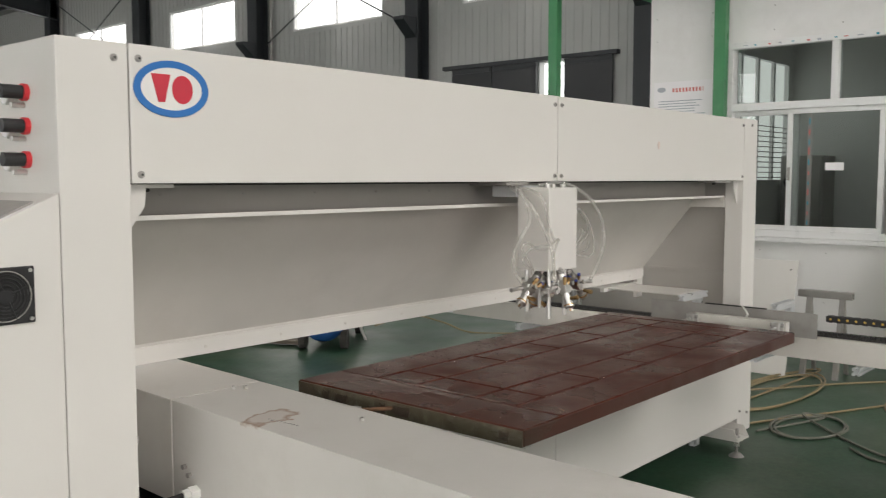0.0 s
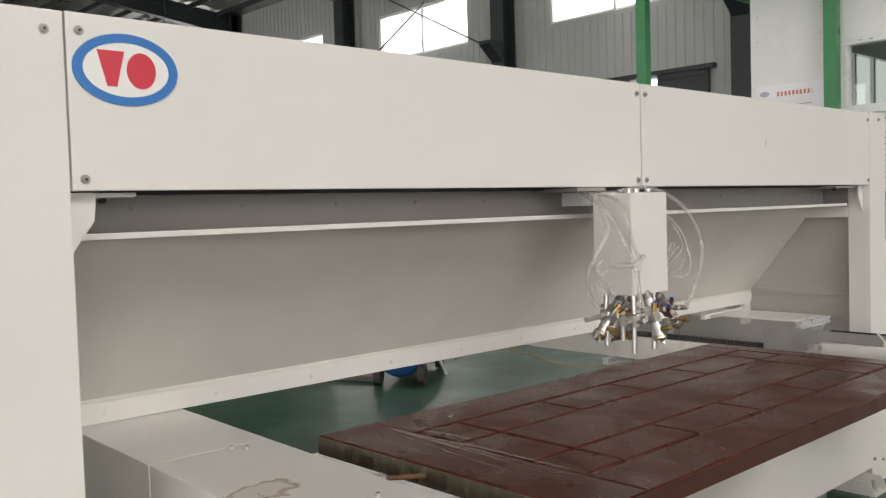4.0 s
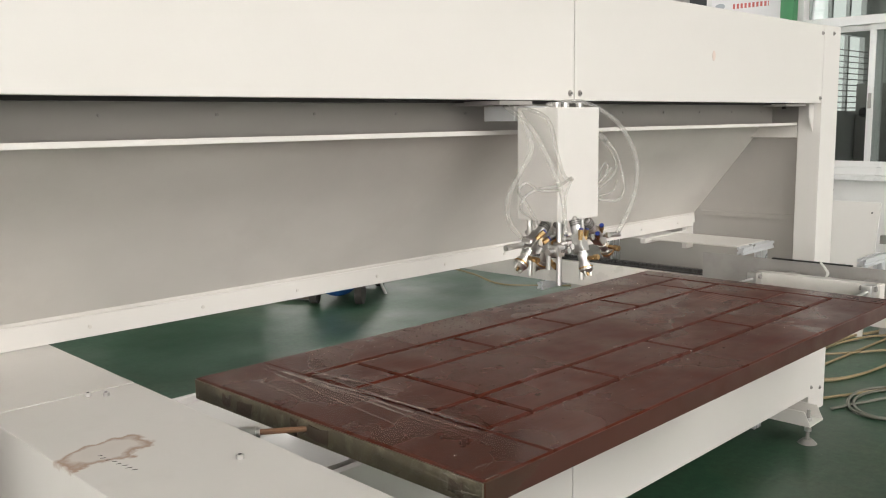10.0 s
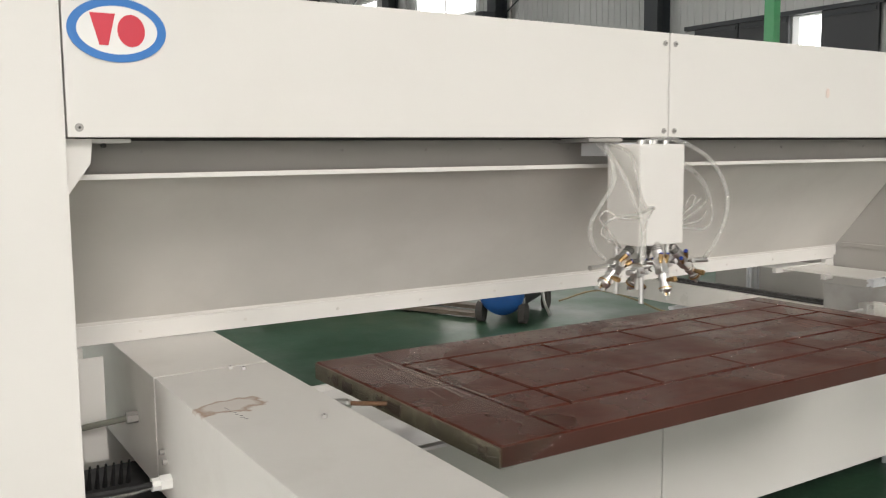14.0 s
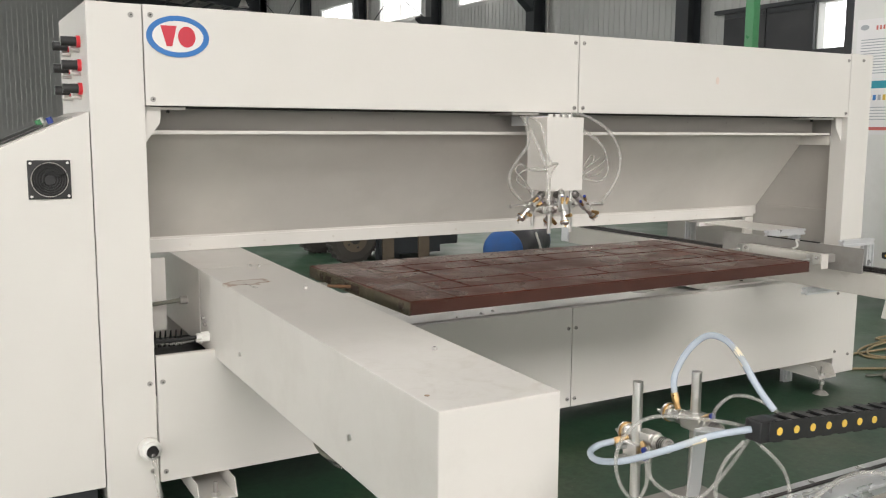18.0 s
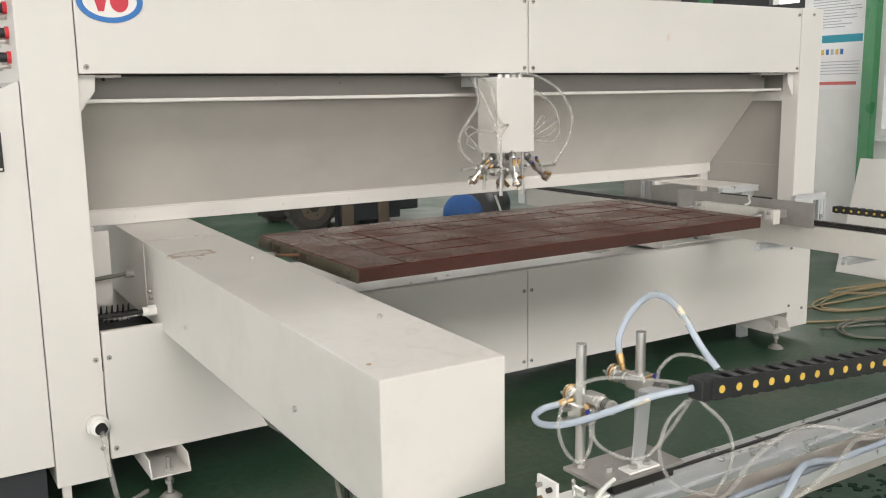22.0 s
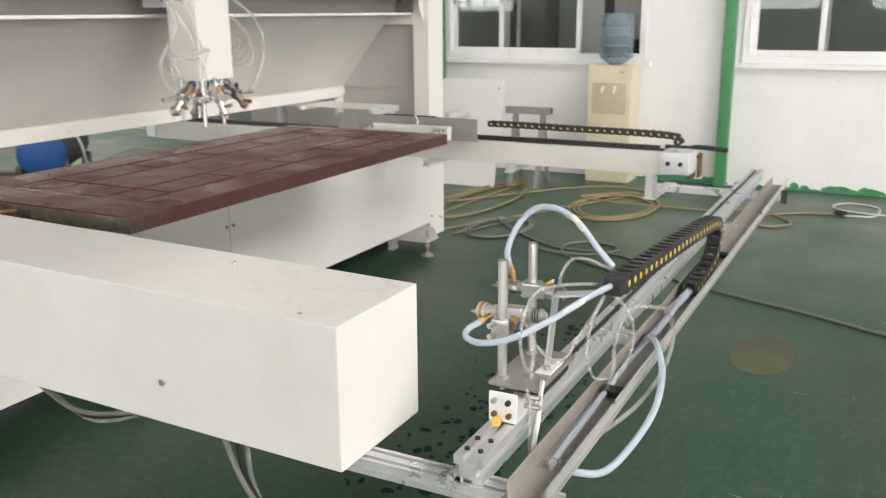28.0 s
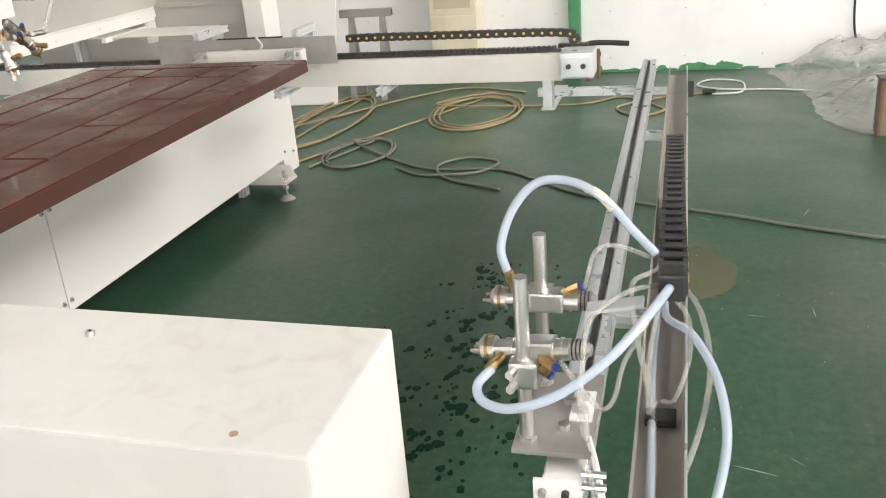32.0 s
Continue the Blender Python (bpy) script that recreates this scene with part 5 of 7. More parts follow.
# the raw short end with patches of core wood
part("end_edge", bx(DX0 - 0.005, DX0 - 0.0005, DY0 + 0.002, DY1 - 0.002, DZ - 0.05, DZ - 0.004, bevel=0.001), EDGEWOOD, door, "raw splintered end of the door leaf")
rs = random.Random(11)
for y, w in ((DY0 + 0.05, 0.03), (DY0 + 0.42, 0.07), (DY0 + 0.52, 0.02), (DY0 + 0.69, 0.055), (DY0 + 0.775, 0.03)):
    top = DZ - rs.uniform(0.010, 0.02)
    low = DZ - rs.uniform(0.036, 0.047)
    part("core_patch", prism(bm_new(), [(y, low), (y + w * 0.6, low + rs.uniform(-0.004, 0.004)), (y + w, low + rs.uniform(0, 0.012)), (y + w * rs.uniform(0.85, 1.1), top), (y + w * 0.3, top - rs.uniform(0, 0.008)), (y - 0.004, top + 0.003)], "x", DX0 - 0.0075, DX0 - 0.0045), COREPATCH, door)
# clear film pulled round the end and the corner, in folds
def film_strip(x0, x1, y0, y1, z, amp, seed, nx=28, ny=26):
    bm = bm_new()
    grid = []
    for i in range(nx + 1):
        row = []
        for j in range(ny + 1):
            u, v = i / nx, j / ny
            reach = 0.75 + 0.35 * noise.noise(Vector((v * 4.0, seed, 1.5))) + 0.12 * noise.noise(Vector((v * 17.0, seed, 7.5)))
            x, y = x0 + (x1 - x0) * u * reach, y0 + (y1 - y0) * v
            c = x * 0.93 + y * 0.37
            f = max(0, 1 - 5 * abs(noise.noise(Vector((c * 9 + seed, y * 1.6 - x, seed))))) * (1 - 0.7 * u) * 0.5
            q = noise.noise(Vector((c * 45, y * 14, seed + 3)))
            row.append(bm.verts.new((x, y, z + 0.0012 + amp * f * f + amp * 0.12 * abs(q))))
        grid.append(row)
    for i in range(nx):
        for j in range(ny):
            bm.faces.new((grid[i][j], grid[i + 1][j], grid[i + 1][j + 1], grid[i][j + 1]))
    return bm


part("film", film_strip(DX0 - 0.004, DX0 + 0.36, DY0 + 0.002, DY1 - 0.002, DZ, 0.007, 2.0, 150, 150), FILM, door, "creased clear plastic film", True)


def long_fold(a, b, ya, yb, size):
    """A standing fold in the film: a low crooked ridge that dies out at both ends."""
    f = bm_new()
    rows = []
    for k in range(61):
        u = k / 60
        y = ya + (yb - ya) * u
        x = DX0 + a + (b - a) * u + 0.006 * noise.noise(Vector((y * 7, a * 50, 0.5)))
        t = min(1, 5 * u, 2.5 * (1 - u)) * (0.75 + 0.6 * noise.noise(Vector((y * 16, b * 40, 2.5))))
        w, h = 0.0008 + 0.0022 * max(t, 0), 0.7 * size * max(t, 0)
        rows.append([f.verts.new((x + d * w, y, DZ + 0.0018 + h * e)) for d, e in ((-1.6, -0.1), (-0.7, 0.45), (0, 1), (0.5, 0.5), (0.9, -0.1))])
    for r0, r1 in zip(rows, rows[1:]):
        for k in range(4):
            f.faces.new((r0[k], r0[k + 1], r1[k + 1], r1[k]))
    bmesh.ops.recalc_face_normals(f, faces=f.faces)
    if sum(q.normal.z for q in f.faces) < 0:
        bmesh.ops.reverse_faces(f, faces=f.faces)
    return f


for a, b, ya, yb, size in [(0.165, 0.165, DY1 - 0.06, DY0 + 0.06, 0.0045), (0.168, 0.205, DY1 - 0.07, DY0 + 0.2, 0.004), (0.17, 0.13, DY1 - 0.06, DY0 + 0.1, 0.004), (0.2, 0.26, DY1 - 0.1, DY0 + 0.45, 0.004), (0.085, 0.06, DY1 - 0.12, DY0 + 0.5, 0.0045), (0.15, 0.09, DY1 - 0.05, DY0 + 0.3, 0.003), (0.2, 0.19, DY1 - 0.3, DY0 + 0.16, 0.003)]:
    part("film_fold", long_fold(a, b, ya, yb, size), FOLDFILM, door, "standing fold of clear film", True)
# creases of film gathered round the near corner and along the end
rs = random.Random(21)
bm = bm_new()
for k in range(26):
    y = DY0 + abs(rs.gauss(0, 0.05)) if k < 14 else rs.uniform(DY0, DY1 - 0.1)
    z = DZ - rs.uniform(0.003, 0.044)
    p = Vector((DX0 - 0.008, y, z))
    d = Vector((0, rs.uniform(0.015, 0.05), rs.uniform(-0.012, 0.012)))
    q = p + d
    q.z = min(DZ - 0.001, max(DZ - 0.048, q.z))
    tube(bm, [p, (p + q) / 2 + Vector((-0.001, 0, 0.002)), q], rs.uniform(0.0003, 0.0006), 5, 4)
for k in range(4):
    p = Vector((DX0 + rs.uniform(0, 0.05), DY0 + rs.uniform(0, 0.05), DZ + 0.0015))
    q = p + Vector((rs.uniform(0.01, 0.06), rs.uniform(-0.01, 0.03), 0))
    tube(bm, [p, (p + q) / 2 + Vector((0, 0.002, 0.001)), q], rs.uniform(0.0003, 0.0006), 5, 4)


def crumpled_end():
    """Film drawn down over the end of the leaf, with fine creases and a torn lower hem."""
    b = bm_new()
    rows = []
    for j in range(221):
        y = DY0 - 0.002 + (W - 0.006) * j / 220
        hem = 0.046 + 0.012 * noise.noise(Vector((y * 11, 3.0, 8.0)))
        row = []
        for i in range(15):
            z = DZ + 0.0006 - hem * i / 14
            c = abs(noise.noise(Vector((y * 34 + z * 60, z * 55, 4.0)))) + 0.5 * abs(noise.noise(Vector((y * 90 - z * 90, z * 120, 9.0))))
            row.append(b.verts.new((DX0 - 0.0085 - 0.0065 * max(0, 0.7 - 2.2 * c), y, z)))
        rows.append(row)
    for r0, r1 in zip(rows, rows[1:]):
        for i in range(14):
            b.faces.new((r0[i], r1[i], r1[i + 1], r0[i + 1]))
    return b


rag = [(DX0 - 0.0095, DZ - 0.051), (DX0 + 0.03, DZ - 0.05), (DX0 + 0.052, DZ - 0.042), (DX0 + 0.075, DZ - 0.046), (DX0 + 0.1, DZ - 0.03), (DX0 + 0.128, DZ - 0.026), (DX0 + 0.14, DZ - 0.012), (DX0 + 0.165, DZ - 0.006), (DX0 + 0.16, DZ + 0.0008), (DX0 - 0.0095, DZ + 0.0008)]
part("film_wrap", prism(bm_new(), rag, "y", DY0 - 0.0042, DY0 - 0.0022), FILM, door, "crinkled clear film round the corner")
part("film_wrap", crumpled_end(), FILM, door, "crinkled clear film over the end", True)
tagged(part("film_crease", bm, WRAP, door, "creased film round the corner", True), kind="stuff")
# strip of darker veneer colour that holds down the light on this side
part("edge_band", bx(DX0 + 0.001, DX1 - 0.001, DY0 - 0.0018, DY0 - 0.0002, DZ - 0.047, DZ - 0.003), mat("dimmed_edge_veneer", (0.055, 0.02, 0.014), 0.4, var=0.25, scale=9, stains=(0.09, 0.03, 0.02), stain_amount=0.6, stain_scale=6), door, "long edge, coloured darker to offset the light on it")
# beads of water that stand on the veneer
bm = bm_new()
rs = random.Random(31)
for k in range(420):
    x = rs.uniform(DX0 + 0.03, DX1 - 0.02)
    y = rs.choice((rs.uniform(DY0 + 0.02, DY1 - 0.02), rs.gauss(DY0 + 0.2 * W, 0.06), rs.gauss(DY1 - 0.12, 0.05)))
    if DY0 + 0.01 < y < DY1 - 0.01:
        r = rs.uniform(0.0012, 0.0035)
        m = Matrix.Translation((x, y, DZ)) @ Matrix.Diagonal((r * rs.uniform(1, 2.2), r, r * 0.6, 1))
        bmesh.ops.create_icosphere(bm, subdivisions=1, radius=1, matrix=m)
for k in range(110):
    r = rs.uniform(0.0007, 0.0019)
    m = Matrix.Translation((DX0 - 0.0098, rs.uniform(DY0 + 0.005, DY1 - 0.01), rs.uniform(DZ - 0.047, DZ - 0.003))) @ Matrix.Diagonal((r * 0.6, r, r * rs.uniform(1, 1.6), 1))
    bmesh.ops.create_icosphere(bm, subdivisions=1, radius=1, matrix=m)
for y in GY[1:5]:
    for k in range(130):
        x, r = rs.uniform(GU0, GU1), rs.uniform(0.0008, 0.0018)
        bmesh.ops.create_icosphere(bm, subdivisions=1, radius=1, matrix=Matrix.Translation((x, y - 0.008 - abs(rs.gauss(0, 0.003)), DZ)) @ Matrix.Diagonal((r * rs.uniform(1, 6), r, r * 0.6, 1)))
for k in range(700):
    x, y, r = DX0 + 0.02 + 1.8 * rs.random(), DY1 - 0.012 - abs(rs.gauss(0, 0.07)), rs.uniform(0.0009, 0.0022)
    bmesh.ops.create_icosphere(bm, subdivisions=1, radius=1, matrix=Matrix.Translation((x, y, DZ)) @ Matrix.Diagonal((r * rs.uniform(1, 1.8), r, r * 0.6, 1)))
tagged(part("water_bead", bm, BEAD, door, "fine beads of water", True), kind="stuff")

# scratches in the wet surface
for k in range(6):
    y = DY0 + 0.44 * W + 0.018 * k
    part("scratch", bx(DX0 + 0.80 * L + 0.006 * k, DX0 + 0.862 * L + 0.004 * k, y, y + 0.0018, DZ + 0.0003, DZ + 0.0008), SCRATCH, door)

# holder pin at the arm side
pin = thing("door_pin", "steel holder with a rusty pin in the door end", "holder")
yp = DY0 + 0.40
part("holder", rod(rd((0.515, DY0 + 0.612, 0.918), (0.583, DY0 + 0.552, 0.921), 0.014, 18), (0.583, DY0 + 0.552, 0.921), (0.589, DY0 + 0.547, 0.9215), 0.011, 18), CHROME, pin)
part("pin", rd((0.587, DY0 + 0.548, 0.9215), (0.664, DY0 + 0.49, 0.922), 0.0062, 10), RUST, pin)
part("plate", bx(0.527, 0.545, yp + 0.05, yp + 0.09, 0.88, 0.915), DARKSTEEL, pin)

# clamp carriage at the rail side
cl = thing("clamp_carriage", "grey steel plate with a white bar and two clamps", "clamp")
part("plate", bx(3.145, 3.152, DY0 + 0.05, DY0 + 0.93, 0.845, 0.967, bevel=0.001), GREYSTEEL, cl)
part("torn_edge", bx(3.142, 3.156, DY0 + 0.3, DY0 + 0.62, 0.9668, 0.972), RUBBER, cl)
part("bar", bx(2.95, 3.0, DY0 + 0.13, DY0 + 0.60, 0.872, 0.942, bevel=0.003), CREAM_DIRTY, cl)
part("bar_arm", bx(3.0, 3.145, DY0 + 0.2, DY0 + 0.24, 0.885, 0.925), GREYSTEEL, cl)
part("bar_arm", bx(3.0, 3.145, DY0 + 0.5, DY0 + 0.54, 0.885, 0.925), GREYSTEEL, cl)
for y in (DY0 + 0.16, DY0 + 0.59):
    c = part("clamp", bx(2.90, 2.952, y - 0.02, y + 0.02, 0.895, 0.945, bevel=0.006), CHROME, cl)
    part("jaw", rd((2.905, y, 0.92), (2.70, y, 0.915), 0.006, 8), CHROME, c)
    part("screw", rd((2.92, y - 0.03, 0.93), (2.92, y + 0.03, 0.93), 0.009, 10), GREYSTEEL, c)
    part("jaw_tip", rd((2.70, y, 0.915), (2.681, y, 0.915), 0.012, 10), CHROME, c)
part("slider", bx(3.185, 3.27, DY0 + 0.2, DY0 + 0.8, 0.8745, 0.89), DARKSTEEL, cl)
part("slider_web", bx(3.152, 3.2, DY0 + 0.2, DY0 + 0.8, 0.876, 0.889), GREYSTEEL, cl)
part("cable_tie", tb([(3.148, DY0 + 0.42, 0.968), (3.10, DY0 + 0.40, 0.975), (3.06, DY0 + 0.36, 0.95), (3.0, DY0 + 0.34, 0.945)], 0.005, 6), WHITEPIPE, cl)
cc = thing("cable_chain", "black plastic cable chain along the conveyor rail", "cable chain")
chain_links(cc, [(3.325, DY0 + 0.06, 0.925), (3.325, DY0 - 0.1, 0.925), (3.325, DY0 - 0.35, 0.922), (3.325, -1.66, 0.915), (3.325, -1.74, 0.89), (3.325, -1.70, 0.872)], 0.035, 0.03, 0.04, (-1, 0, 0), True)

# ---- spray head ----
HX = 1.77
head = thing("spray_head", "white boxed spray head with guns and clear hoses", "spray head")
part("cover_box", bx(HX - 0.102, HX + 0.102, -0.155, -0.005, 1.252, 1.583, bevel=0.005), CREAM, head)
mp_ = part("mount_plate", bx(HX - 0.20, HX - 0.05, -0.02, 0.17, 1.592, 1.604, bevel=0.002), GREYSTEEL, head)
part("mount_block", bx(HX - 0.11, HX + 0.06, 0.0, 0.12, 1.545, 1.59, bevel=0.003), ALU, mp_)
for dx, dy in [(-0.06, -0.12), (-0.02, -0.12), (0.05, -0.12), (0.07, -0.05)]:
    part("bolt", rd((HX + dx, dy, 1.583), (HX + dx, dy, 1.597), 0.011, 10), CHROME, head)
for dx, dy, zb in [(-0.10, -0.05, 1.085), (-0.068, -0.135, 1.06), (0.017, -0.03, 1.085), (0.06, -0.125, 1.06)]:
    part("rod", rd((HX + dx, dy, 1.253), (HX + dx, dy, zb), 0.0085, 14), CHROME, head)
for a, b, q in [((-0.02, -0.105, 1.19), (0.235, -0.145, 1.185), 0), ((-0.24, -0.075, 1.185), (0.03, -0.055, 1.19), 0), ((-0.068, -0.16, 1.175), (-0.16, -0.165, 1.172), 0), ((0.017, -0.04, 1.20), (0.022, 0.06, 1.195), 0)]:
    part("cross_bar", rd((HX + a[0], a[1], a[2]), (HX + b[0], b[1], b[2]), 0.0085, 14), CHROME, head)
for dx, dy, z in [(-0.10, -0.05, 1.187), (-0.068, -0.14, 1.175), (0.017, -0.03, 1.195), (0.06, -0.122, 1.189), (0.135, -0.13, 1.188), (-0.14, -0.08, 1.187), (-0.118, -0.165, 1.172)]:
    c = part("rod_clamp", bx(HX + dx - 0.016, HX + dx + 0.016, dy - 0.017, dy + 0.017, z - 0.017, z + 0.017, bevel=0.006), CHROME, head)
    part("wing_screw", rd((HX + dx, dy - 0.017, z), (HX + dx, dy - 0.037, z + 0.004), 0.0045, 8), GREYSTEEL, c)
    part("screw_cap", rd((HX + dx, dy - 0.036, z + 0.004), (HX + dx, dy - 0.044, z + 0.006), 0.009, 10), CHROME, c)


def spray_gun(parent, m, s=1.0, inlet=((0, -0.016, -0.028), (0, -0.05, -0.034)), fits=((-0.011, -0.006, 0.05, -0.15, -0.1, 1), (0.011, -0.006, 0.05, 0.15, -0.1, 1))):
    """A small automatic gun; its nozzle points along -z of m."""
    def T(bm):
        bmesh.ops.transform(bm, matrix=m @ Matrix.Scale(s, 4), verts=bm.verts)
        return bm
    bm = rod(bm_new(), (0, 0, 0.0), (0, 0, -0.045), 0.0135, 18)
    rod(bm, (0, 0, -0.012), (0, 0, -0.024), 0.0165, 18)
    g = part("spray_gun", T(bm), CHROME, parent, "polished automatic spray gun")
    cap = part("air_cap", T(rod(rod(rod(bm_new(), (0, 0, -0.04), (0, 0, -0.052), 0.0185, 20), (0, 0, -0.052), (0, 0, -0.059), 0.0205, 20), (0, 0, -0.059), (0, 0, -0.066), 0.0195, 20, 0.012)), CHROME, g)
    part("retaining_ring", T(rd((0, 0, -0.049), (0, 0, -0.0535), 0.0213, 20)), BRASS, cap)
    part("nozzle", T(rd((0, 0, -0.066), (0, 0, -0.076), 0.004, 10, 0.003)), BRASS, cap)
    for sgn in (-1, 1):
        part("horn", T(rd((sgn * 0.0145, 0, -0.062), (sgn * 0.0105, 0, -0.078), 0.0045, 8, 0.003)), CHROME, cap)
    part("body_block", T(box(bm_new(), -0.0165, 0.0165, -0.0165, 0.0165, -0.003, 0.052, bevel=0.004)), CHROME, g)
    part("piston_housing", T(rod(rod(bm_new(), (0, 0, 0.0515), (0, 0, 0.074), 0.0165, 20), (0, 0, 0.06), (0, 0, 0.064), 0.0178, 20)), CHROME, g)
    kn = part("adjuster", T(rod(rod(bm_new(), (0, 0, 0.074), (0, 0, 0.096), 0.0155, 14), (0, 0, 0.096), (0, 0, 0.104), 0.012, 14, 0.009)), GREYSTEEL, g)
    for k in range(3):
        part("knurl", T(rd((0, 0, 0.078 + 0.006 * k), (0, 0, 0.08 + 0.006 * k), 0.0163, 14)), DARKSTEEL, kn)
    for px, py, pz, dx, dy, dz in fits:
        p, d = Vector((px, py, pz)), Vector((dx, dy, dz)).normalized()
        f = part("brass_fitting", T(rod(rod(bm_new(), p, p + d * 0.012, 0.0062, 10), p + d * 0.012, p + d * 0.03, 0.0078, 6)), BRASS, g)
        part("push_ring", T(rd(p + d * 0.03, p + d * 0.0345, 0.0066, 14)), BLUE, f)
    a, b = Vector(inlet[0]), Vector(inlet[1])
    il = part("inlet", T(rd(a, a.lerp(b, 0.62), 0.0065, 8)), BRASS, g)
    part("inlet_nut", T(rd(a.lerp(b, 0.5), b, 0.0085, 6)), BRASS, il)
    return g


UP = ((-0.012, -0.012, 0.03, -0.1, -0.5, 1), (0.012, -0.012, 0.03, 0.1, -0.5, 1))
spray_gun(head, pose(HX + 0.145, -0.135, 1.172, 0, -48, 0), 1.05, fits=UP)
spray_gun(head, pose(HX - 0.15, -0.09, 1.172, 0, 48, 0), 1.05, fits=UP)
spray_gun(head, pose(HX - 0.03, -0.19, 1.165, -22, 6, 0), 1.0, fits=UP)
spray_gun(head, pose(HX + 0.03, -0.02, 1.15, 30, -4, 0), 1.1, fits=UP)
hx = HX
hoses = [
    ("hose", TUBE, 0.0075, [(hx + 0.03, -0.01, 1.592), (hx + 0.15, -0.06, 1.60), (hx + 0.27, -0.11, 1.535), (hx + 0.33, -0.14, 1.43), (hx + 0.32, -0.15, 1.33), (hx + 0.27, -0.15, 1.245), (hx + 0.215, -0.15, 1.19)]),
    ("hose", TUBE, 0.010, [(hx + 0.08, -0.01, 1.58), (hx + 0.14, -0.04, 1.55), (hx + 0.185, -0.07, 1.515), (hx + 0.235, -0.09, 1.482)]),
    ("hose", TUBE, 0.0042, [(hx + 0.235, -0.09, 1.482), (hx + 0.26, -0.11, 1.445), (hx + 0.268, -0.13, 1.38), (hx + 0.25, -0.15, 1.325), (hx + 0.20, -0.155, 1.293), (hx + 0.115, -0.14, 1.30), (hx + 0.10, -0.12, 1.25)]),
    ("hose", TUBE, 0.0042, [(hx + 0.235, -0.08, 1.482), (hx + 0.28, -0.09, 1.43), (hx + 0.28, -0.10, 1.395), (hx + 0.24, -0.11, 1.365), (hx + 0.14, -0.11, 1.315), (hx + 0.11, -0.09, 1.25)]),
    ("hose", TUBE, 0.0036, [(hx + 0.225, -0.12, 1.395), (hx + 0.165, -0.13, 1.365), (hx + 0.12, -0.12, 1.33), (hx + 0.108, -0.1, 1.26)]),
    ("hose", TUBE, 0.0036, [(hx + 0.108, -0.13, 1.26), (hx + 0.112, -0.13, 1.32), (hx + 0.135, -0.13, 1.37), (hx + 0.165, -0.13, 1.408), (hx + 0.188, -0.13, 1.403), (hx + 0.17, -0.13, 1.372), (hx + 0.125, -0.13, 1.34), (hx + 0.1, -0.1, 1.25)]),
    ("hose", TUBE, 0.0036, [(hx + 0.255, -0.12, 1.35), (hx + 0.20, -0.14, 1.322), (hx + 0.125, -0.14, 1.312), (hx + 0.105, -0.13, 1.29)]),
    ("hose", TUBE, 0.0075, [(hx - 0.12, 0.0, 1.59), (hx - 0.16, -0.07, 1.56), (hx - 0.18, -0.12, 1.47), (hx - 0.23, -0.12, 1.40), (hx - 0.27, -0.11, 1.33), (hx - 0.25, -0.1, 1.26), (hx - 0.2, -0.1, 1.215)]),
    ("hose", TUBE, 0.006, [(hx - 0.10, 0.0, 1.59), (hx - 0.12, -0.13, 1.55), (hx - 0.115, -0.165, 1.44), (hx - 0.09, -0.17, 1.385), (hx - 0.05, -0.168, 1.375)]),
    ("hose", TUBE, 0.0075, [(hx - 0.13, 0.02, 1.59), (hx - 0.15, -0.10, 1.52), (hx - 0.12, -0.175, 1.36), (hx - 0.115, -0.19, 1.26), (hx - 0.12, -0.19, 1.20)]),
    ("hose", TUBE, 0.0042, [(hx - 0.05, -0.165, 1.38), (hx - 0.12, -0.17, 1.36), (hx - 0.20, -0.16, 1.355), (hx - 0.245, -0.15, 1.335), (hx - 0.25, -0.14, 1.30), (hx - 0.19, -0.13, 1.27), (hx - 0.15, -0.11, 1.24)]),
    ("hose", TUBE, 0.0042, [(hx - 0.10, -0.16, 1.345), (hx - 0.19, -0.16, 1.35), (hx - 0.24, -0.15, 1.375), (hx - 0.26, -0.14, 1.35), (hx - 0.22, -0.14, 1.31), (hx - 0.16, -0.13, 1.25)]),
    ("hose", TUBE, 0.0036, [(hx - 0.05, -0.166, 1.375), (hx - 0.09, -0.175, 1.33), (hx - 0.10, -0.18, 1.27), (hx - 0.11, -0.195, 1.22)]),
]
for nm, mm, r, pts in hoses:
    part(nm, tb(pts, r, 8, 8), mm, head, "", True)

# ---- side gun rail along the front ----
gr = thing("gun_rail", "slotted aluminium rail with a steel cable trough", "rail")
part("rail_profile", pf((0.28, -2.03, 0.632), (4.0, -2.03, 0.632), 0.062, 0.06), ALU, gr)
part("rail_profile", pf((0.28, -1.999, 0.600), (4.0, -1.999, 0.600), 0.03, 0.03), ALU, gr)
part("rail_belt", bx(0.62, 3.96, -2.034, -2.024, 0.6605, 0.6635), DARKSTEEL, gr)
part("cross_profile", pf((0.30, -1.55, 0.588), (0.30, -2.22, 0.588), 0.06, 0.035), ALU, gr)
part("cross_profile", pf((3.65, -1.52, 0.585), (3.65, -2.20, 0.585), 0.05, 0.035), ALU, gr)
part("arm_hanger", bx(0.27, 0.33, -1.75, -1.60, 0.606, 0.612), ALU, gr)
part("rail_hanger", bx(3.20, 3.68, -1.66, -1.60, 0.604, 0.611), ALU, gr)
part("hanger_plate", bx(3.20, 3.28, -1.65, -1.61, 0.6115, 0.734), ALU, gr)
for x in (1.22, 2.75):
    part("spacer", pf((x, -2.05, 0.61), (x, -2.13, 0.61), 0.05, 0.03), ALU, gr)
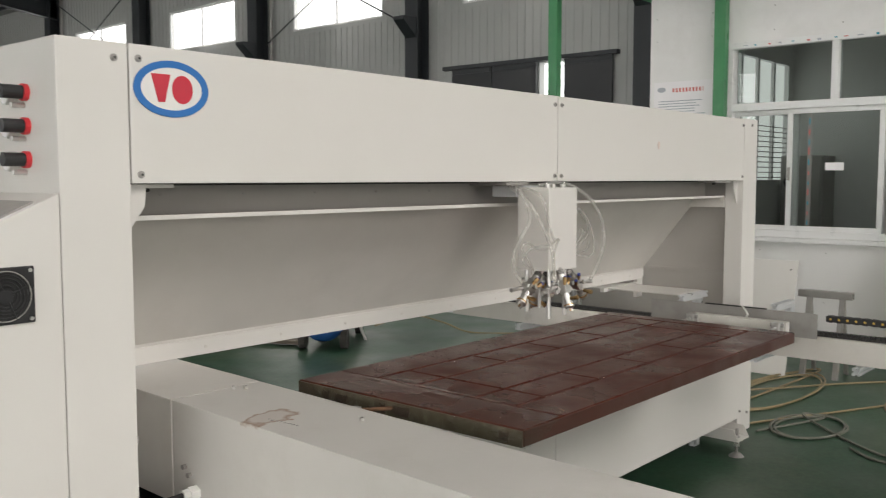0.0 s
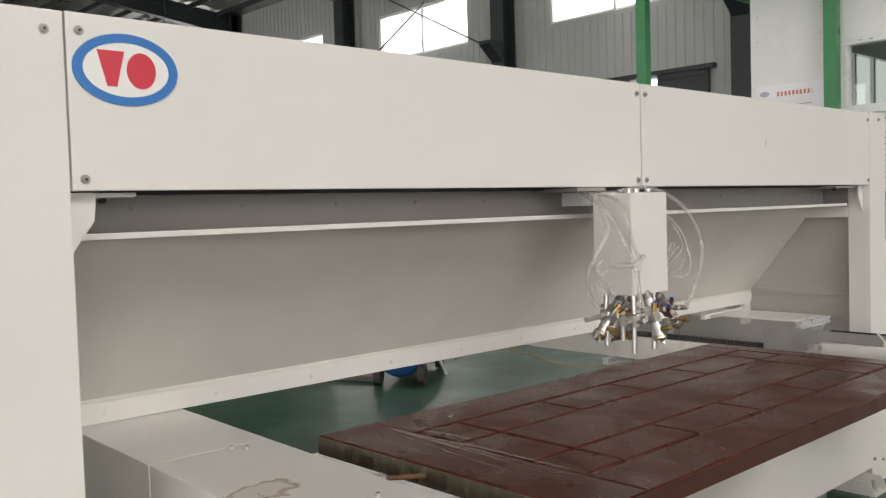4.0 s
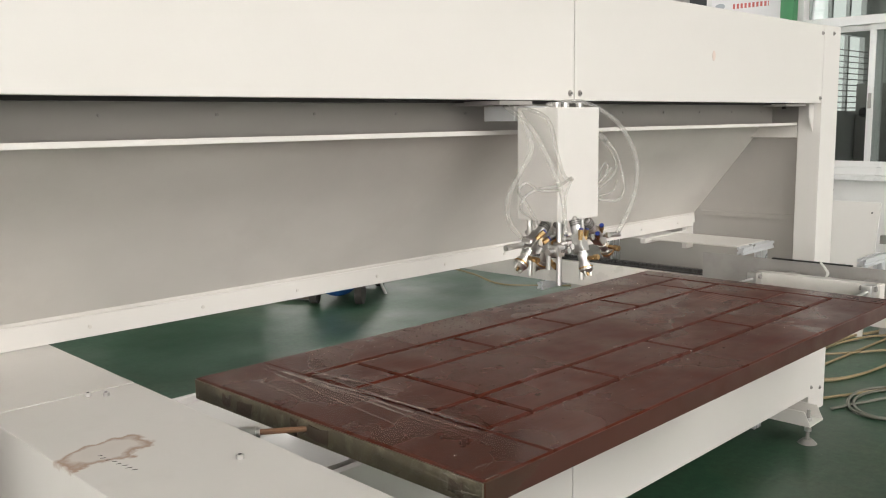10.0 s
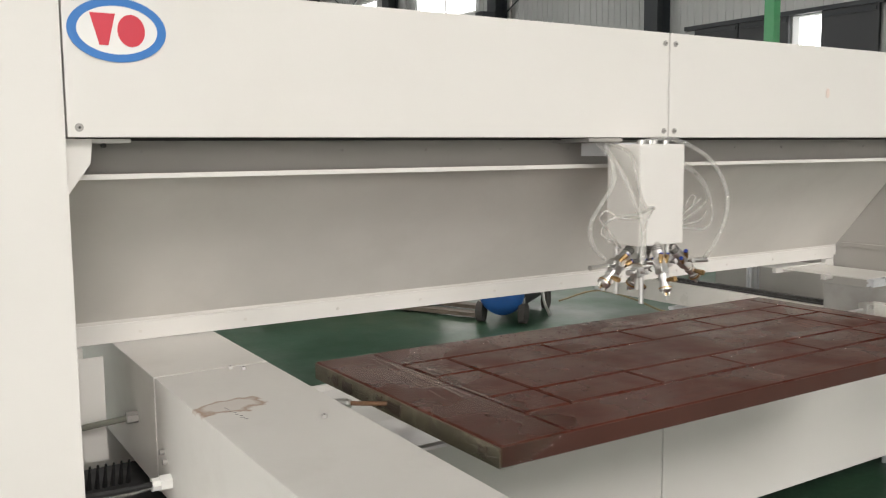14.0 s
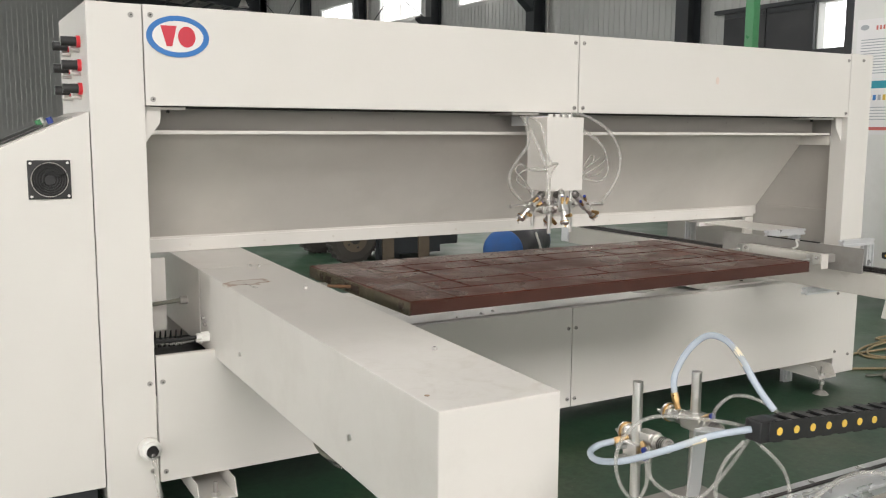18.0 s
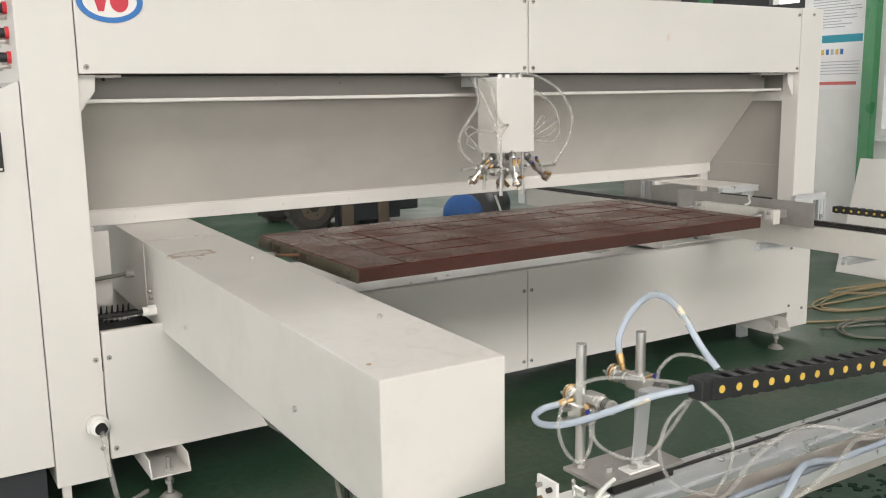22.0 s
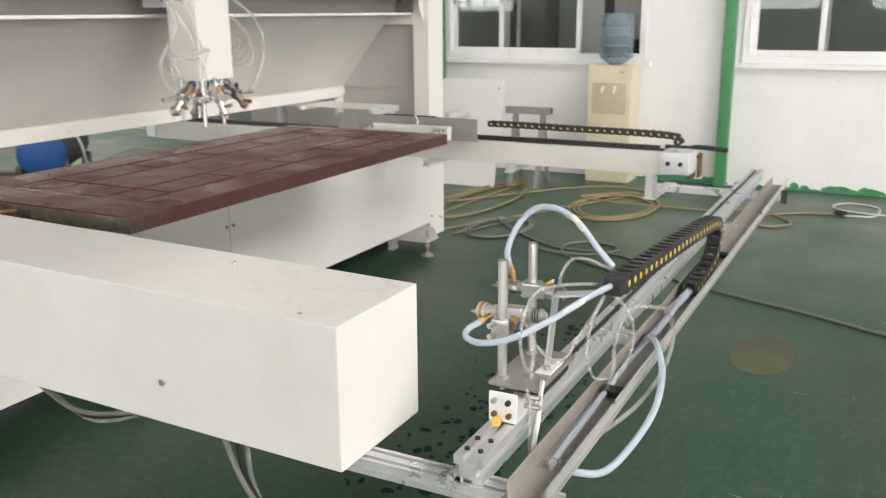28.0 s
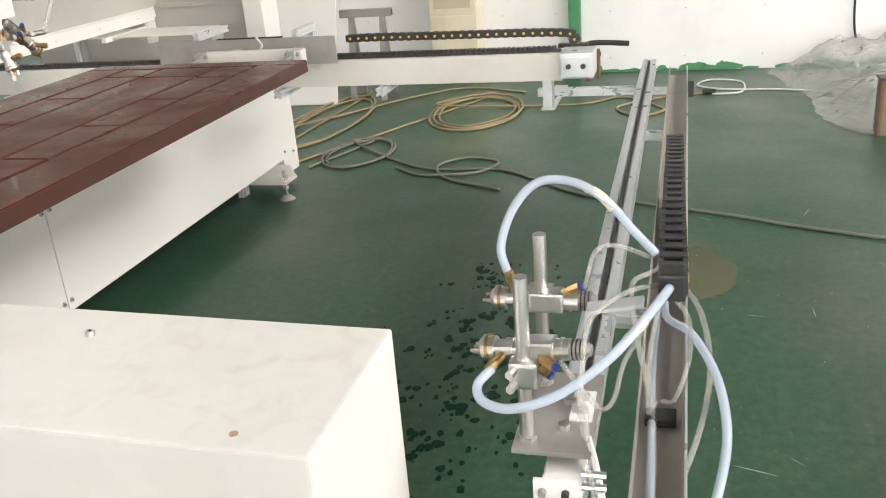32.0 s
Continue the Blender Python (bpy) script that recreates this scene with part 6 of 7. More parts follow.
part("trough", sweep_x(bm_new(), [(-2.205, 0.650), (-2.205, 0.607), (-2.130, 0.607), (-2.130, 0.650)], 0.25, 3.87, -0.003), TROUGH, gr, "stained steel cable trough")
part("trough_edge", bx(0.25, 3.86, -2.213, -2.2085, 0.63, 0.654), ALU, gr)
part("trough_tab", bx(3.60, 3.62, -2.24, -2.21, 0.56, 0.63), DARKSTEEL, gr)
part("clip", bx(0.79, 0.83, -2.195, -2.14, 0.612, 0.628, bevel=0.003), RUBBER, gr)
part("clip", bx(2.2, 2.24, -2.195, -2.14, 0.612, 0.628, bevel=0.003), RUBBER, gr)
# end stop with bolts at the near end
es = part("end_stop", bx(0.455, 0.60, -2.062, -1.998, 0.664, 0.670, bevel=0.002), WHITEPLASTIC, gr, "soiled white end-stop plate")
part("stop_face", bx(0.452, 0.460, -2.062, -1.998, 0.664, 0.73, bevel=0.002), WHITEPLASTIC, es)
for y, z, mm in [(-2.045, 0.712, DARKSTEEL), (-2.012, 0.712, GREYSTEEL), (-2.047, 0.682, RUST), (-2.013, 0.682, RUST)]:
    part("bolt", rd((0.452, y, z), (0.442, y, z), 0.0062, 6), mm, es)
for z in (0.69, 0.712):
    part("side_bolt", rd((0.50, -2.062, z), (0.50, -2.098, z), 0.006, 8), CHROME, es)
part("rope", tb([(0.49, -2.07, 0.735), (0.485, -2.08, 0.70), (0.475, -2.085, 0.62), (0.46, -2.09, 0.45), (0.44, -2.1, 0.25), (0.45, -2.1, 0.012)], 0.004, 6), TUBE, es)
part("yellow_plug", bx(0.425, 0.443, -2.032, -2.016, 0.662, 0.680, bevel=0.004), YELLOW, gr)
for x in (0.31, 0.36):
    for y in (-2.045, -2.015):
        part("end_bolt", rd((x, y, 0.66), (x, y, 0.667), 0.006, 6), DARKSTEEL, gr)

# ---- side gun carriage ----
sg = thing("side_gun_carriage", "pair of spray guns on chrome posts on a sliding plate", "spray gun")
part("base_plate", bx(0.555, 0.80, -2.07, -1.945, 0.690, 0.699, bevel=0.002), GREYSTEEL, sg)
part("slider", bx(0.60, 0.78, -2.06, -2.0, 0.664, 0.689, bevel=0.003), DARKSTEEL, sg)
for x, y, zt in [(0.586, -1.966, 0.981), (0.76, -1.969, 0.981)]:
    p = part("post", rd((x, y, 0.699), (x, y, zt), 0.0115, 18), CHROME, sg)
    part("foot_nut", rd((x, y, 0.699), (x, y, 0.708), 0.016, 6), GREYSTEEL, p)
    part("stud", rd((x, y, 0.672), (x, y, 0.69), 0.007, 8), GREYSTEEL, p)
for x in (0.62, 0.70):
    part("bolt", rd((x, -2.02, 0.699), (x, -2.02, 0.71), 0.010, 6), CHROME, sg)
ab = part("angle_bracket", bx(0.645, 0.735, -2.062, -2.025, 0.699, 0.703), WHITEPLASTIC, sg)
for x in (0.67, 0.71):
    part("bolt", rd((x, -2.045, 0.703), (x, -2.045, 0.711), 0.009, 8), GREYSTEEL, ab)
part("holder_strap", prism(bm_new(), [(-2.04, 0.70), (-2.035, 0.70), (-2.052, 0.885), (-2.14, 0.900), (-2.142, 0.895), (-2.057, 0.88)], "x", 0.672, 0.709), ALU, sg)
spray_gun(sg, pose(0.747, -1.955, 0.868, 90, 0, 0) @ pose(0, 0, 0, 0, 0, 180), 1.05, ((0, -0.012, -0.026), (0.004, -0.05, -0.036)), ((0.004, -0.014, 0.05, 0.1, -0.5, 1),))
spray_gun(sg, pose(0.603, -1.962, 0.852, 84, 0, -8) @ pose(0, 0, 0, 0, 0, 180), 1.05, ((0.013, 0.004, -0.026), (0.04, 0.018, -0.046)), ((0.016, 0.006, 0.03, 0.55, 0.25, 1), (0.010, 0.016, 0.02, 0.45, 0.65, 1)))
part("post_clamp", bx(0.565, 0.607, -1.990, -1.945, 0.80, 0.845, bevel=0.006), CHROME, sg)
part("post_clamp", bx(0.74, 0.78, -1.990, -1.945, 0.845, 0.885, bevel=0.006), CHROME, sg)
for a in (0.81, 0.835):
    part("clamp_screw", rd((0.565, -1.955, a), (0.545, -1.95, a), 0.007, 6), CHROME, sg)
part("supply_hose", tb([(0.745, -1.915, 0.918), (0.755, -1.905, 0.96), (0.775, -1.925, 1.02), (0.79, -1.965, 1.06), (0.79, -2.02, 1.062), (0.78, -2.075, 1.035), (0.785, -2.12, 0.98), (0.80, -2.155, 0.935)], 0.0076, 10, 10), TUBEBLUE, sg, "bluish clear supply hose", True)
part("hose_tag", tb([(0.786, -2.045, 1.053), (0.781, -2.068, 1.041), (0.78, -2.088, 1.02)], 0.0078, 10, 4), BEIGE, sg, "paper tag on the hose")
part("supply_hose", tb([(0.563, -1.92, 0.835), (0.53, -1.905, 0.826), (0.495, -1.92, 0.82), (0.48, -1.965, 0.82), (0.495, -2.03, 0.838), (0.545, -2.10, 0.875), (0.62, -2.15, 0.908), (0.70, -2.18, 0.918)], 0.0076, 10, 10), TUBEBLUE, sg, "bluish clear supply hose", True)
part("hose_tag", tb([(0.575, -2.122, 0.889), (0.592, -2.134, 0.897), (0.61, -2.145, 0.904)], 0.0078, 10, 4), BEIGE, sg, "paper tag on the hose")
for pts in [
    [(0.74, -2.17, 0.905), (0.68, -2.12, 0.92), (0.54, -2.075, 0.94), (0.464, -2.07, 0.915), (0.438, -2.07, 0.863), (0.456, -2.07, 0.802), (0.497, -2.07, 0.767), (0.528, -2.065, 0.794), (0.54, -2.05, 0.835), (0.565, -2.025, 0.855)],
    [(0.57, -2.03, 0.84), (0.53, -2.075, 0.81), (0.58, -2.09, 0.768), (0.646, -2.10, 0.752), (0.69, -2.11, 0.785), (0.705, -2.14, 0.84), (0.72, -2.165, 0.895)],
    [(0.85, -2.15, 0.905), (0.83, -2.09, 0.935), (0.78, -2.06, 0.945), (0.74, -2.05, 0.92), (0.738, -2.045, 0.895)],
    [(0.70, -2.165, 0.888), (0.655, -2.155, 0.845), (0.64, -2.15, 0.788), (0.655, -2.15, 0.741), (0.70, -2.15, 0.69), (0.80, -2.16, 0.65)],
    [(0.71, -2.19, 0.893), (0.764, -2.21, 0.836), (0.787, -2.215, 0.78), (0.781, -2.21, 0.729), (0.77, -2.19, 0.675), (0.82, -2.17, 0.64)],
]:
    part("air_tube", tb(pts, 0.0042, 8, 8), TUBE, sg, "", True)
sg.location = (0.012, 0, 0)
part("wire_bundle", tb([(0.60, -2.06, 0.70), (0.55, -2.075, 0.69), (0.50, -2.09, 0.66), (0.45, -2.1, 0.60), (0.42, -2.13, 0.55)], 0.006, 6), WHITEPIPE, sg)
# long bundle that leaves the trough and droops in an arc outside it
gc = thing("gun_cable_chain", "black cable chain with yellow dots on the gun rail", "cable chain")
chain_links(gc, [(0.74, -2.185, 0.915), (1.0, -2.182, 0.893), (1.5, -2.178, 0.852), (1.88, -2.175, 0.815), (2.0, -2.172, 0.785), (2.03, -2.17, 0.735), (1.98, -2.17, 0.675), (1.85, -2.17, 0.648), (1.62, -2.17, 0.641)], 0.046, 0.042, 0.053, (0, -1, 0), True)
part("end_piece", bx(0.715, 0.765, -2.205, -2.162, 0.893, 0.938, bevel=0.005), BLACK, gc)
tr = thing("trough_hoses", "milky hoses that leave the trough and droop to the floor", "hose")
for k, (r, mm, pts) in enumerate([
    (0.0088, TUBEBLUE, [(1.66, -2.165, 0.64), (1.42, -2.165, 0.632), (1.26, -2.165, 0.63), (1.13, -2.175, 0.655), (1.02, -2.22, 0.68), (0.90, -2.265, 0.655), (0.78, -2.28, 0.61), (0.66, -2.26, 0.565), (0.54, -2.23, 0.55), (0.43, -2.18, 0.595)]),
    (0.006, TUBE, [(1.66, -2.16, 0.642), (1.46, -2.155, 0.64), (1.33, -2.165, 0.665), (1.24, -2.20, 0.685), (1.12, -2.24, 0.675), (0.96, -2.255, 0.64), (0.80, -2.235, 0.605), (0.62, -2.195, 0.595), (0.5, -2.175, 0.60), (0.42, -2.16, 0.605)]),
    (0.006, TUBE, [(1.66, -2.17, 0.642), (1.46, -2.15, 0.64), (1.30, -2.13, 0.685), (1.22, -2.10, 0.70), (1.12, -2.10, 0.70), (0.98, -2.12, 0.672), (0.85, -2.15, 0.63), (0.65, -2.16, 0.617), (0.42, -2.16, 0.615)]),
    (0.0078, TUBEBLUE, [(1.66, -2.175, 0.638), (1.42, -2.16, 0.628), (1.17, -2.15, 0.621), (0.95, -2.148, 0.62), (0.7, -2.155, 0.62), (0.45, -2.16, 0.62), (0.40, -2.16, 0.59), (0.36, -2.15, 0.4), (0.4, -2.1, 0.1), (0.5, -2.05, 0.012)]),
]):
    part("hose", tb(pts, r, 8, 8), mm, tr, "", True)
part("cable_tie", rd((0.41, -2.165, 0.60), (0.425, -2.165, 0.612), 0.026, 12), TUBE, tr)

# ---- clutter on the floor ----
def floor_hose(name, pts, r, material, label):
    h = thing(name, label, "hose")
    part("hose", tb([(x, y, r + z) for x, y, z in [(*p, 0) if len(p) == 2 else p for p in pts]], r, 7, 8), material, h, "", True)


def coil(cx, cy, rx, ry, turns, seed, lift=0.0):
    q = random.Random(seed)
    out = []
    n = int(turns * 10)
    for k in range(n):
        a = k / 10 * math.tau
        s = 1 + 0.12 * math.sin(a * 0.37 + seed) + q.uniform(-0.04, 0.04)
        out.append((cx + rx * s * math.cos(a), cy + ry * s * math.sin(a), 0.004 * (k // 10) + lift))
    return out


floor_hose("air_hose", [(4.25, 0.25), (4.5, 0.1)] + coil(5.68, -0.74, 0.48, 0.3, 3.3, 1) + [(5.85, -1.43), (6.07, -1.74), (5.88, -1.93), (5.64, -2.07), (5.48, -1.9), (5.75, -1.75), (6.05, -2.1), (6.12, -2.36)], 0.008, HOSETAN, "tan air hose lying in loose loops on the floor")
floor_hose("air_hose", [(4.2, 0.45)] + coil(5.5, 0.32, 0.75, 0.24, 2.4, 2) + [(6.2, -0.1), (6.5, -0.5), (6.3, -1.0)], 0.008, HOSETAN, "tan air hose looped beside the machine")
floor_hose("air_hose", [(4.3, 0.02)] + coil(4.62, -0.2, 0.3, 0.2, 2.2, 5) + [(4.3, -0.7), (4.25, -1.2), (3.9, -1.6), (3.77, -1.84), (3.55, -2.4), (3.38, -2.77), (3.2, -3.3), (3.0, -4.2)], 0.008, CABLEGREY, "grey cable trailing across the floor")
floor_hose("air_hose", [(4.3, -0.55), (4.15, -0.75), (4.2, -1.05), (4.4, -1.15), (4.5, -0.95), (4.35, -0.8), (4.1, -0.9), (3.9, -1.25)], 0.009, CABLEGREY, "grey-green hose loop on the floor")
floor_hose("white_pipe", [(6.1, -2.4), (6.15, -2.6), (6.5, -2.62), (6.6, -2.4), (6.4, -2.3), (6.25, -2.5), (6.2, -2.9), (6.0, -3.4)], 0.007, WHITEPIPE, "white plastic pipe in a loop on the floor")
co_ = thing("hose_coupling", "black hose coupling lying on the floor", "coupling")
part("coupling", rd((6.12, -2.33, 0.02), (6.12, -2.42, 0.02), 0.018, 10), BLACK, co_)
floor_hose("wall_cable", [(7.005, -3.5, 1.4), (7.005, -3.46, 0.9), (7.005, -3.45, 0.5), (7.0, -3.47, 0.25), (6.98, -3.53, 0.12)], 0.009, RUBBER, "black cable hanging on the white wall")

# leaning white board
bd = thing("leaning_board", "cream sheet board leaning behind the machine", "board")
bm = bm_new()
box(bm, -0.008, 0.008, 0, 0.62, 0, 0.965, bevel=0.003)
bmesh.ops.transform(bm, matrix=pose(6.02, 0.47, 0.0, 0, 15, 0) @ pose(0, 0, 0), verts=bm.verts)
part("sheet", bm, CREAM, bd)
part("hole", rd((6.235, 0.52, 0.86), (6.25, 0.52, 0.86), 0.006, 10), RUBBER, bd)
# steel trestle beside it
ts = thing("steel_trestle", "welded galvanised steel trestle", "trestle")
part("top_tube", bx(6.27, 6.33, 0.04, 0.47, 0.64, 0.70, bevel=0.004), GREYSTEEL, ts)
part("tube_mouth", bx(6.28, 6.32, 0.0386, 0.0405, 0.65, 0.69), DARKSTEEL, ts)
for y in (0.12, 0.38):
    part("leg", prism(bm_new(), [(6.28, 0.64), (6.32, 0.64), (6.18, 0.0), (6.14, 0.0)], "y", y - 0.02, y + 0.02), GREYSTEEL, ts)
    part("strut", prism(bm_new(), [(6.30, 0.60), (6.33, 0.60), (6.47, 0.0), (6.44, 0.0)], "y", y - 0.015, y + 0.015), GREYSTEEL, ts)
part("cross_brace", bx(6.20, 6.23, 0.14, 0.36, 0.28, 0.31), GREYSTEEL, ts)

# water dispenser under the open window
wd = thing("water_dispenser", "beige water dispenser with a blue bottle on top", "dispenser")
part("body", bx(6.72, 7.0, -0.545, -0.145, 0.0, 1.05, bevel=0.015), BEIGE, wd)
part("niche", bx(6.716, 6.722, -0.50, -0.19, 0.62, 0.90, bevel=0.002), mat("niche_panel", (0.5, 0.44, 0.32), 0.45, var=0.08), wd)
for y in (-0.40, -0.29):
    t = part("tap", rd((6.72, y, 0.86), (6.67, y, 0.845), 0.014, 12), WHITEPLASTIC, wd)
    part("spout", rd((6.675, y, 0.85), (6.672, y, 0.81), 0.010, 10), WHITEPLASTIC, t)
part("lower_door", bx(6.714, 6.721, -0.52, -0.17, 0.06, 0.56, bevel=0.003), BEIGE, wd)
part("label", bx(6.7155, 6.7205, -0.47, -0.435, 0.985, 1.0), INKRED, wd)
bt = part("bottle", rd((6.86, -0.355, 1.12), (6.86, -0.355, 1.50), 0.148, 28), BOTTLE, wd, "blue plastic water bottle", True)
part("bottle_shoulder", rd((6.86, -0.355, 1.05), (6.86, -0.355, 1.12), 0.06, 28, 0.148), BOTTLE, bt, "", True)
for z in (1.22, 1.31, 1.40):
    part("bottle_rib", rd((6.86, -0.355, z - 0.012), (6.86, -0.355, z + 0.012), 0.153, 28), BOTTLE, bt, "", True)

# crumpled clear plastic over a rusty stand
ps = thing("plastic_sheet", "heap of crumpled clear plastic sheet by the wall", "plastic sheet")
bm = bm_new()
nx, ny = 64, 64
grid = []
for i in range(nx + 1):
    row = []
    for j in range(ny + 1):
        u, v = i / nx, j / ny
        x = 4.95 + 2.02 * u
        y = -2.88 - 1.7 * v - 0.30 * (1 - u) ** 2 + 0.05 * math.sin(9 * u)
        d = min(1, 5 * min(u, v, 1 - v)) if u < 0.8 else min(1, 5 * min(v, 1 - v))
        h = 0.30 * min(1, 1.6 * v) * (0.55 + 0.45 * u)
        n1 = noise.noise(Vector((x * 2.1, y * 2.6, 1.0)))
        n2 = 1 - abs(noise.noise(Vector((x * 4.4 + 2 * n1, y * 5.2, 4.0)))) * 2
        n3 = 1 - abs(noise.noise(Vector((x * 10 + 3 * n1, y * 9, 2.0)))) * 2
        f = 0.13 * n1 + 0.055 * n2 + 0.022 * n3
        row.append(bm.verts.new((min(x + 0.05 * n2, 7.02), y - 0.04 * n3, max(0.005, (h + f) * d + 0.006))))
    grid.append(row)
for i in range(nx):
    for j in range(ny):
        bm.faces.new((grid[i][j], grid[i + 1][j], grid[i + 1][j + 1], grid[i][j + 1]))
part("sheet", bm, SHEETPLASTIC, ps, "", True)
rp = thing("rusty_post", "short rusty square steel post beside the plastic", "post")
part("tube", bx(4.94, 5.06, -3.44, -3.29, 0.0, 0.325, bevel=0.004), mat("weathered_tan_steel", (0.2, 0.15, 0.11), 0.55, metal=0.3, var=0.2, scale=14, stains=(0.2, 0.1, 0.05), stain_amount=0.7, stain_scale=9), rp)
part("rusty_edge", bx(4.937, 4.941, -3.306, -3.292, 0.0, 0.325), RUST, rp)
part("cap", bx(4.93, 5.07, -3.45, -3.28, 0.326, 0.338, bevel=0.003), DARKSTEEL, rp)

# behind the machine: air tank on wheels and a lift truck with forks
tk = thing("air_tank", "blue-ended grimy air receiver on small wheels", "tank")
ta = Matrix.Translation((4.33, 4.21, 0.29)) @ pose(0, 0, 0, 0, 0, 37)
def TT(bm):
    bmesh.ops.transform(bm, matrix=ta, verts=bm.verts)
    return bm
part("shell", TT(rd((0.04, 0, 0), (1.0, 0, 0), 0.218, 28)), TANKGREY, tk, "", True)
bm = bm_new()
bmesh.ops.create_uvsphere(bm, u_segments=28, v_segments=16, radius=0.218)
for v in bm.verts:
    v.co = Vector((v.co.x * 0.5 + 0.03, v.co.y, v.co.z))
part("blue_end", TT(bm), TANKBLUE, tk, "blue painted domed end", True)
bm = bm_new()
bmesh.ops.create_uvsphere(bm, u_segments=28, v_segments=16, radius=0.218)
for v in bm.verts:
    v.co = Vector((v.co.x * 0.5 + 1.0, v.co.y, v.co.z))
part("far_end", TT(bm), TANKBLUE, tk, "", True)
for x, y in [(0.05, -0.2), (0.05, 0.2), (0.9, -0.2), (0.9, 0.2)]:
    part("wheel", TT(rd((x, y - 0.03, -0.195), (x, y + 0.03, -0.195), 0.095, 18)), TYRE, tk)
    part("bracket", TT(bx(x - 0.02, x + 0.02, y - 0.012, y + 0.012, -0.2, -0.05)), GREYSTEEL, tk)
part("outlet_pipe", TT(tb([(0.5, -0.2, 0.15), (0.48, -0.26, 0.0), (0.5, -0.28, -0.15), (0.52, -0.33, -0.29)], 0.014, 8)), WHITEPIPE, tk)
floor_hose("air_hose", [(4.98, 4.17, 0.14), (5.35, 4.05, 0.22), (5.7, 3.9, 0.12), (5.95, 3.7, 0.0), (6.3, 3.2), (6.5, 2.6)], 0.009, HOSETAN, "tan hose arching from the tank")

lt = thing("lift_truck", "dark lift truck with dusty tyres and worn forks", "truck")
for x, y in [(3.40, 5.82), (3.40, 6.85)]:
    w = part("wheel", rod(rod(rod(bm_new(), (x, y + 0.03, 0.29), (x, y + 0.17, 0.29), 0.283, 36), (x, y, 0.29), (x, y + 0.03, 0.29), 0.235, 36, 0.283), (x, y + 0.17, 0.29), (x, y + 0.2, 0.29), 0.283, 36, 0.235), TYRE, lt)
    for k in range(24):
        a = math.tau * k / 24
        c, d = Vector((x + 0.284 * math.cos(a), 0, 0.29 + 0.284 * math.sin(a))), 0.012
        part("tread_lug", bx(c.x - d, c.x + d, y + 0.02, y + 0.18, max(0.001, c.z - d), c.z + d), TYRE, w)
    part("rim", rd((x, y - 0.004, 0.29), (x, y + 0.01, 0.29), 0.15, 26), RIM, w)
    part("hub", rd((x, y - 0.02, 0.29), (x, y - 0.003, 0.29), 0.06, 14), DARKSTEEL, w)
    for k in range(5):
        a = math.tau * k / 5
        part("wheel_nut", rd((x + 0.1 * math.cos(a), y - 0.014, 0.29 + 0.1 * math.sin(a)), (x + 0.1 * math.cos(a), y - 0.003, 0.29 + 0.1 * math.sin(a)), 0.014, 6), DARKSTEEL, w)
part("chassis", bx(3.56, 4.85, 5.98, 7.0, 0.14, 1.3, bevel=0.03), DOORDARK, lt)
for x in (3.72, 3.90, 4.30):
    part("mast_rail", bx(x - 0.045, x + 0.045, 5.78, 5.87, 0.03, 1.9, bevel=0.006), DARKFRAME, lt)
part("carriage", bx(3.68, 4.45, 5.72, 5.775, 0.10, 0.5), DARKFRAME, lt)
for x0, x1, y1 in [(3.70, 4.26, 4.45), (4.16, 4.50, 4.80)]:
    f = part("fork", prism(bm_new(), [(x0, 5.72), (x0 + 0.13, 5.72), (x1 + 0.12, y1 + 0.06), (x1 + 0.02, y1)], "z", 0.02, 0.058), RIM, lt, "worn rusty lifting fork")
    part("fork_heel", bx(x0 - 0.01, x0 + 0.13, 5.69, 5.7195, 0.02, 0.45), RIM, f)
# worn yellow lane line
bm = bm_new()
prism(bm, [(6.64, 2.6), (6.74, 2.6), (8.97, 10.0), (8.87, 10.0)], "z", 0.001, 0.004)
solid("floor_line", bm, YELLOWLINE, "worn yellow lane line on the floor", "floor line", kind="structure")

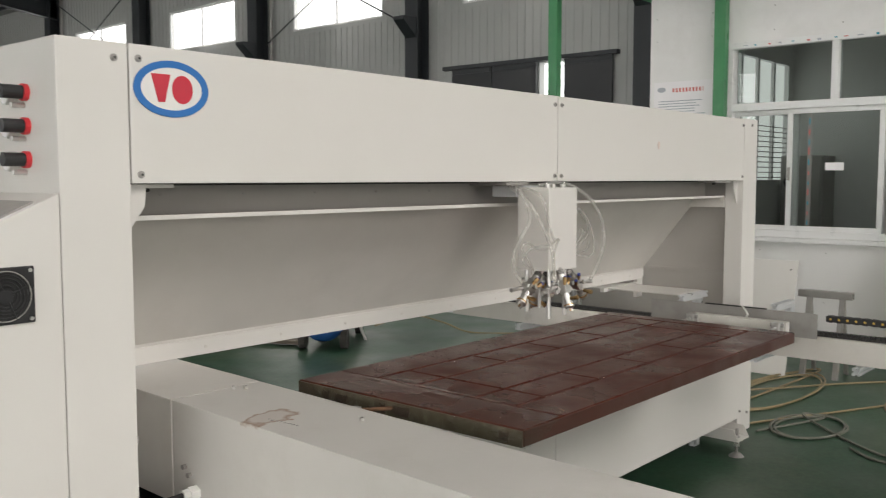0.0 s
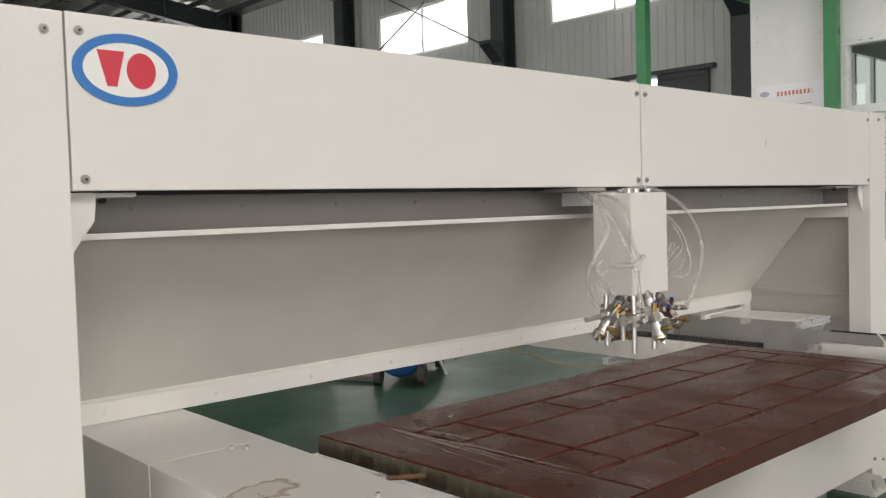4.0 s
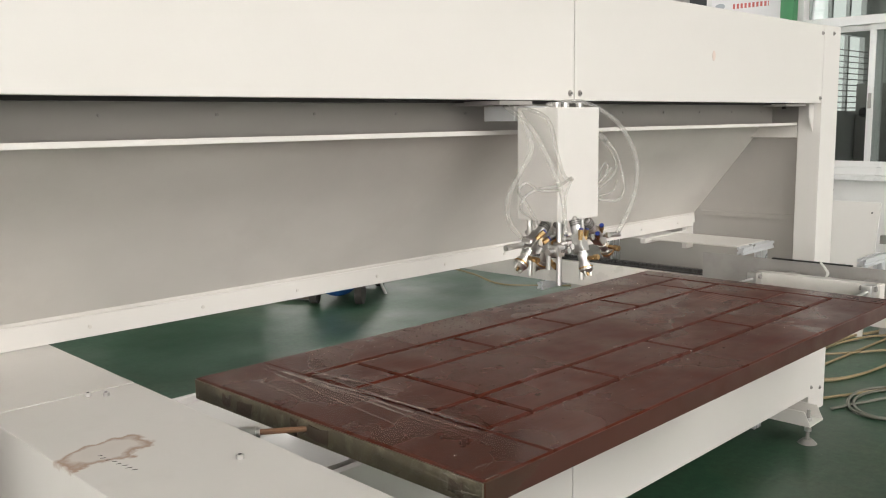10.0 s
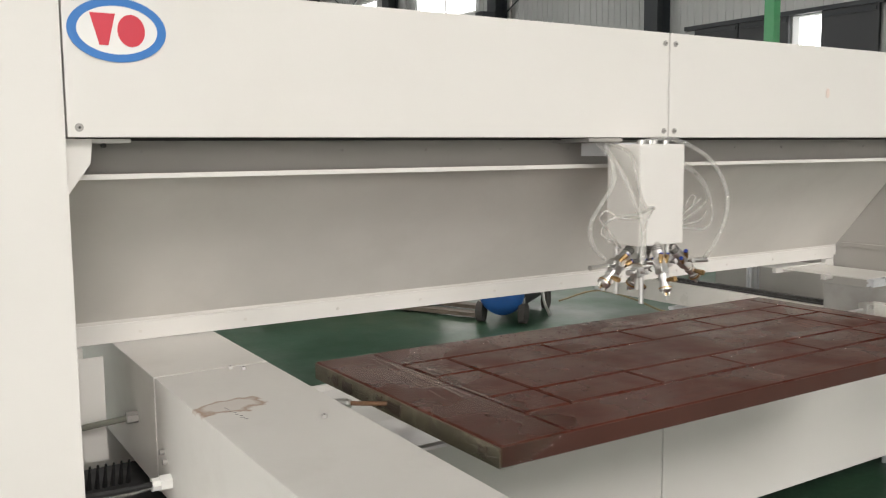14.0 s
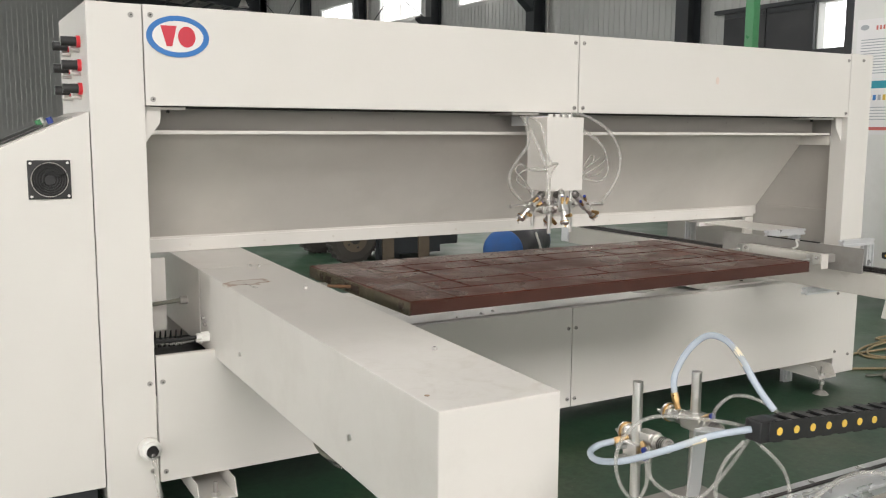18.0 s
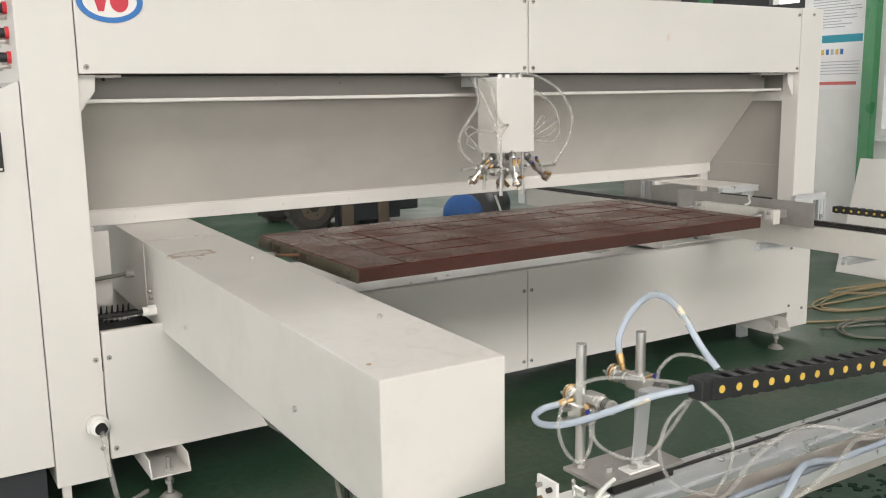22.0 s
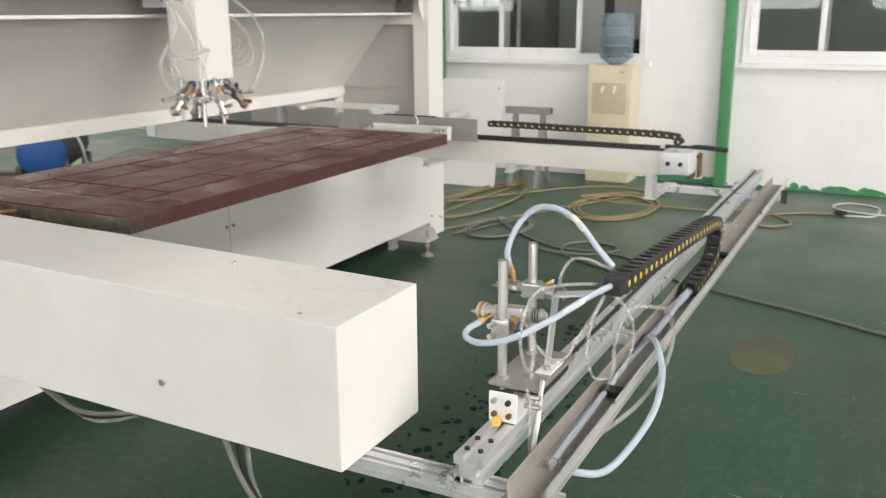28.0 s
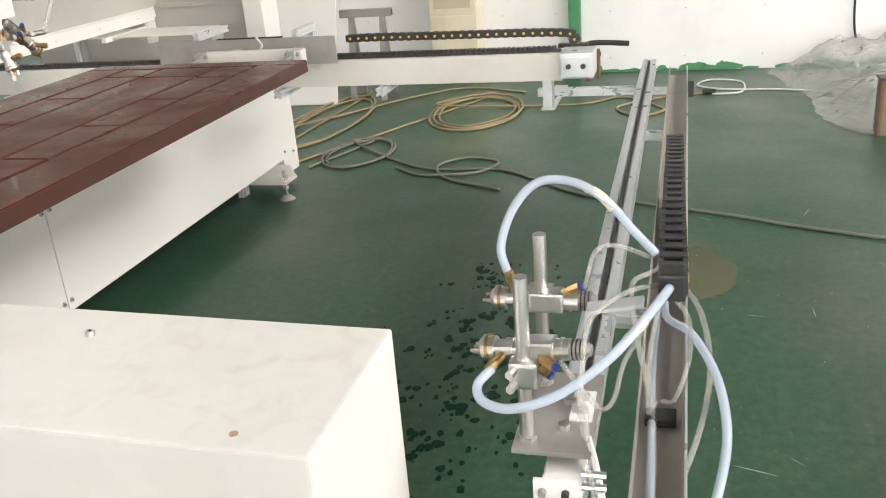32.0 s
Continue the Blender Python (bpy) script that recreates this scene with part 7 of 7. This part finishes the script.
# water drops and dust patches on the floor below the door
rs = random.Random(17)
bm = bm_new()
n = 0
for k in range(190):
    cx, cy = 1.1 + 1.8 * rs.random() ** 1.4, rs.gauss(-1.50, 0.17)
    for j in range(rs.choice((1, 2, 2, 3))):
        x, y = cx + rs.gauss(0, 0.02), cy + rs.gauss(0, 0.016)
        if -1.9 < y < -1.0:
            r = rs.choice((0.005, 0.008, 0.011, 0.015, 0.019))
            e, tw = rs.uniform(0.6, 1.0), rs.uniform(0, 6.28)
            ring = [(x + r * math.cos(a) * (1 + 0.2 * math.sin(3 * a + tw)), y + r * e * math.sin(a) * (1 + 0.2 * math.sin(2 * a + tw))) for a in [q * math.tau / 14 for q in range(14)]]
            prism(bm, ring, "z", 0.0003, 0.0010 + 0.000006 * n)
            n += 1
solid("water_drops", bm, WETFLOOR, "dark water drops on the green floor", "water", kind="stuff")
bm = bm_new()
rs = random.Random(23)
for cx, cy, r, e in [(2.88, -2.27, 0.27, 0.52)]:
    ring = [(cx + r * math.cos(a) * rs.uniform(0.86, 1.1), cy + r * e * math.sin(a) * rs.uniform(0.86, 1.1)) for a in [q * math.tau / 46 for q in range(46)]]
    prism(bm, ring, "z", 0.0003, 0.0014)
solid("dust_patch", bm, DUSTPATCH, "dried brownish dust patch on the floor", "dirt", kind="stuff")

# white paint flecks and short pale scratches on the open floor
rs = random.Random(41)
bm = bm_new()
for k in range(70):
    x, y, r = rs.uniform(0.6, 4.2), rs.uniform(-4.2, -2.1), rs.uniform(0.0012, 0.0035)
    prism(bm, [(x - r, y - r * 0.7), (x + r * 1.3, y - r * 0.4), (x + r * 0.6, y + r)], "z", 0.0004, 0.0016)
for k in range(12):
    x, y, a, w = rs.uniform(0.8, 4.0), rs.uniform(-3.8, -2.3), rs.uniform(0, 3.1), rs.uniform(0.02, 0.06)
    dx, dy = w * math.cos(a), w * math.sin(a)
    prism(bm, [(x - dx, y - dy), (x + dy * 0.03, y - dx * 0.03), (x + dx, y + dy), (x - dy * 0.03, y + dx * 0.03)], "z", 0.0004, 0.0012)
solid("paint_flecks", bm, FLECK, "scattered white paint flecks on the floor", "dirt", kind="stuff")
